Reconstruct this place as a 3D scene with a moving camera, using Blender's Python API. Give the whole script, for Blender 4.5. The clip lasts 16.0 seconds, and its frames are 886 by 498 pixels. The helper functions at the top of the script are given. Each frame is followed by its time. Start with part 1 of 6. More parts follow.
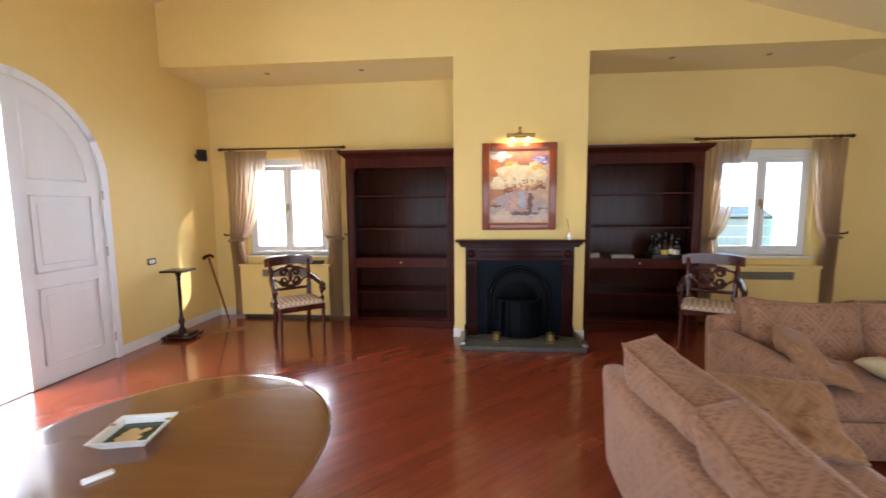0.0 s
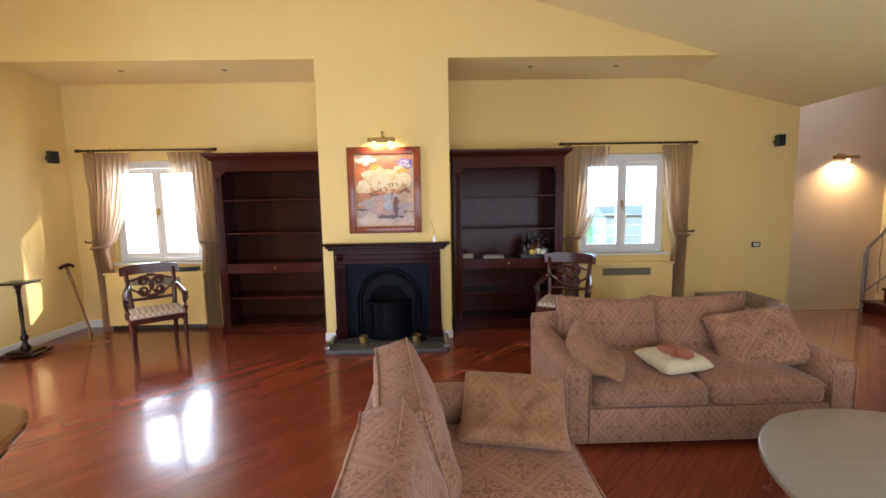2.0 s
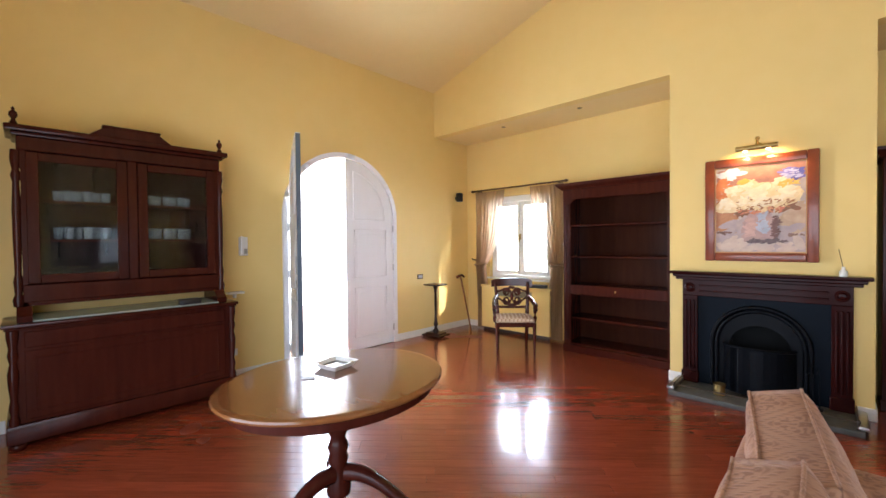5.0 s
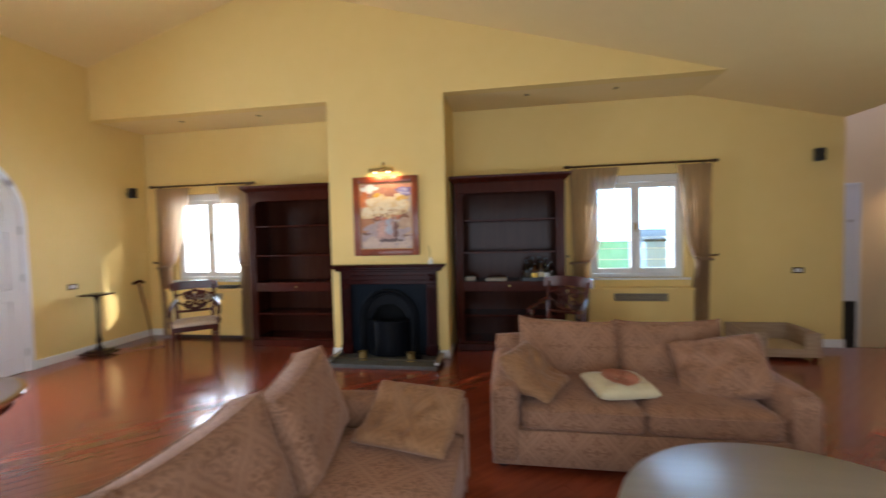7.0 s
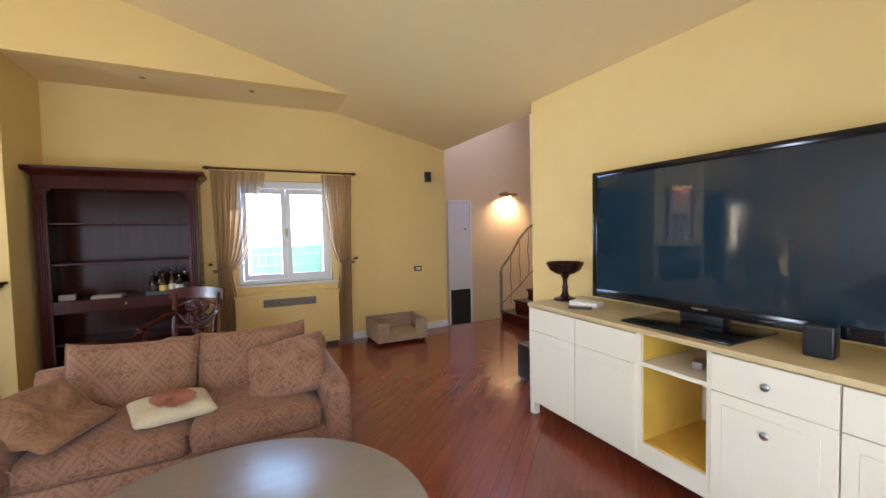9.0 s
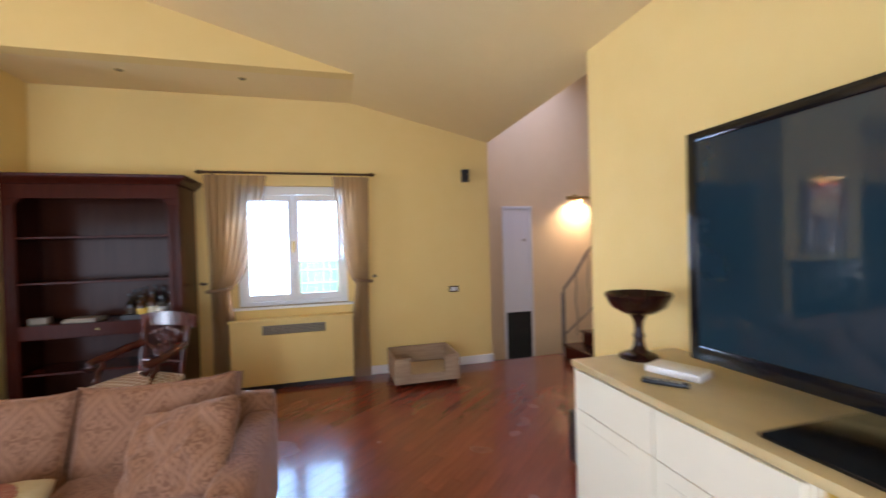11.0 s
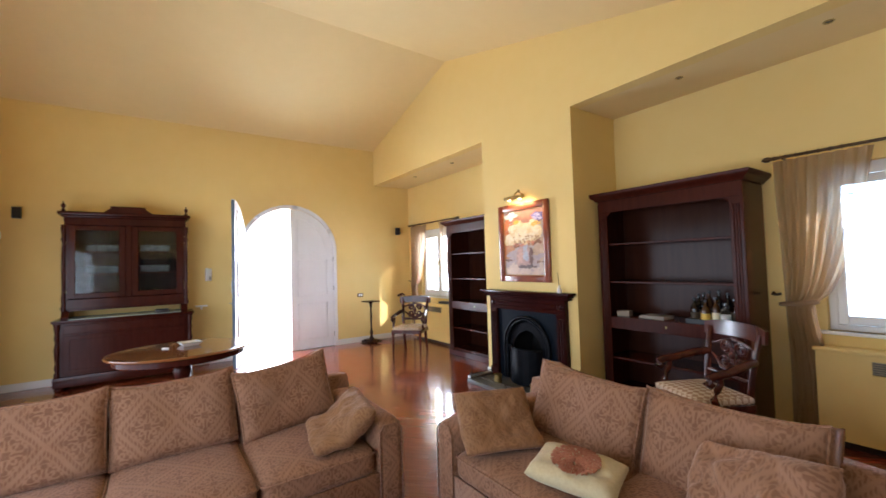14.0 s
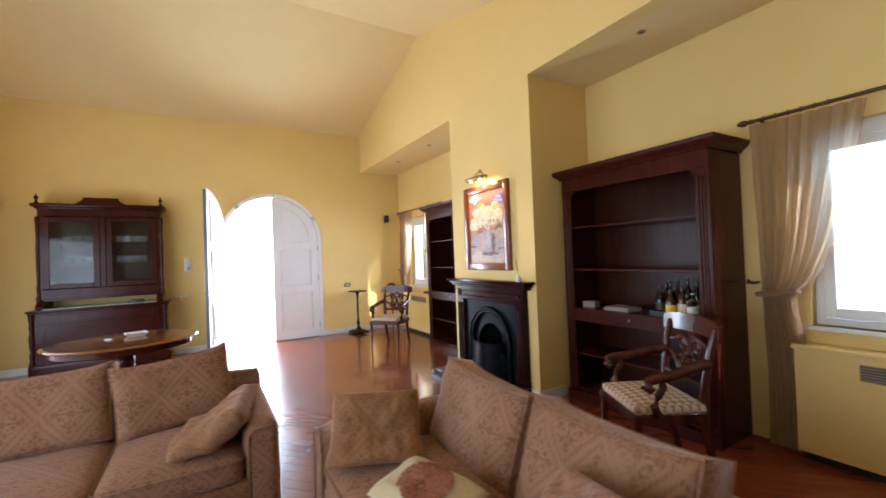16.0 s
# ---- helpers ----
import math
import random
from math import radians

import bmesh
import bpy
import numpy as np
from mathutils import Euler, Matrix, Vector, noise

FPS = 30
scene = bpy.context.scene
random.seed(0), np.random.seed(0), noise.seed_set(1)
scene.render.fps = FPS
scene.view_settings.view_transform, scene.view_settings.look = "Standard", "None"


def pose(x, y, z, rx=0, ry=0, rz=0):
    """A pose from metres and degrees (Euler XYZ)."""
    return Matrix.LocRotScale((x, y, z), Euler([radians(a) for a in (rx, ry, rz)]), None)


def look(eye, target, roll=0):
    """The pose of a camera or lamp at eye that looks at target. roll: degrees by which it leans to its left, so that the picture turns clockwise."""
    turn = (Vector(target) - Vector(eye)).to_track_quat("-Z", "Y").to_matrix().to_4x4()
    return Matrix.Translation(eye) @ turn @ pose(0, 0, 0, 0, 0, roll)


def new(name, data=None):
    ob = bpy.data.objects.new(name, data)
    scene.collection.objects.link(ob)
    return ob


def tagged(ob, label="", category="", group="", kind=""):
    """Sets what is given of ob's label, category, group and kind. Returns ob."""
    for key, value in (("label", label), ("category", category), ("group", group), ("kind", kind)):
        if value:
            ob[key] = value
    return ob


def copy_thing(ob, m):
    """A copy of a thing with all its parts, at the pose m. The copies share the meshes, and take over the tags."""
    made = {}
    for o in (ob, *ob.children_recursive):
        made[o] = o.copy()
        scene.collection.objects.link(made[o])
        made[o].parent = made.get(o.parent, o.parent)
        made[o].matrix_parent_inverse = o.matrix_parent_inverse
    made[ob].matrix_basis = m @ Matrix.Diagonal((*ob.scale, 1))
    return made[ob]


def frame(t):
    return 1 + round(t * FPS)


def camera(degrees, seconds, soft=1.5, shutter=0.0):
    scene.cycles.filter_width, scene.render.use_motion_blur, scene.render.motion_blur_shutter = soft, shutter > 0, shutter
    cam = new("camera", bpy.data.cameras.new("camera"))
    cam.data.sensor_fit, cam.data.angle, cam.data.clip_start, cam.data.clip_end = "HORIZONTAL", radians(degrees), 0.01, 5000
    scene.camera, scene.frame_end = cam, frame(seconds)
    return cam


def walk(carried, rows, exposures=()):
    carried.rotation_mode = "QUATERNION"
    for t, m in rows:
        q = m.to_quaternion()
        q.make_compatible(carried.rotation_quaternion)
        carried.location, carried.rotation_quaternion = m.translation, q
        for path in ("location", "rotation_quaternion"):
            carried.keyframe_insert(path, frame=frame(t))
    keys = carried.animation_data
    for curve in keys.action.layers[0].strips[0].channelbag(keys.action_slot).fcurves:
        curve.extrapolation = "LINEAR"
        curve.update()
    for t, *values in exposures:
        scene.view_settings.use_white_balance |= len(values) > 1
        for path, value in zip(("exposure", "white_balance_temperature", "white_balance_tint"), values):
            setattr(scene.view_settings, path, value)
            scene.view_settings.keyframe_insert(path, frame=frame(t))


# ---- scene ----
cam = camera(95.4, 16.0, shutter=0.4)
PATH = [
    (0, (-0.038, 0.212, 1.635), (-0.212, 2.194, 1.432), -0.5),
    (0.5, (0.334, 0.156, 1.651), (0.292, 2.144, 1.436), -0.8),
    (1, (0.616, 0.177, 1.64), (0.673, 2.166, 1.432), -0.8),
    (1.5, (0.919, 0.211, 1.659), (0.991, 2.198, 1.447), -0.8),
    (2, (1.052, 0.215, 1.679), (1.092, 2.204, 1.467), -1.0),
    (2.5, (0.979, 0.191, 1.704), (0.907, 2.178, 1.49), -0.7),
    (3, (0.882, 0.154, 1.681), (0.5, 2.11, 1.507), -1.1),
    (3.5, (0.792, 0.068, 1.658), (-0.047, 1.88, 1.548), -1.0),
    (3.7, (0.763, 0.033, 1.645), (-0.215, 1.776, 1.558), -1.0),
    (5.8, (1.303, 0.237, 1.566), (-0.121, 1.641, 1.532), -0.5),
    (6, (1.409, 0.227, 1.575), (0.127, 1.762, 1.54), -0.7),
    (6.5, (1.722, 0.133, 1.612), (0.846, 1.93, 1.558), -1.1),
    (7, (2.038, 0.06, 1.638), (1.717, 2.033, 1.559), -1.4),
    (7.5, (2.376, 0.021, 1.638), (2.496, 2.016, 1.553), -1.2),
    (8, (2.609, -0.001, 1.637), (3.088, 1.939, 1.548), -1.1),
    (8.5, (2.931, -0.077, 1.641), (3.729, 1.754, 1.549), -1.3),
    (8.7, (3.056, -0.085, 1.643), (3.942, 1.706, 1.549), -1.1),
    (10.8, (4.28, 0.755, 1.631), (4.984, 2.626, 1.6), -1.6),
    (11, (4.305, 0.904, 1.622), (4.823, 2.835, 1.602), -1.6),
    (11.5, (4.345, 1.225, 1.641), (4.341, 3.225, 1.643), -1.8),
    (12, (4.396, 1.452, 1.65), (3.936, 3.398, 1.674), -1.8),
    (12.5, (4.327, 1.457, 1.646), (3.389, 3.223, 1.695), -1.9),
    (13, (4.24, 1.333, 1.641), (2.991, 2.894, 1.705), -1.7),
    (13.5, (4.201, 1.318, 1.63), (2.704, 2.642, 1.704), -1.6),
    (14, (4.184, 1.278, 1.628), (2.547, 2.426, 1.702), -1.7),
    (14.5, (4.199, 1.379, 1.625), (2.492, 2.418, 1.704), -1.7),
    (15, (4.241, 1.544, 1.604), (2.51, 2.543, 1.684), -1.8),
    (15.5, (4.279, 1.809, 1.583), (2.546, 2.806, 1.655), -2.0),
    (16, (4.388, 2.254, 1.568), (2.665, 3.268, 1.596), -2.2),
]
EXPOSURES = [(0, 0.62, 5960, 14), (1.5, 0.76, 5910, 14), (3.5, 0.64, 5910, 13), (5.8, 0.84, 6010, 15), (6.5, 0.54, 5910, 12), (7, 0.29, 6010, 12), (7.5, 0.48, 5870, 13),
             (8, 0.64, 5850, 14), (8.7, 0.78, 5820, 15), (11, 0.90, 5820, 18), (11.5, 0.80, 5800, 17), (12.5, 0.68, 5770, 13), (14.5, 0.76, 5930, 14), (16, 0.80, 5770, 12)]
walk(cam, [(t, look(eye, target, roll)) for t, eye, target, roll in PATH], exposures=EXPOSURES)

# ---- light ----
SUN_DIR = Vector((-1.0, -0.84, -0.80)).normalized()      # the way the sunlight travels
world = bpy.data.worlds.new("sky")
scene.world = world
world.use_nodes = True
wn = world.node_tree
sky = wn.nodes.new("ShaderNodeTexSky")
sky.sky_type = "NISHITA"
sky.sun_disc = False
sky.sun_elevation = math.asin(-SUN_DIR.z)
sky.sun_rotation = math.atan2(-SUN_DIR.x, -SUN_DIR.y)
sky.altitude = 100
wn.nodes["Background"].inputs["Strength"].default_value = 0.1
wn.links.new(sky.outputs[0], wn.nodes["Background"].inputs["Color"])


def lamp(name, kind, energy, m, color=(1, 1, 1), size=0.1, size_y=None, angle=None, spot=None):
    data = bpy.data.lights.new(name, kind)
    data.energy, data.color = energy, color
    if kind == "AREA":
        data.shape, data.size, data.size_y = "RECTANGLE", size, size_y or size
    elif kind == "SUN":
        data.angle = radians(angle)
    else:
        data.shadow_soft_size = size
        if kind == "SPOT":
            data.spot_size, data.spot_blend = radians(spot), 0.7
    ob = new(name, data)
    ob.matrix_world = m
    return ob


lamp("sun", "SUN", 5.0, look((0, 0, 0), SUN_DIR), (1.0, 0.93, 0.8), angle=0.6)
SKYWHITE = (0.84, 0.92, 1.0)
lamp("door_sky", "AREA", 135, look((-4.6, 2.96, 1.35), (-2, 2.96, 1.25)), (0.80, 0.90, 1.0), 0.85, 2.5)
lamp("stair_skylight", "AREA", 26, look((7.9, 6.6, 4.85), (7.9, 6.6, 0)), (0.66, 0.70, 1.0), 1.6, 2.4)
# fill through an assumed opening, stretched wide to brighten both end walls
lamp("south_glazing_fill", "AREA", 116, look((1.3, -0.58, 1.2), (1.1, 4, 1.25)), SKYWHITE, 7.0, 2.1)


# ---- materials ----
def mat(name, color, rough=0.5, metal=0.0, color2=None, scale=8.0, stretch=(1, 1, 1), bump=0.0, bump_scale=None, detail=6,
        spec=0.5, coat=0.0, per_object=0.0, blotch=0.12, rough_vary=0.08, coat_rough=0.08, sheen=0.0):
    """A surface with grain, slow blotches of tone, uneven gloss and fine relief."""
    m = bpy.data.materials.new(name)
    m.use_nodes = True
    nt = m.node_tree
    N, L = nt.nodes, nt.links
    b = N["Principled BSDF"]
    b.inputs["Metallic"].default_value = metal
    b.inputs["Specular IOR Level"].default_value = spec
    b.inputs["Coat Weight"].default_value = coat
    b.inputs["Coat Roughness"].default_value = coat_rough
    b.inputs["Sheen Weight"].default_value = sheen
    tc = N.new("ShaderNodeTexCoord")
    mp = N.new("ShaderNodeMapping")
    mp.inputs["Scale"].default_value = stretch
    L.new(tc.outputs["Object"], mp.inputs["Vector"])
    n1 = N.new("ShaderNodeTexNoise")
    n1.inputs["Scale"].default_value, n1.inputs["Detail"].default_value = scale, detail
    L.new(mp.outputs[0], n1.inputs["Vector"])
    n2 = N.new("ShaderNodeTexNoise")
    n2.inputs["Scale"].default_value, n2.inputs["Detail"].default_value = 0.9, 3
    L.new(tc.outputs["Object"], n2.inputs["Vector"])
    ramp = N.new("ShaderNodeValToRGB")
    c2 = color2 or tuple(c * 0.86 for c in color)
    ramp.color_ramp.elements[0].position, ramp.color_ramp.elements[1].position = 0.32, 0.68
    ramp.color_ramp.elements[0].color, ramp.color_ramp.elements[1].color = (*c2, 1), (*color, 1)
    L.new(n1.outputs[0], ramp.inputs[0])
    val = N.new("ShaderNodeMath")
    val.operation = "MULTIPLY_ADD"
    val.inputs[1].default_value, val.inputs[2].default_value = blotch * 2, 1 - blotch
    L.new(n2.outputs[0], val.inputs[0])
    last = val.outputs[0]
    if per_object:
        info = N.new("ShaderNodeObjectInfo")
        isl = N.new("ShaderNodeNewGeometry")
        add = N.new("ShaderNodeMath")
        add.operation = "ADD"
        L.new(info.outputs["Random"], add.inputs[0]), L.new(isl.outputs["Random Per Island"], add.inputs[1])
        fr = N.new("ShaderNodeMath")
        fr.operation = "FRACT"
        L.new(add.outputs[0], fr.inputs[0])
        pw = N.new("ShaderNodeMath")
        pw.operation = "MULTIPLY_ADD"
        pw.inputs[1].default_value, pw.inputs[2].default_value = per_object, 1 - per_object * 0.6
        L.new(fr.outputs[0], pw.inputs[0])
        mul = N.new("ShaderNodeMath")
        mul.operation = "MULTIPLY"
        L.new(last, mul.inputs[0]), L.new(pw.outputs[0], mul.inputs[1])
        last = mul.outputs[0]
    hsv = N.new("ShaderNodeHueSaturation")
    L.new(last, hsv.inputs["Value"]), L.new(ramp.outputs[0], hsv.inputs["Color"])
    L.new(hsv.outputs[0], b.inputs["Base Color"])
    rr = N.new("ShaderNodeMath")
    rr.operation = "MULTIPLY_ADD"
    rr.inputs[1].default_value, rr.inputs[2].default_value = rough_vary * 2, rough - rough_vary
    L.new(n2.outputs[0], rr.inputs[0]), L.new(rr.outputs[0], b.inputs["Roughness"])
    if bump:
        n3 = N.new("ShaderNodeTexNoise")
        n3.inputs["Scale"].default_value, n3.inputs["Detail"].default_value = bump_scale or scale * 4, 4
        L.new(mp.outputs[0], n3.inputs["Vector"])
        bp = N.new("ShaderNodeBump")
        bp.inputs["Strength"].default_value, bp.inputs["Distance"].default_value = bump, 0.01
        L.new(n3.outputs[0], bp.inputs["Height"]), L.new(bp.outputs[0], b.inputs["Normal"])
    return m


def plain(name, color, rough=0.5, metal=0.0, emit=None, strength=0.0, trans=0.0, alpha=1.0, ior=1.45):
    m = bpy.data.materials.new(name)
    m.use_nodes = True
    b = m.node_tree.nodes["Principled BSDF"]
    b.inputs["Base Color"].default_value = (*color, 1)
    b.inputs["Roughness"].default_value, b.inputs["Metallic"].default_value = rough, metal
    b.inputs["Transmission Weight"].default_value, b.inputs["Alpha"].default_value, b.inputs["IOR"].default_value = trans, alpha, ior
    if emit:
        b.inputs["Emission Color"].default_value, b.inputs["Emission Strength"].default_value = (*emit, 1), strength
    return m


def upholstery(name, ground, figure, seam=(0, 0, 0)):
    """Woven jacquard: a diamond lattice with curls, tone on tone, and a coarse weave."""
    m = bpy.data.materials.new(name)
    m.use_nodes = True
    nt = m.node_tree
    N, L = nt.nodes, nt.links
    b = N["Principled BSDF"]
    b.inputs["Roughness"].default_value, b.inputs["Sheen Weight"].default_value = 0.9, 0.3
    b.inputs["Sheen Roughness"].default_value = 0.4
    b.inputs["Sheen Tint"].default_value = (1.0, 0.72, 0.62, 1)
    b.inputs["Specular IOR Level"].default_value = 0.2

    def math_node(op, a, c=None, d=None):
        n = N.new("ShaderNodeMath")
        n.operation = op
        for i, v in enumerate((a, c, d)):
            if v is None:
                continue
            if isinstance(v, (int, float)):
                n.inputs[i].default_value = v
            else:
                L.new(v, n.inputs[i])
        return n.outputs[0]
    uv = N.new("ShaderNodeUVMap")
    sep = N.new("ShaderNodeSeparateXYZ")
    warp = N.new("ShaderNodeTexNoise")
    warp.inputs["Scale"].default_value = 22
    L.new(uv.outputs[0], warp.inputs["Vector"])
    mixv = N.new("ShaderNodeVectorMath")
    mixv.operation = "MULTIPLY_ADD"
    mixv.inputs[1].default_value = (0.020, 0.020, 0)
    L.new(warp.outputs["Color"], mixv.inputs[0]), L.new(uv.outputs[0], mixv.inputs[2])
    L.new(mixv.outputs[0], sep.inputs[0])
    u = math_node("MULTIPLY", sep.outputs[0], 3.3)
    v = math_node("MULTIPLY", sep.outputs[1], 2.9)
    p, q = math_node("ADD", u, v), math_node("SUBTRACT", u, v)
    lp = math_node("ABSOLUTE", math_node("SUBTRACT", math_node("FRACT", p), 0.5))
    lq = math_node("ABSOLUTE", math_node("SUBTRACT", math_node("FRACT", q), 0.5))
    edge = math_node("MAXIMUM", lp, lq)

    def soft_step(value, low, high, top):
        r = N.new("ShaderNodeMapRange")
        r.interpolation_type = "SMOOTHSTEP"
        r.inputs["From Min"].default_value, r.inputs["From Max"].default_value = low, high
        r.inputs["To Max"].default_value = top
        L.new(value, r.inputs["Value"])
        return r.outputs[0]
    # beaded line round each diamond, a pale band between the diamonds, and curled leaves inside
    beads = soft_step(math_node("SINE", math_node("MULTIPLY", math_node("ADD", p, q), 62)), -1.2, 0.6, 1.0)
    band = math_node("MULTIPLY", soft_step(math_node("ABSOLUTE", math_node("SUBTRACT", edge, 0.42)), 0.055, 0.012, 0.85), beads)
    wave_p = math_node("SINE", math_node("ADD", math_node("MULTIPLY", lp, 27), math_node("MULTIPLY", math_node("SINE", math_node("MULTIPLY", lq, 21)), 1.7)))
    wave_q = math_node("SINE", math_node("ADD", math_node("MULTIPLY", lq, 27), math_node("MULTIPLY", math_node("SINE", math_node("MULTIPLY", lp, 21)), 1.7)))
    curl = soft_step(math_node("MULTIPLY", wave_p, wave_q), -0.25, 0.45, 1.0)
    fig = math_node("MAXIMUM", band, math_node("MULTIPLY", curl, soft_step(edge, 0.37, 0.31, 0.9)))
    n = N.new("ShaderNodeTexNoise")
    n.inputs["Scale"].default_value, n.inputs["Detail"].default_value = 120, 4
    L.new(uv.outputs[0], n.inputs["Vector"])
    rub = N.new("ShaderNodeTexNoise")
    rub.inputs["Scale"].default_value = 4.5
    L.new(uv.outputs[0], rub.inputs["Vector"])
    f2 = math_node("MULTIPLY", math_node("MULTIPLY", fig, math_node("MULTIPLY_ADD", n.outputs[0], 0.7, 0.45)), soft_step(rub.outputs[0], 0.10, 0.5, 0.95))
    mix = N.new("ShaderNodeMix")
    mix.data_type = "RGBA"
    mix.inputs["A"].default_value, mix.inputs["B"].default_value = (*ground, 1), (*figure, 1)
    L.new(f2, mix.inputs["Factor"])
    wear = N.new("ShaderNodeTexNoise")
    wear.inputs["Scale"].default_value = 2.5
    L.new(uv.outputs[0], wear.inputs["Vector"])
    hsv = N.new("ShaderNodeHueSaturation")
    L.new(math_node("MULTIPLY_ADD", wear.outputs[0], 0.4, 0.8), hsv.inputs["Value"]), L.new(mix.outputs["Result"], hsv.inputs["Color"])
    L.new(hsv.outputs[0], b.inputs["Base Color"])
    bp = N.new("ShaderNodeBump")
    bp.inputs["Strength"].default_value, bp.inputs["Distance"].default_value = 0.35, 0.004
    L.new(math_node("ADD", n.outputs[0], math_node("MULTIPLY", fig, 0.8)), bp.inputs["Height"]), L.new(bp.outputs[0], b.inputs["Normal"])
    return m


WALL = mat("yellow_wall_paint", (0.79, 0.588, 0.228), 0.72, color2=(0.78, 0.575, 0.215), scale=5, bump=0.05, bump_scale=140, blotch=0.03, spec=0.35)
CEIL = mat("cream_ceiling_paint", (0.79, 0.605, 0.295), 0.8, color2=(0.78, 0.595, 0.285), scale=6, bump=0.08, bump_scale=120, blotch=0.03, spec=0.3)
HALLWALL = mat("cream_hall_paint", (0.74, 0.57, 0.345), 0.75, scale=6, color2=(0.73, 0.56, 0.335), bump=0.1, bump_scale=140, blotch=0.03)
WHITE = mat("white_gloss_paint", (0.80, 0.79, 0.77), 0.35, color2=(0.77, 0.76, 0.73), scale=5, bump=0.03, bump_scale=60, blotch=0.03)
WHITEDOOR = mat("white_door_paint", (0.80, 0.80, 0.82), 0.42, color2=(0.77, 0.77, 0.79), scale=6, stretch=(1, 1, 0.2), bump=0.05, bump_scale=40, blotch=0.04)
PLANK = mat("merbau_plank", (0.235, 0.047, 0.019), 0.26, color2=(0.175, 0.033, 0.014), scale=3.0, stretch=(1.2, 16, 1), bump=0.012, bump_scale=20,
            per_object=0.24, blotch=0.12, coat=0.55, coat_rough=0.08, rough_vary=0.05, spec=0.3)
FLOORBASE = mat("floor_joint", (0.045, 0.015, 0.008), 0.6)
MAHOG = mat("mahogany", (0.060, 0.012, 0.0065), 0.24, color2=(0.042, 0.0085, 0.005), scale=3.5, stretch=(6, 6, 0.7), bump=0.02, bump_scale=30, coat=0.0, spec=0.14, blotch=0.15)
FIREWOOD = mat("black_red_mahogany", (0.030, 0.0050, 0.0040), 0.18, color2=(0.020, 0.0036, 0.0032), scale=3, stretch=(2, 2, 2), bump=0.02, bump_scale=30, coat=0.0, spec=0.1, blotch=0.15)
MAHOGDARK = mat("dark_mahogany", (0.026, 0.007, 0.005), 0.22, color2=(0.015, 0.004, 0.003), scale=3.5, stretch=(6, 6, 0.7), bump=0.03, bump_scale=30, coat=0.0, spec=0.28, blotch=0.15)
CHAIRWOOD = mat("polished_chair_wood", (0.085, 0.018, 0.010), 0.22, color2=(0.04, 0.009, 0.006), scale=6, stretch=(3, 3, 1), coat=0.12, spec=0.35, blotch=0.15)
HUTCHWOOD = mat("reddish_walnut", (0.056, 0.0115, 0.0065), 0.18, spec=0.2, color2=(0.040, 0.008, 0.005), scale=3, stretch=(5, 5, 0.6), bump=0.03, bump_scale=30, coat=0.0, blotch=0.15)
TABLEWOOD = mat("honey_table_wood", (0.190, 0.072, 0.022), 0.16, color2=(0.165, 0.060, 0.018), scale=2, stretch=(1, 10, 1), bump=0.01, bump_scale=12, coat=0.5, blotch=0.14)
PALEWOOD = mat("limed_oak", (0.285, 0.25, 0.20), 0.42, color2=(0.255, 0.222, 0.175), scale=2.0, stretch=(1, 12, 1), bump=0.012, bump_scale=10, coat=0.7, coat_rough=0.3, blotch=0.06)
CONSOLE = mat("cream_lacquer", (0.80, 0.73, 0.55), 0.38, color2=(0.78, 0.71, 0.53), scale=5, bump=0.03, bump_scale=50, blotch=0.03)
OCHRE = mat("ochre_inside", (0.72, 0.44, 0.06), 0.55, scale=6, blotch=0.05)
CASTIRON = mat("blackened_iron", (0.0045, 0.005, 0.007), 0.35, metal=0.0, spec=0.08, color2=(0.003, 0.0035, 0.005), scale=25, bump=0.1, blotch=0.2)
SLATE = mat("slate_surround", (0.005, 0.008, 0.013), 0.4, spec=0.06, color2=(0.004, 0.0065, 0.011), scale=9, bump=0.05, blotch=0.2)
CASEBACK = mat("dull_case_back", (0.052, 0.016, 0.0085), 0.2, color2=(0.040, 0.012, 0.007), scale=3, stretch=(6, 6, 0.6), spec=0.14, blotch=0.2)
GLASSWARE = plain("pressed_glass", (0.82, 0.86, 0.86), 0.08, trans=0.78)
GLOSSBLACK = plain("gloss_black", (0.006, 0.006, 0.007), 0.15)
SOOT = mat("soot", (0.008, 0.008, 0.008), 0.95, scale=20, bump=0.2)
STONE = mat("grey_stone", (0.085, 0.085, 0.078), 0.5, color2=(0.055, 0.055, 0.05), scale=18, bump=0.12, blotch=0.15)
BRASS = mat("aged_brass", (0.50, 0.36, 0.14), 0.32, metal=1.0, color2=(0.36, 0.25, 0.09), scale=30, blotch=0.15)
BRONZE = mat("bronze_rod", (0.11, 0.065, 0.032), 0.38, metal=0.8, color2=(0.06, 0.035, 0.02), scale=20)
STEEL = mat("brushed_steel", (0.45, 0.45, 0.44), 0.3, metal=1.0, scale=40)
IRON = mat("wrought_iron", (0.26, 0.21, 0.17), 0.5, metal=0.4, scale=30, bump=0.08)
BLACK = mat("black_plastic", (0.014, 0.014, 0.016), 0.35, color2=(0.01, 0.01, 0.012), scale=20)
SCREEN = mat("dark_screen_glass", (0.014, 0.032, 0.045), 0.04, color2=(0.012, 0.027, 0.039), scale=3, rough_vary=0.005, coat=0.6, coat_rough=0.03)
GLASS = plain("window_glass", (1, 1, 1), 0.0, trans=1.0, ior=1.05)
CABGLASS = plain("cabinet_glass", (0.75, 0.80, 0.80), 0.02, trans=1.0, ior=1.3)
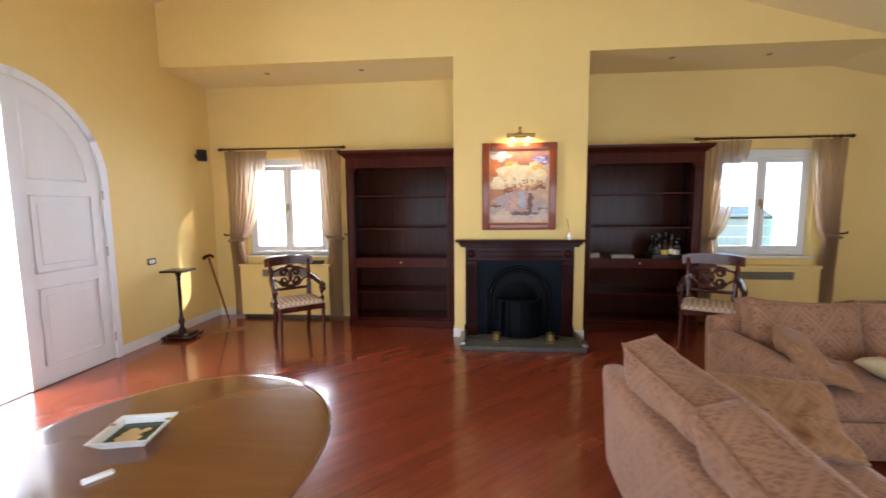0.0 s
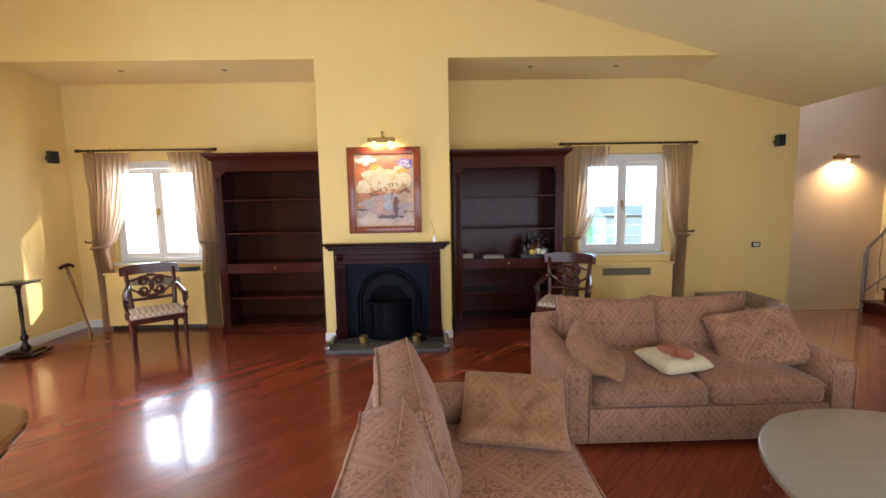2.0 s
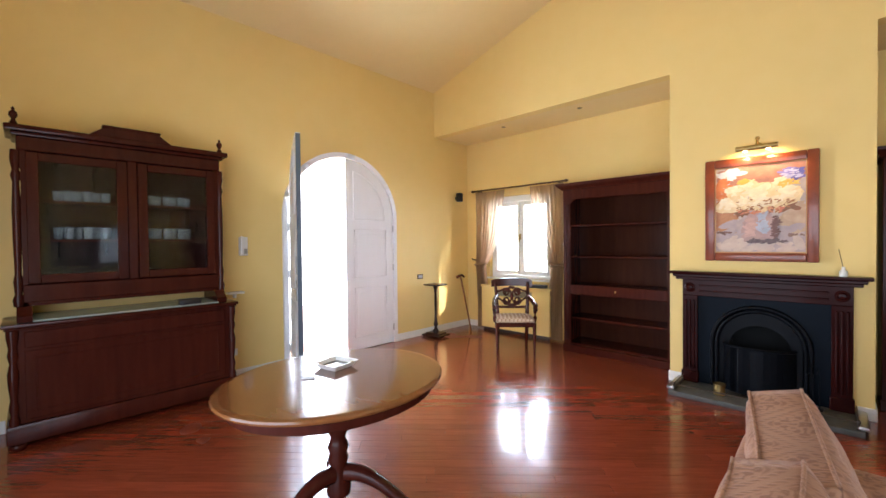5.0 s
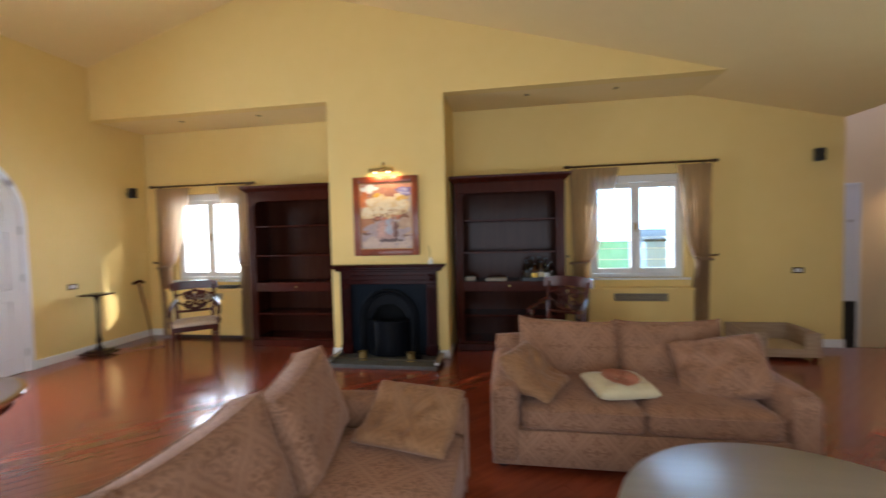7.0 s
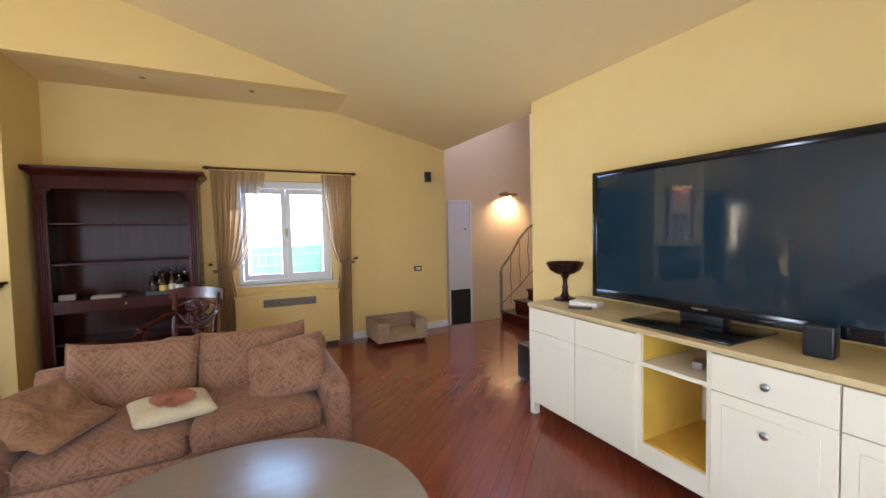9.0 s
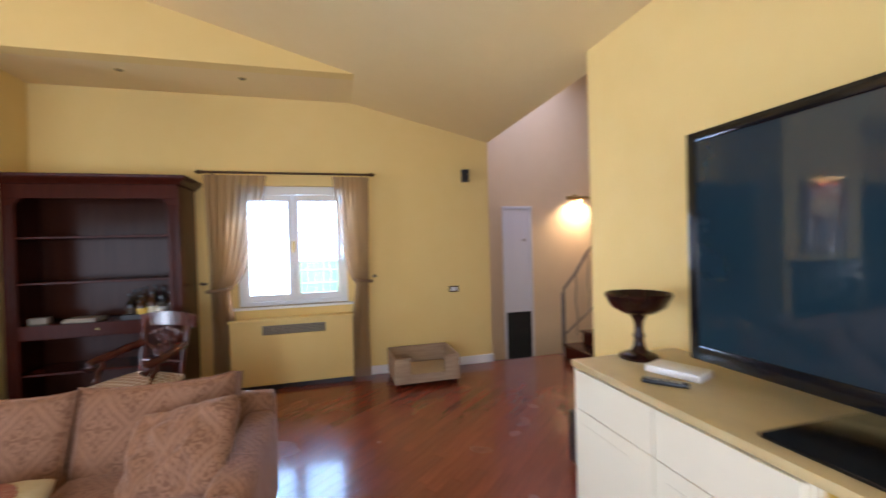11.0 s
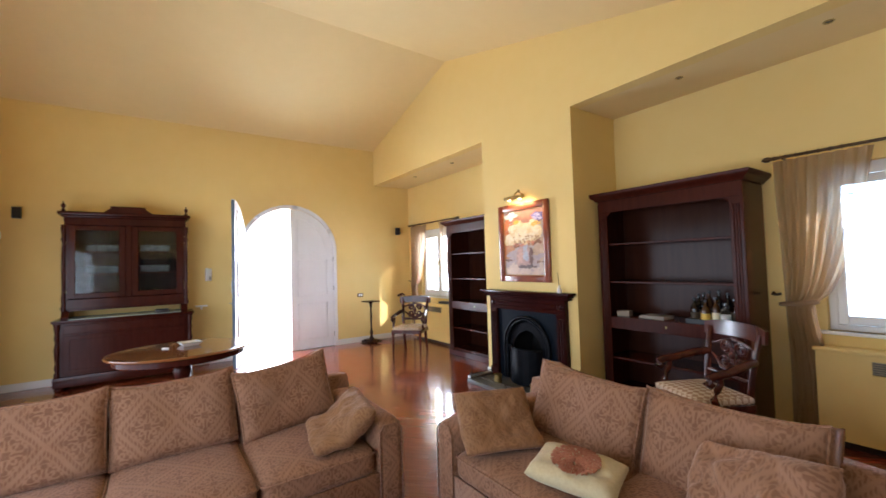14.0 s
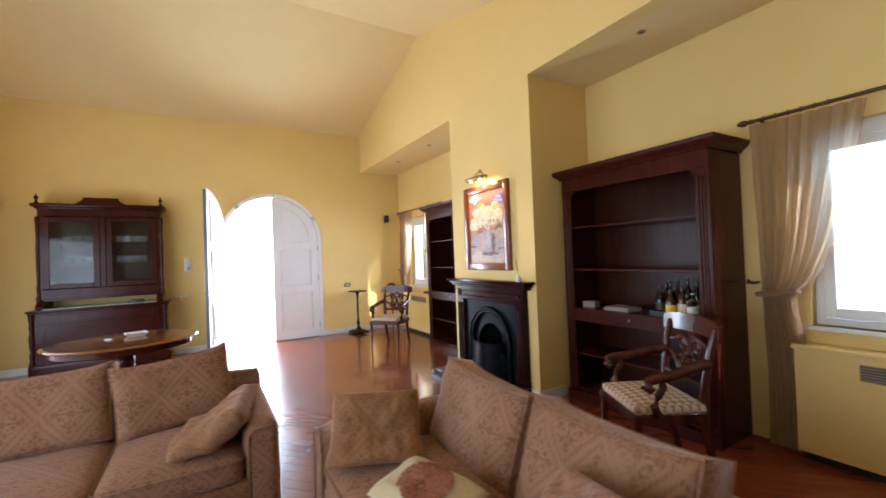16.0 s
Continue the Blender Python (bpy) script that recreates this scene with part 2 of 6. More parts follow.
CLEAR = plain("clear_glass", (0.95, 0.97, 0.97), 0.03, trans=1.0)
DECKGREEN = mat("grey_green_marble", (0.36, 0.42, 0.37), 0.25, color2=(0.28, 0.34, 0.30), scale=10, blotch=0.1)
SOFA = upholstery("rose_jacquard", (0.282, 0.146, 0.084), (0.145, 0.064, 0.033))
CUSHION = upholstery("beige_jacquard", (0.255, 0.130, 0.060), (0.170, 0.078, 0.034))
TERRACE = mat("terracotta_paving", (0.62, 0.42, 0.33), 0.7, color2=(0.55, 0.36, 0.28), scale=6, bump=0.1, blotch=0.2)


# ---- geometry helpers ----
def box(bm, x0, x1, y0, y1, z0, z1, bevel=0.0, seg=1):
    r = bmesh.ops.create_cube(bm, size=1.0, matrix=Matrix.LocRotScale(((x0 + x1) / 2, (y0 + y1) / 2, (z0 + z1) / 2), None, (abs(x1 - x0), abs(y1 - y0), abs(z1 - z0))))
    if bevel:
        edges = list({e for v in r["verts"] for e in v.link_edges})
        bmesh.ops.bevel(bm, geom=edges, offset=bevel, segments=seg, affect="EDGES", profile=0.5)
    return bm


def boxes(*rows, bevel=0.0, seg=1):
    bm = bmesh.new()
    for r in rows:
        box(bm, *r, bevel=bevel, seg=seg)
    return bm


def prism(bm, pts, axis, a0, a1):
    """An outline in a plane, pushed out along an axis. Points are the two other coordinates, in order of x, y, z."""
    def place(p, a):
        return {"x": (a, p[0], p[1]), "y": (p[0], a, p[1]), "z": (p[0], p[1], a)}[axis]
    lo = [bm.verts.new(place(p, a0)) for p in pts]
    hi = [bm.verts.new(place(p, a1)) for p in pts]
    bm.faces.new(lo), bm.faces.new(hi[::-1])
    for i in range(len(pts)):
        j = (i + 1) % len(pts)
        bm.faces.new((lo[i], hi[i], hi[j], lo[j]))
    return bm


def lathe(bm, profile, x=0, y=0, seg=28, m=None):
    """A turned shape from (radius, height) pairs."""
    rings = []
    for r, z in profile:
        rings.append([bm.verts.new((x + r * math.cos(2 * math.pi * i / seg), y + r * math.sin(2 * math.pi * i / seg), z)) for i in range(seg)])
    for a, b in zip(rings, rings[1:]):
        for i in range(seg):
            bm.faces.new((a[i], a[(i + 1) % seg], b[(i + 1) % seg], b[i]))
    bm.faces.new(rings[0][::-1]), bm.faces.new(rings[-1])
    if m is not None:
        bmesh.ops.transform(bm, matrix=m, verts=[v for ring in rings for v in ring])
    return bm


def tube(bm, pts, r, seg=8, r_end=None):
    """A round bar along points."""
    pts = [Vector(p) for p in pts]
    rings = []
    up = Vector((0.13, 0.31, 0.94)).normalized()
    for i, p in enumerate(pts):
        d = (pts[min(i + 1, len(pts) - 1)] - pts[max(i - 1, 0)]).normalized()
        a = d.cross(up)
        if a.length < 0.05:
            a = d.cross(Vector((1, 0, 0)))
        a.normalize()
        b = d.cross(a)
        rad = r if r_end is None else r + (r_end - r) * i / (len(pts) - 1)
        rings.append([bm.verts.new(p + rad * (a * math.cos(2 * math.pi * k / seg) + b * math.sin(2 * math.pi * k / seg))) for k in range(seg)])
    for a, b in zip(rings, rings[1:]):
        for k in range(seg):
            bm.faces.new((a[k], a[(k + 1) % seg], b[(k + 1) % seg], b[k]))
    bm.faces.new(rings[0][::-1]), bm.faces.new(rings[-1])
    return bm


def ball(bm, x, y, z, r, sz=1.0):
    bmesh.ops.create_uvsphere(bm, u_segments=14, v_segments=8, radius=r, matrix=Matrix.LocRotScale((x, y, z), None, (1, 1, sz)))
    return bm


def arc(cx, cz, r, a0, a1, n):
    return [(cx + r * math.cos(radians(a0 + (a1 - a0) * i / n)), cz + r * math.sin(radians(a0 + (a1 - a0) * i / n))) for i in range(n + 1)]


def finish(name, bm, material, smooth=None):
    bmesh.ops.recalc_face_normals(bm, faces=bm.faces)
    me = bpy.data.meshes.new(name)
    bm.to_mesh(me)
    bm.free()
    me.materials.append(material)
    if smooth is not None:
        me.shade_smooth()
        me.set_sharp_from_angle(angle=radians(smooth))
    return me


def part(name, bm, material, parent, label="", smooth=40):
    ob = new(name, finish(name, bm, material, smooth))
    ob.parent = parent
    return tagged(ob, label)


def thing(name, m, label, category, group=""):
    ob = new(name)
    ob.empty_display_size = 0.1
    ob.matrix_world = m
    return tagged(ob, label, category, group)


def setting(name, bm, material, label, category="", smooth=None):
    return tagged(new(name, finish(name, bm, material, smooth)), label, category or name.split("_")[0], kind="structure")


def uv_box(ob, k=1.0):
    """Lay texture coordinates over a mesh by its faces' directions, in metres."""
    me = ob.data
    layer = me.uv_layers.new(name="UVMap")
    for p in me.polygons:
        n = p.normal
        ax = max(range(3), key=lambda i: abs(n[i]))
        for li in p.loop_indices:
            c = me.vertices[me.loops[li].vertex_index].co
            layer.data[li].uv = ((c.y * k, c.z * k), (c.x * k, c.z * k), (c.x * k, c.y * k))[ax]
    return ob


# ---- plan ----
XW, XE, YS, YN = -4.07, 6.18, -0.68, 6.09          # inner faces of the walls
CHX0, CHX1, CHY = -0.335, 1.25, 5.21               # chimney breast
SOFFIT = 3.43
RIDGE_X, RIDGE_Z, EAVE_W = -1.2, 5.03, 4.2
XEND = 6.36


def roof_z(x):
    if x < RIDGE_X:
        return EAVE_W + (RIDGE_Z - EAVE_W) * (x - XW) / (RIDGE_X - XW)
    if x < 4.55:
        return RIDGE_Z + (SOFFIT - RIDGE_Z) * (x - RIDGE_X) / (4.55 - RIDGE_X)
    return SOFFIT - 0.235 * (x - 4.55)


WINZ0, WINZ1 = 0.945, 2.39
WINS = ((-3.54, -2.29), (3.19, 4.45))
DOOR_Y0, DOOR_Y1, SPRING = 2.52, 4.24, 1.95
DOOR_C, DOOR_R = 3.38, 0.86

# floor slab and hall levels
setting("floor", boxes((XW - 0.3, XEND, YS - 0.3, YN, -0.2, -0.016), (XEND, 10.0, 2.0, YN, -0.2, -0.016)), FLOORBASE, "glossy reddish merbau plank floor laid diagonally", "floor")

# north wall with two window openings
rows = []
xs = [XW - 0.3, WINS[0][0], WINS[0][1], WINS[1][0], WINS[1][1], 4.6]
for i in range(5):
    if i in (1, 3):
        rows += [(xs[i], xs[i + 1], YN, YN + 0.3, -0.2, WINZ0), (xs[i], xs[i + 1], YN, YN + 0.3, WINZ1, SOFFIT + 0.1)]
    else:
        rows.append((xs[i], xs[i + 1], YN, YN + 0.3, -0.2, SOFFIT + 0.1))
bm = boxes(*rows)
prism(bm, [(4.6, -0.2), (XEND, -0.2), (XEND, roof_z(XEND) + 0.06), (4.6, SOFFIT + 0.06)], "y", YN, YN + 0.3)
setting("wall_north", bm, WALL, "yellow painted back wall of the two window alcoves")

# chimney breast with a firebox hole
bm = prism(bmesh.new(), [(CHX0, 0), (0.06, 0), (0.06, 0.86), (0.845, 0.86), (0.845, 0), (CHX1, 0), (CHX1, SOFFIT), (CHX0, SOFFIT)], "y", CHY, CHY + 0.42)
box(bm, CHX0, CHX1, CHY + 0.42, YN, 0, SOFFIT)
setting("wall_chimney", bm, WALL, "yellow painted chimney breast between the alcoves")

# gable wall above the alcoves
bm = prism(bmesh.new(), [(XW, SOFFIT), (4.55, SOFFIT), (4.55, SOFFIT + 0.004), (RIDGE_X, RIDGE_Z + 0.02), (XW, EAVE_W + 0.02)], "y", CHY, CHY + 0.16)
setting("wall_gable", bm, WALL, "yellow painted gable wall above the alcoves")
for nm, x0, x1 in (("ceiling_alcove_west", XW, CHX0), ("ceiling_alcove_east", CHX1, 4.6)):
    setting(nm, boxes((x0, x1, CHY + 0.16, YN, SOFFIT, SOFFIT + 0.1)), CEIL, "flat cream soffit over a window alcove", "ceiling")

# west wall with an arched doorway
pts = [(YS - 0.3, -0.2), (DOOR_Y0, -0.2), (DOOR_Y0, SPRING)] + arc(DOOR_C, SPRING, DOOR_R, 180, 0, 28)[1:-1] + [(DOOR_Y1, SPRING), (DOOR_Y1, -0.2), (YN, -0.2), (YN, 4.25), (YS - 0.3, 4.25)]
setting("wall_west", prism(bmesh.new(), pts, "x", XW - 0.3, XW), WALL, "yellow painted wall with an arched front door")

# south wall, behind the walk, with a passage at its west end and an assumed, unseen wide glazed opening
pts = [(-3.5, -0.2), (-2.3, -0.2), (-2.3, 0.0), (-2.3, 2.3), (4.9, 2.3), (4.9, -0.2), (XE + 0.15, -0.2), (XE + 0.15, roof_z(XE + 0.15) + 0.05), (RIDGE_X, RIDGE_Z + 0.05), (XW, EAVE_W + 0.05), (XW, 2.47), (-3.5, 2.47)]
setting("wall_south", prism(bmesh.new(), pts, "y", YS - 0.15, YS), WALL, "yellow painted wall with an assumed glazed opening and a passage")
setting("wall_passage", boxes((XW - 0.3, XW, YS - 1.6, YS - 0.3, -0.2, 2.6), (-3.5, -3.35, YS - 1.6, YS - 0.15, -0.2, 2.6), (XW, -3.5, YS - 1.75, YS - 1.6, -0.2, 2.6), (XW, -3.5, YS - 1.6, YS - 0.15, 2.47, 2.6)), WALL, "yellow walls of a narrow passage")

# east wall behind the television, and the end of the sloping ceiling
bm = prism(bmesh.new(), [(YS, -0.2), (3.56, -0.2), (3.56, roof_z(XE) + 0.05), (YS, roof_z(XE) + 0.05)], "x", XE, XE + 0.15)
setting("wall_east", bm, WALL, "yellow painted wall behind the television")
T = 0.15
bm = prism(bmesh.new(), [(XW - 0.3, roof_z(XW - 0.3)), (RIDGE_X, RIDGE_Z), (4.55, SOFFIT), (XEND, roof_z(XEND)), (XEND, roof_z(XEND) + T), (4.55, SOFFIT + T), (RIDGE_X, RIDGE_Z + T), (XW - 0.3, roof_z(XW - 0.3) + T)], "y", YS - 0.15, YN + 0.3)
setting("ceiling", bm, CEIL, "sloping cream ceiling rising to a ridge", "ceiling")

# ---- soft shapes ----
def rounded_block(w, d, h, r=0.05, bulge=0.02, cuts=9, seed=0, wobble=0.006, m=None, side=0.0):
    """A stuffed block: rounded edges, swollen faces, slight unevenness; centred on x and y, standing on z = 0."""
    bm = bmesh.new()
    bmesh.ops.create_cube(bm, size=2.0)
    bmesh.ops.subdivide_edges(bm, edges=bm.edges, cuts=cuts, use_grid_fill=True)
    half = Vector((w / 2, d / 2, h / 2))
    for v in bm.verts:
        u = v.co.copy()
        p = Vector((u.x * half.x, u.y * half.y, u.z * half.z))
        q = Vector([max(-(half[i] - r), min(half[i] - r, p[i])) for i in range(3)])
        off = p - q
        if off.length > 1e-6:
            p = q + off.normalized() * r
        fx, fy, fz = 1 - u.x * u.x, 1 - u.y * u.y, 1 - u.z * u.z
        p.z += bulge * fx * fy * (1 if u.z > 0 else -0.3) * abs(u.z)
        p.y += side * fx * fz * u.y
        p.x += side * fy * fz * u.x
        n = noise.noise_vector((p + Vector((seed * 3.7, seed * 1.3, 0))) * 4.0)
        p += n * wobble
        v.co = p + Vector((0, 0, half.z))
    if m is not None:
        bm.transform(m)
    return bm


def piping(bm, w, d, h, r, z, m=None):
    pts = []
    for cx, cy, a in ((1, 1, 0), (-1, 1, 90), (-1, -1, 180), (1, -1, 270)):
        for i in range(4):
            t = radians(a + 30 * i)
            pts.append((cx * (w / 2 - r) + r * math.cos(t), cy * (d / 2 - r) + r * math.sin(t), z))
    pts.append(pts[0])
    tube(bm, pts, 0.006, 6)
    if m is not None:
        bm.transform(m)
    return bm


def smoothstep(a, b, t):
    t = max(0.0, min(1.0, (t - a) / (b - a)))
    return t * t * (3 - 2 * t)


def pillow(w, h, t, m, seed=0, n=22, crease=0.022, slump=0.0):
    """A loose stuffed pillow with a knife edge, drawn-in sides and creases."""
    bm = bmesh.new()
    sheets = []
    for s in (1, -1):
        grid = []
        for i in range(n + 1):
            row = []
            for j in range(n + 1):
                u, v = -1 + 2 * i / n, -1 + 2 * j / n
                f = max(0.0, (1 - u ** 4) * (1 - v ** 4)) ** 0.46
                x = u * w / 2 * (1 - 0.045 * (1 - v * v) * abs(u)) * (1 - 0.04 * (u * v) ** 4)
                y = v * h / 2 * (1 - 0.045 * (1 - u * u) * abs(v)) * (1 - 0.04 * (u * v) ** 4)
                nz = noise.noise(Vector((u * 2.2 + seed * 5.1, v * 2.2, s * 3.0))) * crease * 2 * f + noise.noise(Vector((u * 6 + seed, v * 3, s))) * crease * f
                z = s * (t / 2 * f) + nz
                if slump and y < 0:
                    a = radians(slump) * smoothstep(0, h * 0.32, -y)
                    y, z = y * math.cos(a) - z * math.sin(a) * 0.5, z * math.cos(a) - y * math.sin(a)
                row.append(bm.verts.new((x, y, z)))
            grid.append(row)
        for i in range(n):
            for j in range(n):
                quad = (grid[i][j], grid[i + 1][j], grid[i + 1][j + 1], grid[i][j + 1])
                bm.faces.new(quad if s > 0 else quad[::-1])
        sheets.append(grid)
    bmesh.ops.remove_doubles(bm, verts=bm.verts, dist=0.0008)
    bm.transform(m)
    return bm


def boxed_cushion(w, h, t, m, seed=0, n=20):
    """A boxed back cushion standing on z = 0: pointed corners, sagging top edge, swollen faces; returns it and its two seam lines."""
    bm = bmesh.new()
    rnd = random.Random(seed)
    sag, ear = rnd.uniform(0.012, 0.022), rnd.uniform(0.008, 0.02)
    sheets, seams = [], []
    for s in (-1, 1):
        grid = []
        for i in range(n + 1):
            row = []
            for j in range(n + 1):
                u, v = -1 + 2 * i / n, -1 + 2 * j / n
                f = max(0.0, (1 - u ** 6) * (1 - v ** 6)) ** 0.5
                x = u * w / 2 * (1 - 0.03 * (1 - v * v))
                z = h / 2 + v * h / 2 - (sag * (1 - u * u) if v > 0 else 0.0) * max(v, 0) ** 2 + ear * max(v, 0) ** 3 * u ** 6
                q = Vector((u * 1.6 + seed * 4.3, v * 1.6, s * 2.0))
                y = s * (t * 0.34 + t * 0.20 * f * (1.12 - 0.25 * v)) + noise.noise(q) * 0.022 * f + noise.noise(q * 2.7) * 0.009 * f
                row.append(bm.verts.new((x, y, z)))
            grid.append(row)
        for i in range(n):
            for j in range(n):
                quad = (grid[i][j], grid[i + 1][j], grid[i + 1][j + 1], grid[i][j + 1])
                bm.faces.new(quad if s < 0 else quad[::-1])
        sheets.append(grid)
        rim = [grid[i][0] for i in range(n)] + [grid[n][j] for j in range(n)] + [grid[i][n] for i in range(n, 0, -1)] + [grid[0][j] for j in range(n, 0, -1)]
        seams.append(rim)
    for k in range(len(seams[0])):
        l = (k + 1) % len(seams[0])
        bm.faces.new((seams[0][k], seams[1][k], seams[1][l], seams[0][l]))
    bm.transform(m)
    lines = [[v.co.copy() for v in rim + rim[:1]] for rim in seams]
    return bm, lines


def soft(name, bm, material, parent=None, label=""):
    bmesh.ops.recalc_face_normals(bm, faces=bm.faces)
    me = bpy.data.meshes.new(name)
    bm.to_mesh(me)
    bm.free()
    me.materials.append(material)
    me.shade_smooth()
    ob = new(name, me)
    uv_box(ob)
    if parent:
        ob.parent = parent
    return tagged(ob, label)


def sofa(m, inner, seats, label, group="", depth=0.96, arm=0.2, seed=0, arms=(1, 1), sink=0.0, lean=None):
    """A low sofa with loose cushions; its front looks along -y, its origin is on the floor under the middle."""
    s = thing("sofa", m, label, "sofa", group)
    lo, hi = -inner / 2 - arm * arms[0], inner / 2 + arm * arms[1]
    w, mid = hi - lo, (lo + hi) / 2
    soft("base", rounded_block(w - 0.03, depth - 0.08, 0.24, 0.03, 0.0, 7, seed, 0.003, pose(mid, 0, 0.06)), SOFA, s, "upholstered plinth")
    soft("skirt", boxes((lo + 0.01, hi - 0.01, -depth / 2 + 0.02, -depth / 2 + 0.035, 0.045, 0.29), bevel=0.005), SOFA, s, "fabric front skirt with piping")
    soft("backrest", rounded_block(w - 0.02, 0.15, 0.66, 0.05, 0.0, 8, seed + 1, 0.004, pose(mid, depth / 2 - 0.075, 0.06, -4)), SOFA, s, "upholstered back frame")
    for i, sx in enumerate((-1, 1)):
        if not arms[i]:
            continue
        x = lo + arm / 2 if sx < 0 else hi - arm / 2
        a = soft("arm", rounded_block(arm, depth - 0.02, 0.55, 0.06, 0.015, 9, seed + 2 + i, 0.004, pose(x, -0.005, 0.05)), SOFA, s)
        bm = bmesh.new()
        tube(bm, [(x - arm / 2 + 0.02, -depth / 2 + 0.008, 0.06), (x - arm / 2 + 0.02, -depth / 2 + 0.008, 0.54), (x - arm / 2 + 0.05, -depth / 2 + 0.012, 0.585),
                  (x + arm / 2 - 0.05, -depth / 2 + 0.012, 0.585), (x + arm / 2 - 0.02, -depth / 2 + 0.008, 0.54), (x + arm / 2 - 0.02, -depth / 2 + 0.008, 0.06)], 0.006, 6)
        soft("piping", bm, SOFA, a)
    cw = inner / seats
    for i in range(seats):
        cx = -inner / 2 + cw * (i + 0.5)
        c = soft("seat_cushion", rounded_block(cw - 0.008, depth - 0.14, 0.17, 0.05, 0.022, 10, seed + 5 + i, 0.005, pose(cx, -0.06, 0.285)), SOFA, s)
        soft("piping", piping(bmesh.new(), cw, depth - 0.135, 0, 0.05, 0.425, pose(cx, -0.06, 0)), SOFA, c)
        rnd = random.Random(seed * 10 + i)
        tilt = -17 + rnd.uniform(-3, 3)
        mm = pose(cx, depth / 2 - 0.245, 0.44 - sink, tilt, rnd.uniform(-2.5, 2.5), rnd.uniform(-3, 3))
        if lean and i in lean:
            mm = pose(cx, depth / 2 - 0.25, 0.44 - sink, *lean[i])
        bm, lines = boxed_cushion(cw - 0.012, 0.475, 0.26, mm, seed + 9 + i)
        b = soft("back_cushion", bm, SOFA, s)
        for line in lines:
            soft("piping", tube(bmesh.new(), line, 0.006, 6), SOFA, b)
    for sx in (-1, 1):
        for sy in (-1, 1):
            part("foot", boxes((mid + sx * (w / 2 - 0.08) - 0.03, mid + sx * (w / 2 - 0.08) + 0.03, sy * (depth / 2 - 0.1) - 0.03, sy * (depth / 2 - 0.1) + 0.03, 0, 0.07), bevel=0.006), MAHOGDARK, s, "dark wooden foot")
    return s


# three-seat sofa with its back to the round table, and the two-seater across from it
sofa(pose(1.245, 1.37, 0, 0, 0, 90), 2.10, 3, "rose and beige patterned fabric three-seat sofa facing the television", "sofas", depth=1.04, seed=1, arms=(0, 1), lean={2: (-15, -5, 9), 1: (-18, -2, -2)})
sofa(pose(2.905, 3.27, 0), 1.62, 2, "rose and beige patterned fabric two-seat sofa before the fireplace alcove", "sofas", depth=1.0, seed=4, sink=0.045)


def throw(m, w, h, t, material, label, seed, crease=0.016, slump=0.0):
    ob = soft("throw_cushion", pillow(w, h, t, Matrix(), seed, 30, crease, slump), material)
    ob.matrix_world = m
    return tagged(ob, label, "cushion", "loose cushions")


throw(pose(2.19, 3.06, 0.585, 50, 0, 66), 0.52, 0.46, 0.16, CUSHION, "beige jacquard scatter cushion slumped against the sofa arm", 2, slump=26)
throw(pose(3.52, 3.20, 0.62, 52, 0, -32) @ pose(0, 0, 0, 0, 0, 18), 0.60, 0.48, 0.18, SOFA, "rose patterned scatter cushion leaning into the sofa corner", 3, 0.024)
throw(pose(1.46, 2.30, 0.555, 40, 0, -12), 0.58, 0.46, 0.17, CUSHION, "beige jacquard scatter cushion slumped against the sofa arm", 5, slump=22)

# cream cushion with an embroidered flower head
CREAM = mat("cream_linen", (0.56, 0.47, 0.28), 0.9, color2=(0.50, 0.41, 0.24), scale=60, bump=0.15, bump_scale=200, blotch=0.05, sheen=0.3)
EMB = mat("rust_embroidery", (0.30, 0.09, 0.045), 0.85, color2=(0.42, 0.18, 0.10), scale=70, bump=0.4, bump_scale=160, blotch=0.1)
pm = pose(2.80, 3.06, 0.525, 9, 3, 18)
cc = throw(pm, 0.47, 0.32, 0.11, CREAM, "cream cushion with a rust embroidered flower lying on the seat", 7, 0.007)
bm = bmesh.new()
rnd = random.Random(12)
for i in range(900):
    a, r = rnd.uniform(0, 2 * math.pi), math.sqrt(rnd.random())
    x, y = 0.125 * r * math.cos(a), 0.115 * r * math.sin(a)
    u, v = x / 0.235, y / 0.16
    z = 0.055 * ((1 - u ** 4) * (1 - v ** 4)) ** 0.46 + 0.013
    petal = bmesh.ops.create_icosphere(bm, subdivisions=1, radius=1.0, matrix=pose(x, y, z, 0, 0, math.degrees(a)) @ Matrix.Diagonal((0.010, 0.004, 0.005, 1)))
part("embroidery", bm, EMB, cc, "rust embroidered flower head")


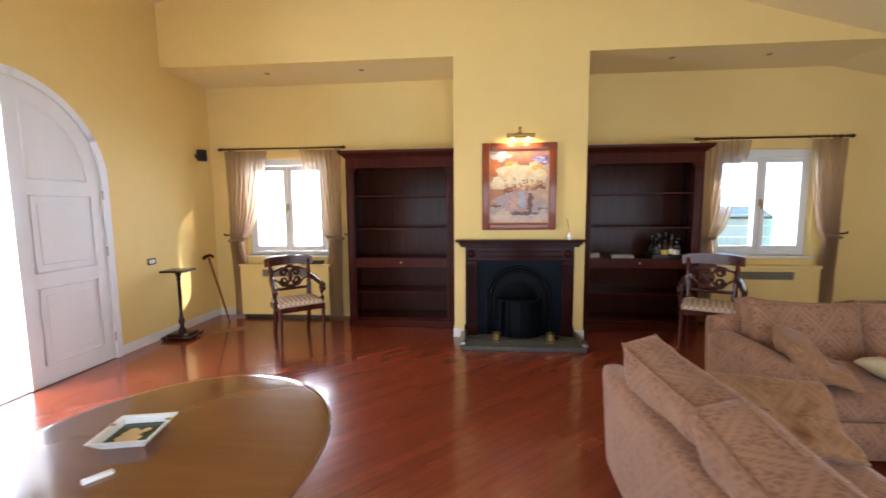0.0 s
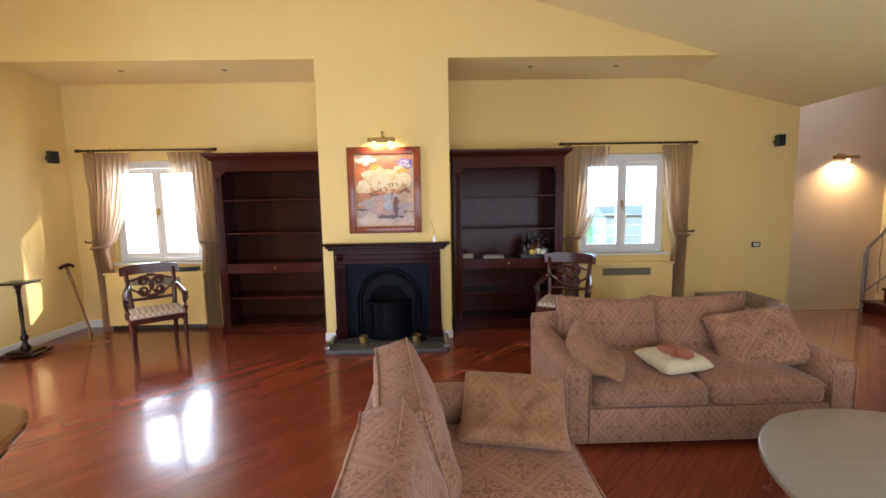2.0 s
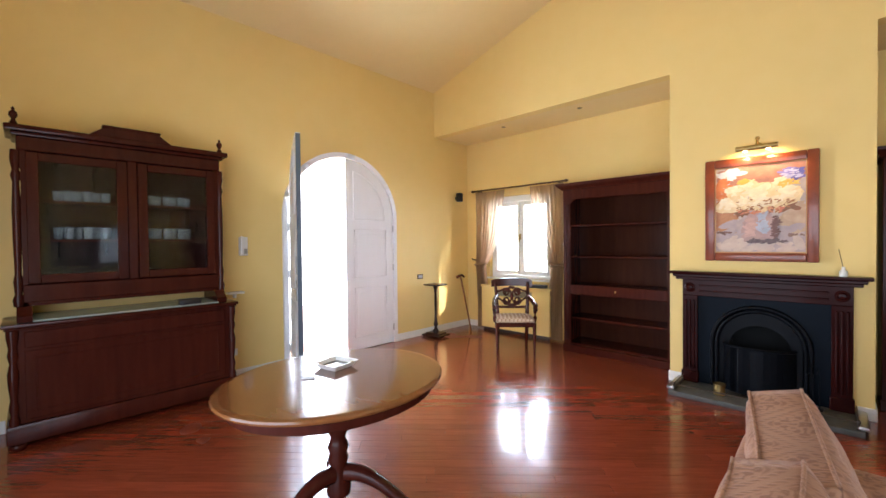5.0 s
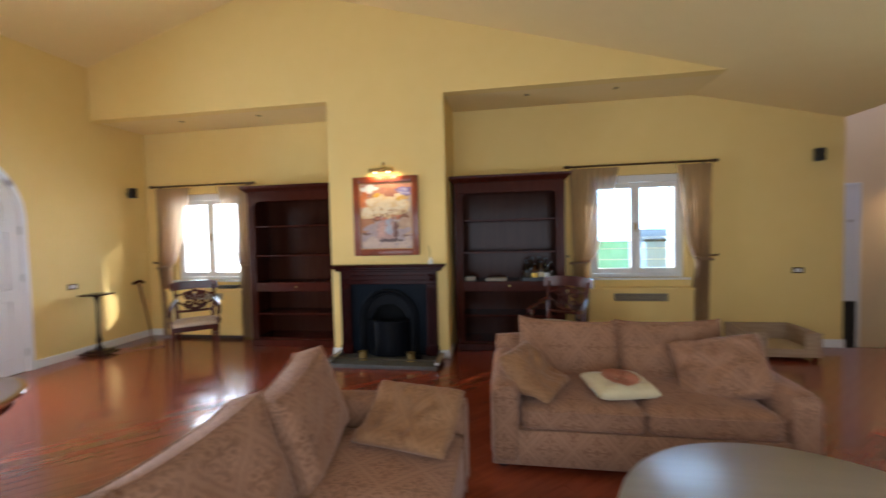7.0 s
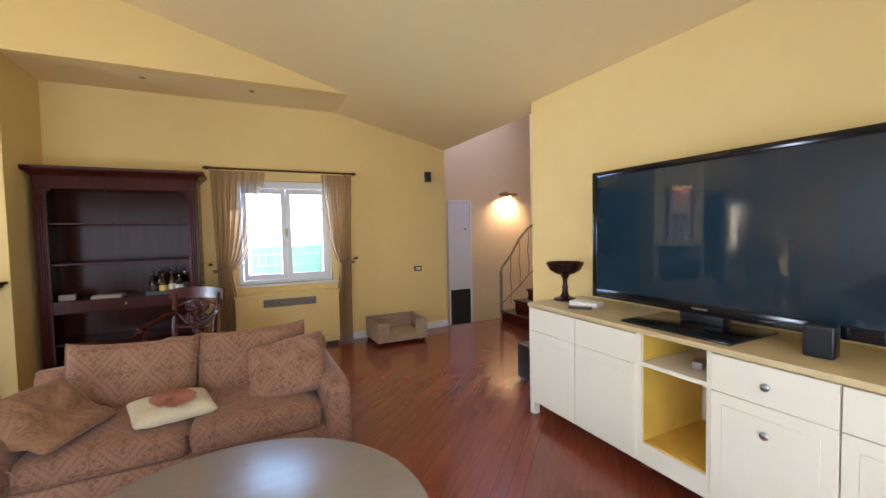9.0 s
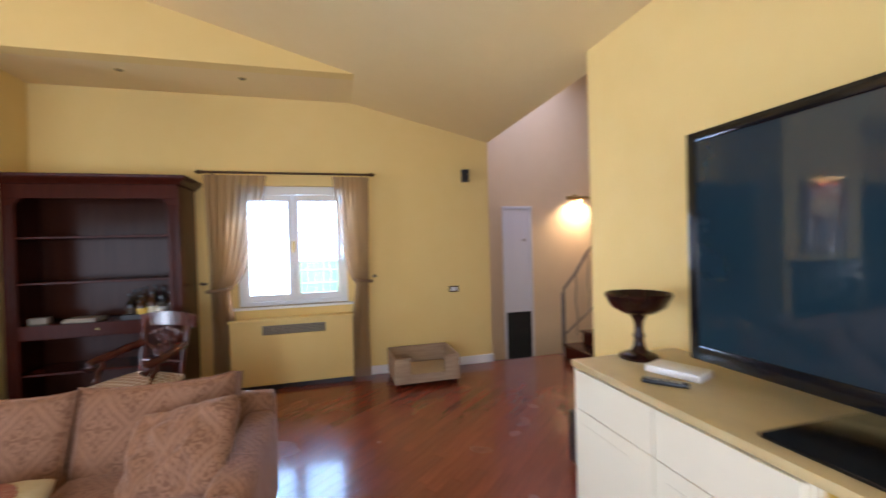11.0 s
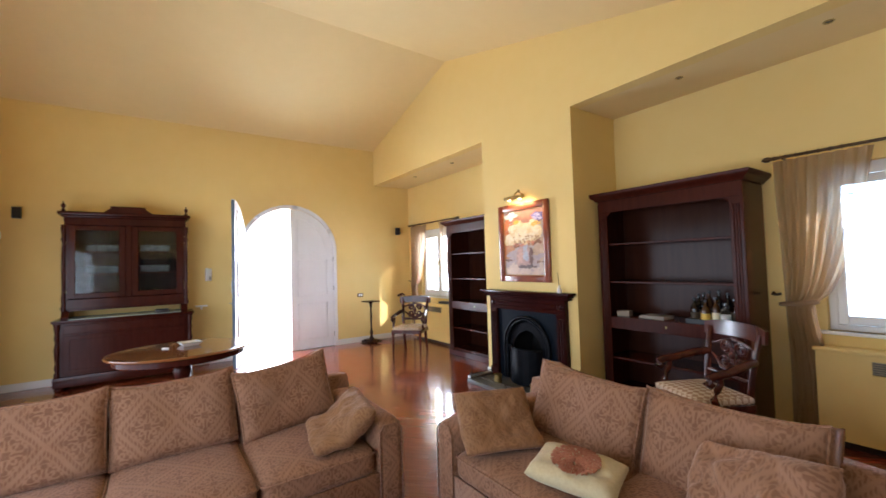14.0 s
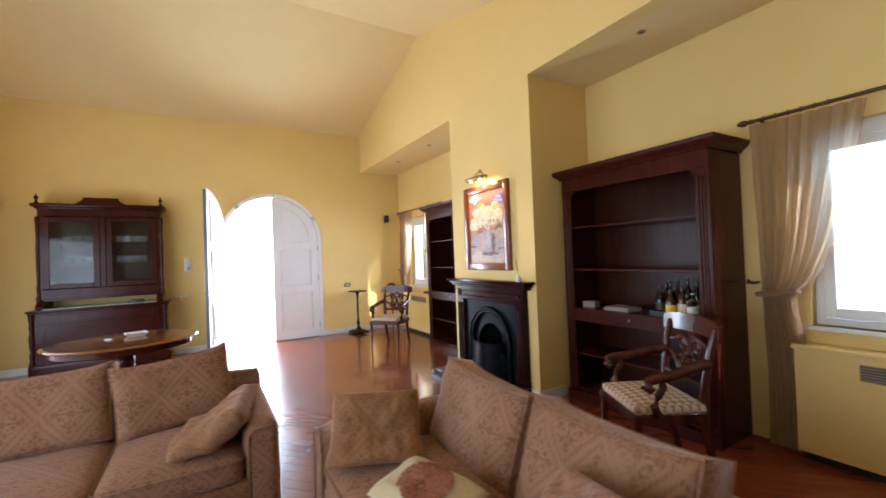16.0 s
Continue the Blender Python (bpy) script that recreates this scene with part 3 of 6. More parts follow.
# ---- tables ----
def round_table(m):
    t = thing("round_table", m, "oval polished wooden pedestal table with a carved tripod base", "table")
    R = 0.635
    part("tabletop", lathe(bmesh.new(), [(0, 0.742), (R - 0.06, 0.742), (R - 0.02, 0.748), (R - 0.004, 0.758), (R, 0.768), (R - 0.006, 0.778), (R - 0.02, 0.782), (R - 0.04, 0.783), (0, 0.783)], seg=96), TABLEWOOD, t, "honey-brown tabletop", 30)
    part("apron", lathe(bmesh.new(), [(0, 0.68), (R - 0.075, 0.68), (R - 0.06, 0.69), (R - 0.06, 0.742), (0, 0.742)], seg=72), MAHOG, t, "turned apron ring", 30)
    prof = [(0.001, 0.14), (0.07, 0.14), (0.075, 0.19), (0.055, 0.25), (0.05, 0.30), (0.062, 0.33), (0.05, 0.36), (0.066, 0.39), (0.05, 0.42), (0.045, 0.45), (0.08, 0.50), (0.092, 0.56), (0.075, 0.61), (0.05, 0.63), (0.085, 0.655), (0.12, 0.68)]
    part("column", lathe(bmesh.new(), [(r, 0.68 - (0.68 - z) * 1.14) for r, z in prof], seg=32), HUTCHWOOD, t, "turned baluster column", 50)
    for k in range(3):
        a = radians(k * 120 + 155)
        pts = []
        for i in range(11):
            s = i / 10
            r = 0.05 + 0.36 * s
            z = 0.15 * (1 - s) ** 0.8 * (1 + 0.35 * math.sin(s * math.pi)) + 0.045
            pts.append((r * math.cos(a), r * math.sin(a), z))
        leg = tube(bmesh.new(), pts, 0.052, 10, 0.03)
        ball(leg, 0.41 * math.cos(a), 0.41 * math.sin(a), 0.034, 0.042, 0.8)
        part("leg", leg, HUTCHWOOD, t, "scrolled tripod leg", 60)
    return t


rt = round_table(pose(-1.18, 1.47, 0))
for o in rt.children:
    if o.name.startswith(("tabletop", "apron")):
        o.data.transform(Matrix.Diagonal((0.93, 1.07, 1, 1)))


def coffee_table(m):
    t = thing("coffee_table", m, "round limed-oak coffee table with four tapered legs", "table")
    R = 0.745
    part("tabletop", lathe(bmesh.new(), [(0, 0.493), (R - 0.02, 0.493), (R - 0.004, 0.499), (R, 0.51), (R - 0.004, 0.524), (R - 0.015, 0.53), (0, 0.53)], seg=96), PALEWOOD, t, "", 30)
    part("apron", lathe(bmesh.new(), [(0, 0.41), (R - 0.14, 0.41), (R - 0.14, 0.493), (0, 0.493)], seg=64), PALEWOOD, t, "", 30)
    for k in range(4):
        a = radians(45 + 90 * k)
        bm = bmesh.new()
        bmesh.ops.create_cone(bm, cap_ends=True, segments=4, radius1=0.034, radius2=0.058, depth=0.47, matrix=pose(0, 0, 0.235, 0, 0, 45))
        bmesh.ops.bevel(bm, geom=list(bm.edges), offset=0.006, segments=2, affect="EDGES")
        bm.transform(pose(0.57 * math.cos(a), 0.57 * math.sin(a), 0, 0, 0, 45 + 90 * k))
        part("leg", bm, PALEWOOD, t)
    return t


coffee_table(pose(3.18, 1.56, 0))
b = thing("glass_bottle", pose(3.02, 1.18, 0.53), "small clear glass bottle standing on the coffee table", "bottle")
part("body", lathe(bmesh.new(), [(0.001, 0.0), (0.032, 0.0), (0.036, 0.01), (0.036, 0.09), (0.03, 0.11), (0.013, 0.125), (0.012, 0.15), (0.015, 0.152), (0.015, 0.16), (0.001, 0.16)], seg=20), CLEAR, b)
part("label", lathe(bmesh.new(), [(0.0365, 0.03), (0.0368, 0.03), (0.0368, 0.075), (0.0365, 0.075)], seg=20), WHITE, b, "white paper label")

# ashtray on the round table, with loose bits
a = thing("ashtray", pose(-1.33, 1.55, 0.783, 0, 0, 12), "square white dish with a dark green and gold printed well", "dish")
bm = bmesh.new()
lo = [(-0.07, -0.07), (0.07, -0.07), (0.07, 0.07), (-0.07, 0.07)]
ring = []
for k, z in ((1.0, 0.0), (1.45, 0.035), (1.5, 0.038), (1.3, 0.036), (1.18, 0.012)):
    ring.append([bm.verts.new((x * k, y * k, z)) for x, y in lo])
for r0, r1 in zip(ring, ring[1:]):
    for i in range(4):
        bm.faces.new((r0[i], r0[(i + 1) % 4], r1[(i + 1) % 4], r1[i]))
bm.faces.new(ring[0][::-1]), bm.faces.new(ring[-1])
part("dish", bm, WHITE, a)
part("well", boxes((-0.08, 0.08, -0.08, 0.08, 0.0125, 0.014)), plain("bottle_green_print", (0.012, 0.05, 0.03), 0.2), a, "dark green well")
bm = bmesh.new()
for i in range(14):
    bmesh.ops.create_circle(bm, cap_ends=True, segments=7, radius=0.012 + 0.012 * ((i * 7) % 5) / 5, matrix=pose(-0.03 + 0.012 * (i % 6), -0.05 + 0.02 * (i % 4) + 0.01 * (i // 6), 0.0146 + i * 0.0001))
part("print", bm, plain("gold_print", (0.62, 0.42, 0.16), 0.3), a, "gold figure print")
for x, y in ((-0.095, 0.03), (0.095, 0.05)):
    part("notch", boxes((x - 0.012, x + 0.012, y - 0.005, y + 0.005, 0.036, 0.042), bevel=0.002), BRASS, a, "gilt cigarette notch")
lt = tagged(new("lighter", finish("lighter", boxes((-0.012, 0.012, -0.04, 0.04, 0, 0.012), bevel=0.004, seg=2), WHITE, 40)), "small white lighter lying on the wooden table", "lighter")
lt.matrix_world = pose(-1.25, 1.32, 0.783, 0, 0, -38)


# ---- bookcases ----
def bookcase(m, w, label, drawer_knob=True):
    """A tall open bookcase in the alcove; front along -y, origin on the floor under the middle of its front."""
    b = thing("bookcase", m, label, "bookcase", "alcove bookcases")
    d, h = 0.50, 2.38
    st = 0.11
    for sx in (-1, 1):
        x0, x1 = sorted((sx * w / 2, sx * (w / 2 - 0.03)))
        part("side_panel", boxes((x0, x1, 0.03, d, 0, h - 0.06), bevel=0.002), MAHOG, b)
        x0, x1 = sorted((sx * w / 2, sx * (w / 2 - st)))
        p = part("stile", boxes((x0, x1, 0, 0.03, 0.10, h - 0.20), bevel=0.003), MAHOG, b)
        xc = sx * (w / 2 - st * 0.55)
        for k in (-1, 0, 1):
            part("reeding", lathe(bmesh.new(), [(0.001, 0.16), (0.010, 0.17), (0.010, h - 0.28), (0.001, h - 0.27)], xc + k * 0.022, 0.0, 10), MAHOG, p)
    part("back_panel", boxes((-w / 2 + 0.03, w / 2 - 0.03, d - 0.02, d, 0.05, h - 0.08)), CASEBACK, b, "polished dark back panel")
    part("frieze", boxes((-w / 2, w / 2, -0.004, 0.03, h - 0.21, h - 0.06), bevel=0.003), MAHOG, b)
    part("top_panel", boxes((-w / 2 + 0.03, w / 2 - 0.03, 0.03, d, h - 0.085, h - 0.06)), MAHOG, b)
    prof = [(0.0, h - 0.075), (-0.02, h - 0.07), (-0.028, h - 0.05), (-0.05, h - 0.035), (-0.07, h - 0.02), (-0.08, h), (-0.08, h + 0.02), (0.0, h + 0.02)]
    bm = bmesh.new()
    rings = []
    for y, z in prof:
        o = -y
        rings.append([bm.verts.new(c) for c in ((-w / 2 - o, d, z), (-w / 2 - o, y, z), (w / 2 + o, y, z), (w / 2 + o, d, z))])
    for r0, r1 in zip(rings, rings[1:]):
        for i in range(3):
            bm.faces.new((r0[i], r0[i + 1], r1[i + 1], r1[i]))
    bm.faces.new(rings[-1])
    part("cornice", bm, MAHOG, b, "stepped crown moulding")
    part("plinth", boxes((-w / 2 - 0.012, w / 2 + 0.012, -0.014, 0.03, 0, 0.10), bevel=0.006), MAHOG, b)
    part("drawer_rail", boxes((-w / 2 + st, w / 2 - st, 0.0, 0.03, 0.83, 0.96), bevel=0.003), MAHOG, b, "frieze drawer front")
    part("deck", boxes((-w / 2 + 0.03, w / 2 - 0.03, 0.03, d - 0.02, 0.93, 0.96)), MAHOG, b)
    part("drawer_bottom", boxes((-w / 2 + 0.03, w / 2 - 0.03, 0.03, d - 0.02, 0.82, 0.84)), MAHOG, b)
    for z in (0.10, 0.47, 1.345, 1.785):
        part("shelf", boxes((-w / 2 + 0.03, w / 2 - 0.03, 0.035, d - 0.02, z, z + 0.024), bevel=0.004), MAHOG, b)
    if drawer_knob:
        part("keyhole", boxes((-0.008, 0.008, -0.003, 0.0, 0.885, 0.91), bevel=0.002), BRASS, b, "brass keyhole plate")
    for sx in (-1, 1):
        part("corner_bracket", prism(bmesh.new(), [(sx * (w / 2 - st), h - 0.21), (sx * (w / 2 - st - 0.05), h - 0.21), (sx * (w / 2 - st), h - 0.26)], "y", 0.004, 0.028), MAHOG, b)
    return b


CASE_Y = 5.58
bookcase(pose(-1.085, CASE_Y, 0), 1.47, "tall dark mahogany bookcase with empty shelves in the alcove")
bookcase(pose(2.045, CASE_Y, 0), 1.47, "tall dark mahogany bookcase holding bottles on a tray")


# ---- fireplace ----
f = thing("fireplace", pose(0.46, CHY, 0), "dark mahogany fireplace surround with an arched cast-iron insert", "fireplace")
part("shelf", boxes((-0.775, 0.775, -0.15, 0.0, 1.215, 1.245), bevel=0.008, seg=2), FIREWOOD, f, "moulded mantel shelf")
part("bed_mould", boxes((-0.74, 0.74, -0.12, 0.0, 1.185, 1.215), (-0.715, 0.715, -0.095, 0.0, 1.155, 1.185), bevel=0.006), FIREWOOD, f, "stepped moulding")
part("lintel", boxes((-0.655, 0.655, -0.065, 0.0, 0.985, 1.155), bevel=0.004), FIREWOOD, f)
part("lintel_bead", boxes((-0.50, 0.50, -0.078, -0.065, 1.09, 1.105), (-0.50, 0.50, -0.078, -0.065, 1.03, 1.045), bevel=0.004), FIREWOOD, f)
for sx in (-1, 1):
    x0, x1 = sorted((sx * 0.655, sx * 0.515))
    j = part("jamb", boxes((x0, x1, -0.065, 0.0, 0.06, 0.985), bevel=0.004), FIREWOOD, f)
    for k in range(3):
        part("flute", lathe(bmesh.new(), [(0.001, 0.2), (0.012, 0.21), (0.012, 0.93), (0.001, 0.94)], sx * 0.585 + (k - 1) * 0.035, -0.066, 10), FIREWOOD, j)
    part("plinth_block", boxes((x0 - 0.01, x1 + 0.01, -0.08, 0.0, 0.05, 0.17), bevel=0.006), FIREWOOD, f)
    r = bmesh.new()
    lathe(r, [(0.001, -0.012), (0.05, -0.012), (0.052, 0.0), (0.04, 0.006), (0.03, 0.002), (0.022, 0.014), (0.001, 0.018)], seg=22, m=pose(sx * 0.585, -0.068, 1.07, 90))
    part("rosette", r, FIREWOOD, f, "turned corner rosette")
# slate panel with an arched opening
pts = [(-0.515, 0.05), (-0.37, 0.05), (-0.37, 0.52)] + arc(0, 0.52, 0.37, 180, 0, 24)[1:-1] + [(0.37, 0.52), (0.37, 0.05), (0.515, 0.05), (0.515, 0.985), (-0.515, 0.985)]
part("slate_panel", prism(bmesh.new(), pts, "y", -0.03, -0.001), SLATE, f, "blue-black slate slips")
for rad, w, yy in ((0.385, 0.02, -0.05), (0.345, 0.02, -0.042)):
    bm = tube(bmesh.new(), [(-rad, yy, 0.06), (-rad, yy, 0.3), (-rad, yy, 0.52)] + [(x, yy, z) for x, z in arc(0, 0.52, rad, 180, 0, 22)[1:-1]] + [(rad, yy, 0.52), (rad, yy, 0.3), (rad, yy, 0.06)], w, 10)
    part("arch_mould", bm, CASTIRON, f, "cast-iron arch moulding")
pts = [(-0.36, 0.05), (-0.25, 0.05), (-0.25, 0.45)] + arc(0, 0.47, 0.25, 180, 0, 20)[1:-1] + [(0.25, 0.45), (0.25, 0.05), (0.36, 0.05), (0.36, 0.52)] + arc(0, 0.52, 0.36, 0, 180, 20)[1:-1] + [(-0.36, 0.52)]
part("insert_plate", prism(bmesh.new(), pts, "y", -0.02, 0.02), CASTIRON, f, "cast-iron insert plate")
bm = bmesh.new()
prism(bm, [(-0.26, 0.02), (0.26, 0.02), (0.20, 0.34), (-0.20, 0.34)], "z", 0.06, 0.10)
part("fire_back", boxes((-0.26, 0.26, 0.35, 0.37, 0.02, 0.8), (-0.30, -0.26, 0.02, 0.37, 0.02, 0.8), (0.26, 0.30, 0.02, 0.37, 0.02, 0.8), (-0.3, 0.3, 0.02, 0.37, 0.8, 0.82)), SOOT, f, "soot-black firebox")
bm2 = bmesh.new()
n = 14
for i in range(n):
    a0, a1 = radians(200 + 140 * i / n), radians(200 + 140 * (i + 1) / n)
    p0, p1 = (0.30 * math.cos(a0), 0.02 + 0.22 * math.sin(a0)), (0.30 * math.cos(a1), 0.02 + 0.22 * math.sin(a1))
    q0, q1 = (p0[0] * 0.95, p0[1] * 0.93), (p1[0] * 0.95, p1[1] * 0.93)
    prism(bm2, [p0, p1, q1, q0], "z", 0.06, 0.51)
bmesh.ops.remove_doubles(bm2, verts=bm2.verts, dist=0.0005)
part("fire_basket", bm2, CASTIRON, f, "bowed cast-iron grate front")
part("basket_rail", tube(bmesh.new(), [(0.30 * math.cos(radians(200 + 140 * i / 14)), 0.02 + 0.22 * math.sin(radians(200 + 140 * i / 14)), 0.515) for i in range(15)], 0.012, 8), CASTIRON, f)
part("grate_floor", bm, CASTIRON, f)

IRONDARK = mat("dark_steel", (0.12, 0.11, 0.10), 0.3, metal=0.9, scale=30)
h = thing("hearth", pose(0.475, CHY, 0), "low grey stone hearth with a dark steel fender rail", "hearth")
part("slab", boxes((-0.70, 0.70, -0.50, 0.0, 0, 0.05), bevel=0.006, seg=2), STONE, h)
for x in (-0.66, 0.0, 0.66):
    part("fender_post", lathe(bmesh.new(), [(0.001, 0.05), (0.018, 0.05), (0.018, 0.056), (0.008, 0.062), (0.008, 0.10), (0.014, 0.108), (0.014, 0.12), (0.006, 0.13), (0.001, 0.132)], x, -0.46, 14), IRONDARK, h)
part("fender_rail", tube(bmesh.new(), [(-0.66, -0.03, 0.112), (-0.66, -0.46, 0.112)], 0.006, 8), IRONDARK, h)
part("fender_rail", tube(bmesh.new(), [(-0.66, -0.46, 0.112), (0.66, -0.46, 0.112)], 0.006, 8), IRONDARK, h)
part("fender_rail", tube(bmesh.new(), [(0.66, -0.46, 0.112), (0.66, -0.03, 0.112)], 0.006, 8), IRONDARK, h)
for sx in (-1, 1):
    part("end_block", boxes((sx * 0.69 - 0.035, sx * 0.69 + 0.035, -0.47, -0.03, 0.05, 0.085), bevel=0.01, seg=2), STEEL, h, "polished fender end")
for x in (0.20, 0.83):
    p = thing("brass_pot", pose(x - 0.02, CHY - 0.30, 0.05), "small brass pot standing on the hearth", "pot", "hearth pots")
    part("body", lathe(bmesh.new(), [(0.001, 0.0), (0.048, 0.0), (0.05, 0.01), (0.05, 0.095), (0.056, 0.1), (0.056, 0.108), (0.045, 0.108), (0.042, 0.02), (0.001, 0.018)], seg=26), BRASS, p)
    part("band", lathe(bmesh.new(), [(0.051, 0.035), (0.053, 0.037), (0.053, 0.045), (0.051, 0.047)], seg=26), BRASS, p)
c = thing("fire_tools", pose(0.86, CHY - 0.16, 0.05), "black iron companion stand leaning by the grate", "fire tools")
part("base", lathe(bmesh.new(), [(0.001, 0), (0.07, 0), (0.07, 0.012), (0.02, 0.02), (0.001, 0.02)], seg=24), CASTIRON, c)
part("post", tube(bmesh.new(), [(0, 0, 0.02), (0, 0, 0.32)], 0.007, 8), CASTIRON, c)
part("ring", tube(bmesh.new(), [(0.035 * math.cos(i * math.pi / 8), 0, 0.35 + 0.035 * math.sin(i * math.pi / 8)) for i in range(17)], 0.005, 6), CASTIRON, c)
for k, x in enumerate((-0.045, 0.045)):
    part("tool", tube(bmesh.new(), [(x, 0.0, 0.03), (x * 0.9, 0, 0.3), (x * 0.5, 0, 0.33)], 0.005, 6), CASTIRON, c)
part("shovel", boxes((-0.065, -0.015, -0.01, 0.01, 0.025, 0.12), bevel=0.006), CASTIRON, c)

# reed diffuser on the mantel
d = thing("reed_diffuser", pose(1.05, CHY - 0.07, 1.245), "small white diffuser bottle with one reed on the mantel", "bottle")
part("bottle", lathe(bmesh.new(), [(0.001, 0), (0.026, 0), (0.028, 0.008), (0.026, 0.045), (0.012, 0.062), (0.012, 0.085), (0.001, 0.085)], seg=20), WHITE, d)
part("reed", tube(bmesh.new(), [(0, 0, 0.07), (-0.03, 0.01, 0.24)], 0.003, 6), HUTCHWOOD, d)

# painting
pf = thing("painting", pose(0.4525, CHY, 1.36), "framed oil painting of white flowers in a vase above the mantel", "painting")
W, H = 0.885, 1.04
FRAMEWOOD = mat("russet_frame", (0.24, 0.052, 0.018), 0.3, color2=(0.17, 0.034, 0.012), scale=8, coat=0.3)
for nm, rows in (("frame_side", [(-W / 2, -W / 2 + 0.085, 0, H)]), ("frame_side", [(W / 2 - 0.085, W / 2, 0, H)]), ("frame_top", [(-W / 2 + 0.085, W / 2 - 0.085, H - 0.085, H)]), ("frame_bottom", [(-W / 2 + 0.085, W / 2 - 0.085, 0, 0.085)])):
    x0, x1, z0, z1 = rows[0]
    part(nm, boxes((x0, x1, -0.045, 0.0, z0, z1), bevel=0.012, seg=2), FRAMEWOOD, pf)
GOLDLIP = mat("gilt_slip", (0.45, 0.25, 0.10), 0.4, metal=0.4, scale=30)
part("slip", boxes((-0.365, -0.35, -0.028, 0, 0.08, 0.96), (0.35, 0.365, -0.028, 0, 0.08, 0.96), (-0.35, 0.35, -0.028, 0, 0.945, 0.96), (-0.35, 0.35, -0.028, 0, 0.08, 0.095)), GOLDLIP, pf)
CANVAS = mat("painted_canvas", (0.52, 0.43, 0.36), 0.6, color2=(0.36, 0.30, 0.30), scale=5, bump=0.3, bump_scale=60, blotch=0.3)
part("canvas", boxes((-0.36, 0.36, -0.018, -0.005, 0.08, 0.96)), CANVAS, pf)


def strokes(name, color, color2, n, region, size, seed, layer):
    """A scatter of short flat brush strokes inside an ellipse: cx, cz, rx, rz."""
    rnd = random.Random(seed)
    bm = bmesh.new()
    cx, cz, rx, rz = region
    for i in range(int(n * 1.6)):
        a, r = rnd.uniform(0, 2 * math.pi), math.sqrt(rnd.random())
        x = max(-0.33, min(0.33, cx + rx * r * math.cos(a)))
        z = max(0.12, min(0.93, cz + rz * r * math.sin(a)))
        s = size * rnd.uniform(0.6, 1.3)
        th = rnd.gauss(0.35, 0.55)
        pts = []
        for t in range(0, 360, 36):
            du, dv = s * 1.35 * math.cos(radians(t)) * rnd.uniform(0.7, 1.1), s * 0.5 * math.sin(radians(t)) * rnd.uniform(0.6, 1.2)
            pts.append((max(-0.348, min(0.348, x + du * math.cos(th) - dv * math.sin(th))), max(0.097, min(0.943, z + du * math.sin(th) + dv * math.cos(th)))))
        y = -0.0185 - layer * 0.0012 - i * 0.000008
        bm.faces.new([bm.verts.new((px, y, pz)) for px, pz in pts])
    tagged(part("brushwork", bm, mat(name, color, 0.5, color2=color2, scale=14, per_object=0.14, bump=0.2, bump_scale=60, blotch=0.15), pf), kind="stuff")


strokes("paint_ground", (0.47, 0.36, 0.33), (0.36, 0.29, 0.31), 70, (0, 0.24, 0.36, 0.17), 0.085, 1, 1)
strokes("paint_ground_light", (0.60, 0.47, 0.38), (0.52, 0.38, 0.32), 26, (0.0, 0.17, 0.34, 0.07), 0.06, 71, 1.6)
strokes("paint_wall", (0.42, 0.20, 0.13), (0.30, 0.13, 0.10), 60, (0.04, 0.86, 0.36, 0.09), 0.07, 2, 1)
strokes("paint_wall_left", (0.50, 0.24, 0.11), (0.40, 0.17, 0.08), 24, (-0.28, 0.48, 0.07, 0.16), 0.06, 72, 1.4)
strokes("paint_wall_right", (0.52, 0.38, 0.26), (0.44, 0.29, 0.19), 24, (0.27, 0.40, 0.08, 0.14), 0.07, 32, 1.4)
strokes("paint_cloud", (0.62, 0.64, 0.66), (0.40, 0.44, 0.52), 12, (-0.22, 0.88, 0.09, 0.05), 0.045, 31, 2)
strokes("paint_orange", (0.62, 0.21, 0.06), (0.50, 0.13, 0.04), 16, (-0.29, 0.74, 0.05, 0.10), 0.042, 3, 2)
strokes("paint_blue", (0.09, 0.09, 0.34), (0.20, 0.17, 0.46), 18, (0.25, 0.84, 0.09, 0.06), 0.032, 4, 3)
strokes("paint_blue_light", (0.55, 0.54, 0.68), (0.34, 0.32, 0.55), 10, (0.26, 0.83, 0.08, 0.05), 0.020, 73, 3.6)
strokes("paint_leaf", (0.20, 0.10, 0.05), (0.28, 0.10, 0.05), 26, (0.02, 0.53, 0.27, 0.06), 0.042, 5, 2)
strokes("paint_vase", (0.46, 0.30, 0.26), (0.40, 0.25, 0.24), 60, (0.0, 0.34, 0.095, 0.14), 0.05, 6, 3)
strokes("paint_vase_light", (0.44, 0.46, 0.54), (0.36, 0.38, 0.46), 16, (0.035, 0.37, 0.03, 0.11), 0.030, 33, 4)
strokes("paint_vase_rose", (0.58, 0.36, 0.30), (0.52, 0.32, 0.27), 12, (-0.06, 0.33, 0.03, 0.10), 0.030, 74, 4)
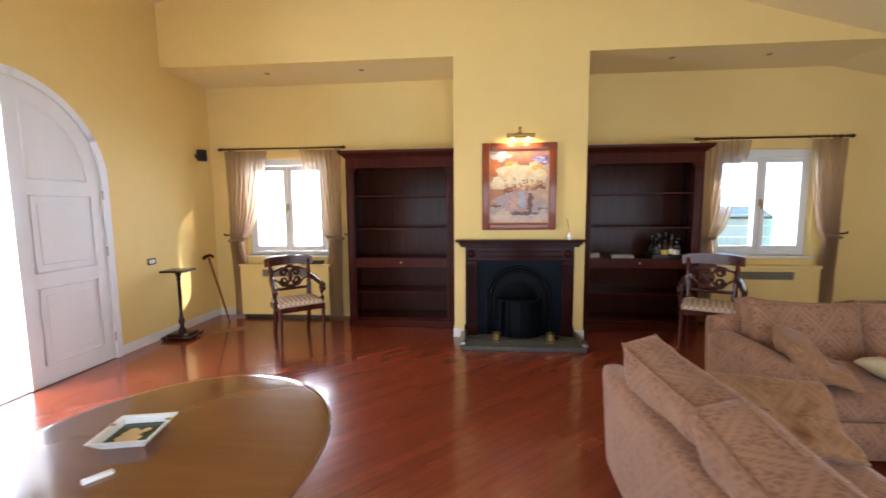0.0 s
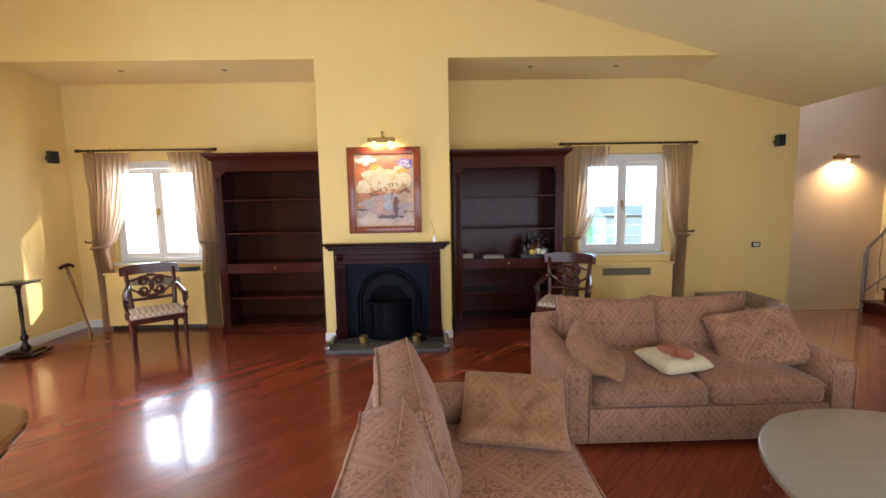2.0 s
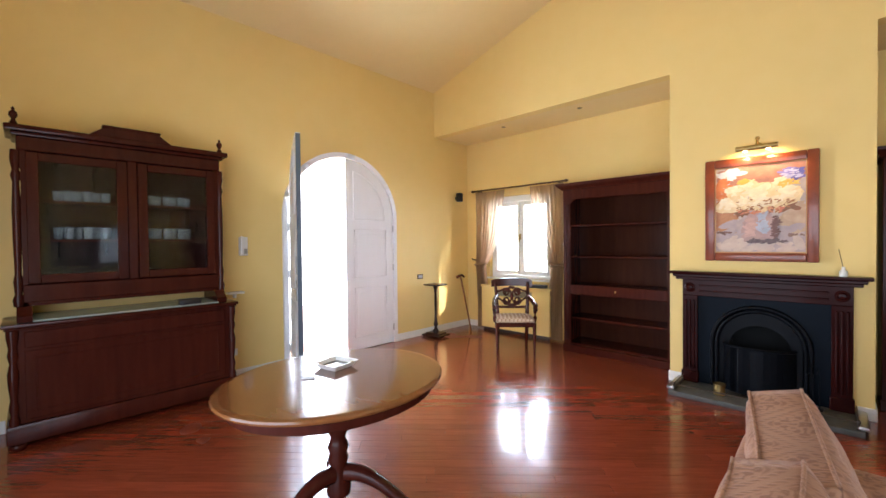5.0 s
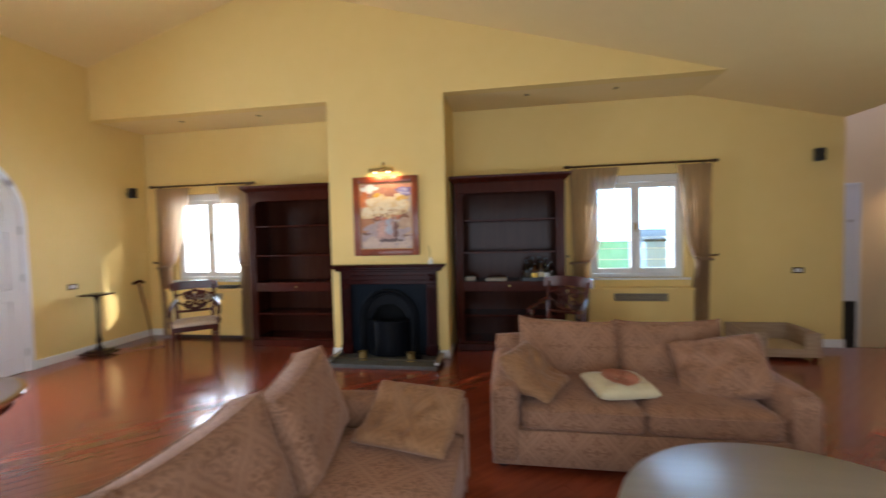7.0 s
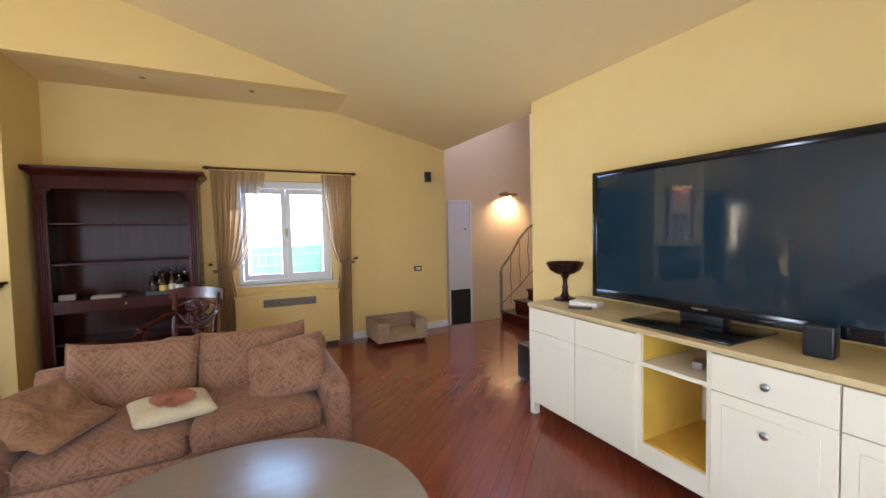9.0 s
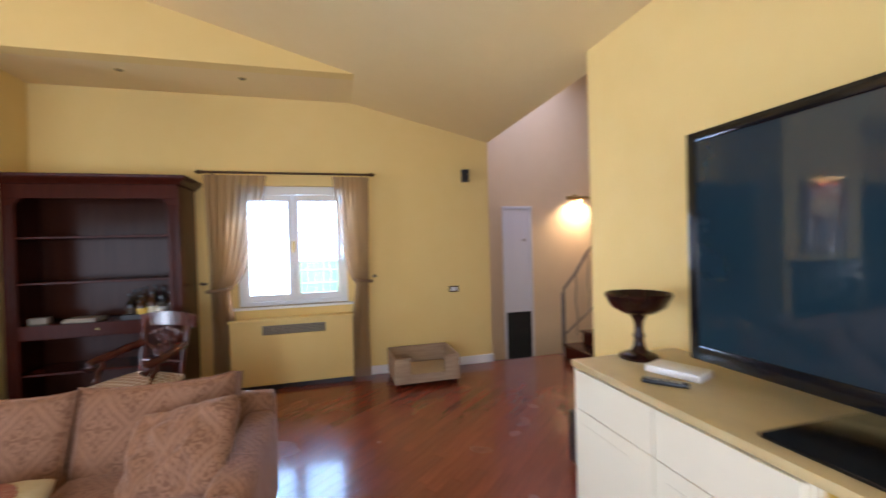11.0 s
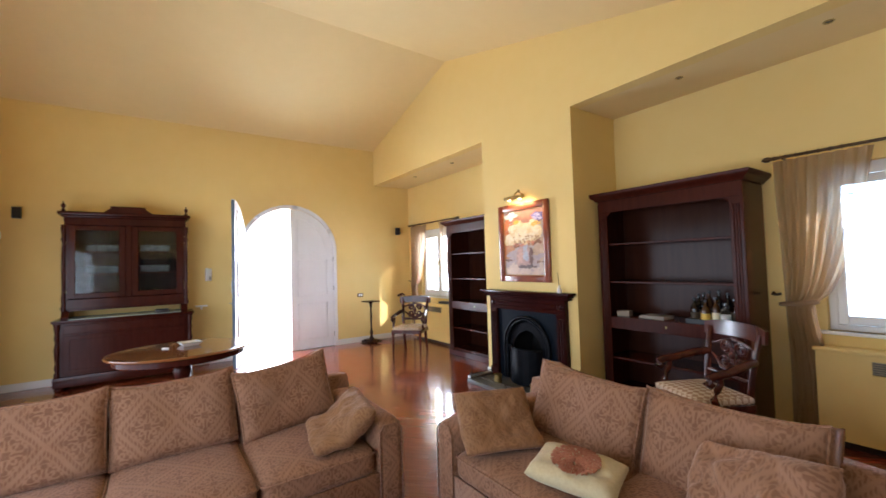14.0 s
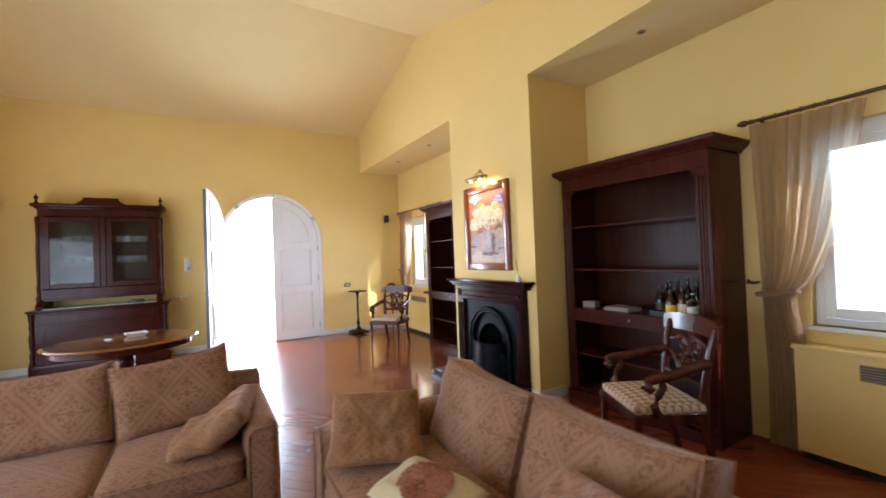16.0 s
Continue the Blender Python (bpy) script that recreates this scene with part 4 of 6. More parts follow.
for i, (x, z, r) in enumerate(((-0.25, 0.56, 0.11), (-0.19, 0.69, 0.10), (-0.08, 0.74, 0.08), (0.02, 0.67, 0.15), (0.03, 0.56, 0.10), (0.23, 0.65, 0.11), (-0.10, 0.58, 0.09), (0.17, 0.75, 0.07), (0.14, 0.57, 0.08))):
    strokes("paint_bloom", (0.74, 0.61, 0.38), (0.66, 0.48, 0.24), 22, (x, z, r * 0.62, r * 0.62), r * 0.42, 40 + i, 4 + 0.15 * i)
    strokes("paint_bloom_light", (0.80, 0.72, 0.54), (0.72, 0.58, 0.36), 9, (x - 0.01, z + 0.02, r * 0.45, r * 0.45), r * 0.32, 60 + i, 5.5 + 0.08 * i)
strokes("paint_gap", (0.40, 0.18, 0.07), (0.30, 0.13, 0.06), 22, (0.02, 0.55, 0.28, 0.07), 0.014, 21, 6.6)
strokes("paint_red_dab", (0.52, 0.13, 0.08), (0.62, 0.28, 0.14), 16, (0.02, 0.50, 0.20, 0.03), 0.017, 24, 6.8)
strokes("paint_yellow_dab", (0.72, 0.46, 0.07), (0.66, 0.36, 0.05), 9, (-0.12, 0.80, 0.045, 0.02), 0.025, 22, 6.8)
strokes("paint_yellow_side", (0.70, 0.46, 0.10), (0.62, 0.36, 0.07), 8, (0.22, 0.75, 0.09, 0.02), 0.022, 75, 6.8)
strokes("paint_shadow", (0.13, 0.06, 0.05), (0.20, 0.10, 0.08), 26, (0.135, 0.33, 0.022, 0.13), 0.020, 9, 6.8)
strokes("paint_shadow_low", (0.16, 0.11, 0.11), (0.12, 0.08, 0.08), 24, (0.06, 0.20, 0.16, 0.012), 0.022, 10, 6.8)
strokes("paint_shadow_left", (0.15, 0.08, 0.06), (0.2, 0.1, 0.08), 8, (-0.27, 0.29, 0.06, 0.008), 0.018, 11, 6.8)
strokes("paint_shadow_right", (0.22, 0.13, 0.10), (0.26, 0.15, 0.12), 7, (0.28, 0.26, 0.06, 0.006), 0.016, 76, 6.8)

# picture lamp
pl = thing("picture_lamp", pose(0.4525, CHY, 2.47), "brass picture lamp lit above the painting", "lamp")
part("rosette", lathe(bmesh.new(), [(0.001, -0.006), (0.03, -0.006), (0.032, 0.0), (0.012, 0.012), (0.001, 0.014)], seg=20, m=pose(0, -0.006, 0.03, 90)), BRASS, pl)
part("arm", tube(bmesh.new(), [(0, -0.01, 0.03), (0, -0.05, 0.07), (0, -0.10, 0.075), (0, -0.15, 0.04), (0, -0.17, 0.0)], 0.007, 10), BRASS, pl)
part("knob", ball(bmesh.new(), 0, -0.08, 0.09, 0.02), BRASS, pl)
bm = bmesh.new()
tube(bm, [(-0.16, -0.17, -0.01), (0.16, -0.17, -0.01)], 0.024, 16)
part("shade", bm, BRASS, pl, "long brass lamp shade")
WARM = plain("warm_bulb", (1, 0.8, 0.5), 0.4, emit=(1.0, 0.68, 0.30), strength=14)
for x in (-0.09, 0.09):
    part("bulb", lathe(bmesh.new(), [(0.001, -0.045), (0.016, -0.042), (0.018, -0.03), (0.001, -0.028)], x, -0.155, 12), WARM, pl, "glowing warm bulb")
for x in (-0.1, 0.1):
    lamp("picture_light", "SPOT", 8, look((0.4525 + x, CHY - 0.15, 2.43), (0.4525 + x, CHY - 0.01, 2.25)), (1.0, 0.68, 0.30), 0.02, spot=150)


# ---- windows ----
def window(name, x0, x1, label, barred):
    w = setting(name, boxes((x0 - 0.0, x0 + 0.055, 6.17, 6.25, WINZ0, WINZ1), (x1 - 0.055, x1, 6.17, 6.25, WINZ0, WINZ1), (x0 + 0.055, x1 - 0.055, 6.17, 6.25, WINZ1 - 0.10, WINZ1), (x0 + 0.055, x1 - 0.055, 6.17, 6.25, WINZ0, WINZ0 + 0.05), bevel=0.003), WHITE, label, "window")
    xm = (x0 + x1) / 2
    for a, b in ((x0 + 0.06, xm - 0.002), (xm + 0.002, x1 - 0.06)):
        z0, z1 = WINZ0 + 0.055, WINZ1 - 0.105
        s = part("casement", boxes((a, a + 0.065, 6.15, 6.21, z0, z1), (b - 0.065, b, 6.15, 6.21, z0, z1), (a + 0.065, b - 0.065, 6.15, 6.21, z0, z0 + 0.075), (a + 0.065, b - 0.065, 6.15, 6.21, z1 - 0.075, z1), bevel=0.005), WHITE, w, "white painted casement")
        g = part("pane", boxes((a + 0.06, b - 0.06, 6.178, 6.182, z0 + 0.07, z1 - 0.07)), GLASS, s)
        g.visible_shadow = False
        for cz in (z0 + 0.2, z1 - 0.2):
            xx = a if a < xm - 0.1 else b
            part("hinge", lathe(bmesh.new(), [(0.001, -0.03), (0.009, -0.03), (0.009, 0.03), (0.001, 0.03)], xx, 6.145, 10, pose(0, 0, cz)), WHITE, s)
    hd = part("handle", boxes((xm - 0.018, xm + 0.018, 6.140, 6.15, 1.62, 1.72), (xm - 0.008, xm + 0.008, 6.105, 6.14, 1.66, 1.68), (xm - 0.01, xm + 0.01, 6.098, 6.112, 1.58, 1.70), bevel=0.004), BRASS, w, "brass window catch")
    part("window_sill", boxes((x0 - 0.06, x1 + 0.06, YN - 0.035, 6.17, WINZ0 - 0.03, WINZ0), bevel=0.006, seg=2), WHITE, w)
    if not barred:
        return w
    g = part("grille", boxes((x0, x0 + 0.02, 6.31, 6.33, WINZ0, WINZ1), (x1 - 0.02, x1, 6.31, 6.33, WINZ0, WINZ1), (xm - 0.01, xm + 0.01, 6.31, 6.33, WINZ0, WINZ1)), WHITE, w, "white outside security grille")
    n = 9
    for i in range(n):
        z = WINZ0 + (i + 0.5) * (WINZ1 - WINZ0) / n
        part("bar", tube(bmesh.new(), [(x0, 6.32, z), (x1, 6.32, z)], 0.006, 6), WHITE, g)
    return w


window("window_1", *WINS[0], "white two-casement window flooded with sunlight", False)
window("window_2", *WINS[1], "white two-casement window with an outside grille", True)


def sheer(name, color):
    m = bpy.data.materials.new(name)
    m.use_nodes = True
    N, L = m.node_tree.nodes, m.node_tree.links
    b = N["Principled BSDF"]
    tc = N.new("ShaderNodeTexCoord")
    mp = N.new("ShaderNodeMapping")
    mp.inputs["Scale"].default_value = (60, 60, 6)
    n = N.new("ShaderNodeTexNoise")
    n.inputs["Scale"].default_value = 3
    L.new(tc.outputs["Object"], mp.inputs[0]), L.new(mp.outputs[0], n.inputs["Vector"])
    ramp = N.new("ShaderNodeValToRGB")
    ramp.color_ramp.elements[0].color, ramp.color_ramp.elements[1].color = (*[c * 0.8 for c in color], 1), (*color, 1)
    L.new(n.outputs[0], ramp.inputs[0]), L.new(ramp.outputs[0], b.inputs["Base Color"])
    b.inputs["Roughness"].default_value = 0.9
    tr = N.new("ShaderNodeBsdfTranslucent")
    tr.inputs["Color"].default_value = (0.64, 0.47, 0.31, 1)
    tp = N.new("ShaderNodeBsdfTransparent")
    mix, mix2 = N.new("ShaderNodeMixShader"), N.new("ShaderNodeMixShader")
    mix.inputs[0].default_value, mix2.inputs[0].default_value = 0.5, 0.34
    L.new(b.outputs[0], mix.inputs[1]), L.new(tr.outputs[0], mix.inputs[2])
    L.new(mix.outputs[0], mix2.inputs[1]), L.new(tp.outputs[0], mix2.inputs[2])
    L.new(mix2.outputs[0], N["Material Output"].inputs["Surface"])
    return m


SHEER = sheer("tan_sheer_cloth", (0.33, 0.215, 0.135))


def curtain(outer, top, side, seed, label):
    """A sheer panel hung from a rod and drawn to a tie-back; outer: x of its fixed edge, side: +1 when it spreads towards +x."""
    c = thing("curtain", pose(outer, 5.965, 0), label, "curtain", "sheer curtains")
    rnd = random.Random(seed)
    nz, nu, folds = 54, 110, 8.0
    ph = [rnd.uniform(0, 6.28) for _ in range(4)]
    zt, tie = 2.485, 1.20
    neck = 0.10 + 0.15 * top

    def sheet(bm, z_low):
        grid = []
        for i in range(nz + 1):
            z = z_low + (zt - z_low) * i / nz
            if z > tie:
                k = ((z - tie) / (zt - tie))
                wd = neck + (top - neck) * (k ** 0.52)
                off = 0.035 * (1 - k)
            else:
                k = (tie - z) / tie
                wd = neck + 0.07 * smoothstep(0, 0.6, k)
                off = 0.035 + 0.01 * math.sin(k * 3)
            amp = 0.016 + 0.018 * (1 - min(1, abs(z - tie) / 0.9))
            row = []
            for j in range(nu + 1):
                u = j / nu
                a = u * 2 * math.pi * folds + ph[0] + 0.5 * math.sin(z * 2.1 + ph[1])
                y = amp * math.sin(a) + 0.35 * amp * math.sin(a * 2.3 + ph[2] + z) + 0.004 * math.sin(z * 14 + j)
                x = side * (off + wd * (u + 0.012 * math.sin(a + 1.5)))
                row.append(bm.verts.new((x, y, z)))
            grid.append(row)
        for i in range(nz):
            for j in range(nu):
                bm.faces.new((grid[i][j], grid[i][j + 1], grid[i + 1][j + 1], grid[i + 1][j]))
        return bm
    part("panel", sheet(bmesh.new(), 0.03), SHEER, c, "gathered tan sheer panel", 180)
    bm = bmesh.new()
    x0, x1 = sorted((side * 0.005, side * (neck + 0.06)))
    rings = []
    for i in range(13):
        a = 2 * math.pi * i / 12
        rings.append((x0 + (x1 - x0) * (0.5 + 0.5 * math.cos(a)), 0.058 * math.sin(a), tie + 0.035 * (0.5 - 0.5 * math.cos(a)) * (-side)))
    tube(bm, rings, 0.02, 8)
    part("tie_back", bm, SHEER, c, "cloth tie-back band")
    part("hook", tube(bmesh.new(), [(side * -0.03, 0.12, tie + 0.05), (side * -0.03, 0.02, tie + 0.05), (side * -0.045, -0.03, tie + 0.06), (side * -0.03, -0.05, tie + 0.075)], 0.012, 8), BRONZE, c, "dark bronze hold-back hook")
    return c


def rod(x0, x1, label):
    r = thing("curtain_rod", pose((x0 + x1) / 2, 5.965, 2.515), label, "curtain rod", "curtain rods")
    w = (x1 - x0) / 2
    part("pole", tube(bmesh.new(), [(-w + 0.1, 0, 0), (w - 0.1, 0, 0)], 0.013, 12), BRONZE, r)
    for sx in (-1, 1):
        part("finial", lathe(bmesh.new(), [(0.001, 0), (0.016, 0.0), (0.02, 0.02), (0.012, 0.03), (0.026, 0.06), (0.022, 0.085), (0.006, 0.11), (0.001, 0.112)], seg=16, m=pose(sx * (w - 0.11), 0, 0, 0, sx * 90, 0)), BRONZE, r, "turned finial")
        part("bracket", tube(bmesh.new(), [(sx * (w - 0.16), 0.125, -0.01), (sx * (w - 0.16), 0.06, -0.02), (sx * (w - 0.16), 0.0, -0.014)], 0.009, 8), BRONZE, r)
    for i in range(12):
        x = (-1 if i < 6 else 1) * (w - 0.18 - 0.075 * (i % 6))
        part("ring", tube(bmesh.new(), [(x, 0.02 * math.cos(k * math.pi / 5), 0.02 * math.sin(k * math.pi / 5)) for k in range(11)], 0.003, 6), BRONZE, r)
    return r


rod(-3.87, -1.93, "dark bronze curtain rod with turned finials above the window")
rod(2.82, 4.81, "dark bronze curtain rod with turned finials above the window")
curtain(-3.78, 0.66, 1, 1, "tan sheer curtain glowing in sunlight, tied back")
curtain(-2.00, 0.60, -1, 2, "tan sheer curtain tied back beside the bookcase")
curtain(2.90, 0.66, 1, 3, "tan sheer curtain tied back beside the bookcase")
curtain(4.74, 0.44, -1, 4, "tan sheer curtain tied back beside the plain wall")


GRILLE = mat("dull_grille_metal", (0.34, 0.29, 0.20), 0.5, metal=0.3, scale=20)
GRILLEBACK = mat("brown_grey_grille_back", (0.09, 0.075, 0.06), 0.8, scale=20)


def radiator_cover(x0, x1, label):
    c = thing("radiator_cover", pose((x0 + x1) / 2, YN, 0), label, "radiator cover", "radiator covers")
    w = (x1 - x0) / 2
    for row in ((-w, -w + 0.34, 0.635, 0.745), (w - 0.32, w, 0.635, 0.745), (-w, w, 0.06, 0.635), (-w, w, 0.745, 0.79)):
        part("front_panel", boxes((row[0], row[1], -0.17, -0.145, row[2], row[3])), WALL, c, "yellow painted front")
    for sx in (-1, 1):
        a, b = sorted((sx * w, sx * (w - 0.02)))
        part("side_panel", boxes((a, b, -0.145, 0.0, 0.06, 0.79)), WALL, c)
    part("top", boxes((-w - 0.015, w + 0.015, -0.185, 0.0, 0.79, 0.82), bevel=0.006, seg=2), WALL, c, "yellow painted shelf top")
    g = part("grille", boxes((-w + 0.34, w - 0.32, -0.140, -0.135, 0.635, 0.745)), GRILLEBACK, c, "grey slotted air grille")
    for i in range(6):
        z = 0.645 + i * 0.018
        part("slat", boxes((-w + 0.34, w - 0.32, -0.166, -0.142, z, z + 0.009)), GRILLE, g)
    # black strip paints the shadow of the open gap under the cover
    part("gap_shade", boxes((-w + 0.02, w - 0.02, -0.14, -0.12, 0.0, 0.06)), BLACK, c, "black strip standing in for the shadow in the gap")
    return c


radiator_cover(-3.60, -2.24, "yellow painted radiator cover below the sunny window")
radiator_cover(3.13, 4.49, "yellow painted radiator cover with a slotted grille")



def shutter(m, label, w=0.36):
    """A folded louvred shutter leaf standing out from the outer wall; spreads along +y."""
    s = thing("window_shutter", m, label, "shutter", "louvred shutters")
    hh = WINZ1 - WINZ0
    part("stile", boxes((0, 0.035, 0, 0.05, 0, hh)), WHITE, s)
    part("stile", boxes((0, 0.035, w - 0.05, w, 0, hh)), WHITE, s)
    for z in (0, hh / 2 - 0.03, hh - 0.06):
        part("rail", boxes((0, 0.035, 0.05, w - 0.05, z, z + 0.06)), WHITE, s)
    for i in range(26):
        z = 0.07 + i * (hh - 0.15) / 25
        bm = boxes((-0.004, 0.004, 0.05, w - 0.05, -0.028, 0.028))
        bm.transform(pose(0.017, 0, z, 0, 35, 0))
        part("slat", bm, WHITE, s)
    return s


# the leaf at the sunny window is added to cut the sun patch
shutter(pose(WINS[0][1] + 0.005, 6.392, WINZ0), "white louvred shutter folded out beside the sunny window")
shutter(pose(WINS[1][1] + 0.005, 6.392, WINZ0), "white louvred shutter folded out beside the window")

# ---- arched front door ----
bm = bmesh.new()
outer, inner = 0.93, 0.86
po = [(DOOR_C - outer, 0.0), (DOOR_C - outer, SPRING)] + arc(DOOR_C, SPRING, outer, 180, 0, 30)[1:-1] + [(DOOR_C + outer, SPRING), (DOOR_C + outer, 0.0)]
pi_ = [(DOOR_C - inner, 0.0), (DOOR_C - inner, SPRING)] + arc(DOOR_C, SPRING, inner, 180, 0, 30)[1:-1] + [(DOOR_C + inner, SPRING), (DOOR_C + inner, 0.0)]
for i in range(len(po) - 1):
    prism(bm, [po[i], po[i + 1], pi_[i + 1], pi_[i]], "x", XW, XW + 0.028)
bmesh.ops.remove_doubles(bm, verts=bm.verts, dist=0.0005)
door = setting("door_1", bm, WHITEDOOR, "white arched double front door, one leaf wide open", "door", 30)


def leaf(m, sign, label):
    """Half of the arched door; hinge on the z axis, spreading along sign * y."""
    w, R = 0.855, 0.855
    pts = [(0, 0.01), (w, 0.01)] + [(w - R * math.sin(radians(a)), SPRING - 0.004 + R * math.cos(radians(a))) for a in range(0, 91, 5)]
    pts = [(sign * p, z) for p, z in pts]
    ob = part("leaf", prism(bmesh.new(), pts, "x", -0.05, 0.0), WHITEDOOR, door, label)
    ob.matrix_world = m

    def frame_of(outline, nm):
        for face in (0.0, -0.05):
            s = 1 if face == 0.0 else -1
            bm = bmesh.new()
            tube(bm, [(face + s * 0.004, sign * p, z) for p, z in outline + outline[:2]], 0.010, 8)
            part(nm, bm, WHITEDOOR, ob)
    frame_of([(0.14, 0.20), (0.72, 0.20), (0.72, 0.92), (0.14, 0.92)], "panel_moulding")
    frame_of([(0.14, 1.07), (0.72, 1.07), (0.72, 1.78), (0.14, 1.78)], "panel_moulding")
    r2 = 0.70
    frame_of([(0.72, 1.93), (0.72, SPRING + 0.69)] + [(w - r2 * math.sin(radians(a)), SPRING + r2 * math.cos(radians(a))) for a in range(14, 86, 9)] + [(0.17, 1.93)], "arch_moulding")
    for z0, z1 in ((0.22, 0.90), (1.09, 1.76)):
        for face in (0.0, -0.05):
            s = 1 if face == 0.0 else -1
            a, b = sorted((sign * 0.20, sign * 0.66))
            x0, x1 = sorted((face, face + s * 0.008))
            part("raised_panel", boxes((x0, x1, a, b, z0 + 0.05, z1 - 0.05), bevel=0.004), WHITEDOOR, ob)
    for z in (0.25, 1.2, 1.8):
        part("hinge", lathe(bmesh.new(), [(0.001, z - 0.05), (0.011, z - 0.05), (0.011, z + 0.05), (0.001, z + 0.05)], 0.008, 0.0, 12), STEEL, ob)
    return ob


lf = leaf(pose(XW + 0.01, DOOR_Y1 - 0.002, 0), -1, "closed white panelled door leaf")
lf2 = leaf(pose(XW + 0.035, DOOR_Y0 + 0.008, 0, 0, 0, -110), 1, "open white panelled door leaf swung into the room")
hd = bmesh.new()
box(hd, 0.0, 0.012, 0.78, 0.815, 0.95, 1.18, bevel=0.003)
tube(hd, [(0.0, 0.797, 1.08), (0.05, 0.797, 1.08), (0.055, 0.70, 1.08)], 0.009, 8)
part("door_handle", hd, STEEL, lf2, "steel lever handle")
NAVY = mat("grey_blue_strip_and_shade", (0.10, 0.14, 0.19), 0.4, color2=(0.08, 0.115, 0.16), scale=6, blotch=0.08)
part("edge_strip", boxes((-0.05, 0.0, 0.8555, 0.8625, 0.01, SPRING + 0.84)), NAVY, lf2, "dark grey-blue strip on the meeting edge")
# thin grey-blue sheets put the panels' shading into colour
for z0, z1 in ((0.24, 0.88), (1.11, 1.74), (2.0, 2.42)):
    part("panel_shade", boxes((-0.0625, -0.0585, 0.22 if z0 < 1.9 else 0.38, 0.64, z0 + 0.06, z1 - 0.06), bevel=0.001), NAVY, lf2, "grey-blue sheet standing in for shade on the door panel")
part("bolt", boxes((0.0, 0.014, 0.82, 0.845, 1.25, 1.45), bevel=0.003), STEEL, lf2)
setting("trim_threshold", boxes((XW - 0.3, XW - 0.002, DOOR_Y0, DOOR_Y1, -0.012, 0.006)), STONE, "grey stone door threshold", "threshold")


# ---- chairs ----
def checked(name):
    m = bpy.data.materials.new(name)
    m.use_nodes = True
    N, L = m.node_tree.nodes, m.node_tree.links
    b = N["Principled BSDF"]
    b.inputs["Roughness"].default_value = 0.85
    tc = N.new("ShaderNodeTexCoord")
    mp = N.new("ShaderNodeMapping")
    mp.inputs["Rotation"].default_value = (0, 0, radians(45))
    ch = N.new("ShaderNodeTexChecker")
    ch.inputs["Scale"].default_value = 27
    ch.inputs["Color1"].default_value, ch.inputs["Color2"].default_value = (0.60, 0.49, 0.37, 1), (0.34, 0.215, 0.145, 1)
    n = N.new("ShaderNodeTexNoise")
    n.inputs["Scale"].default_value = 160
    bp = N.new("ShaderNodeBump")
    bp.inputs["Strength"].default_value, bp.inputs["Distance"].default_value = 0.3, 0.004
    L.new(tc.outputs["Object"], mp.inputs[0]), L.new(mp.outputs[0], ch.inputs["Vector"])
    L.new(tc.outputs["Object"], n.inputs["Vector"]), L.new(n.outputs[0], bp.inputs["Height"]), L.new(bp.outputs[0], b.inputs["Normal"])
    L.new(ch.outputs[0], b.inputs["Base Color"])
    return m


CHECK = checked("checked_seat_cloth")


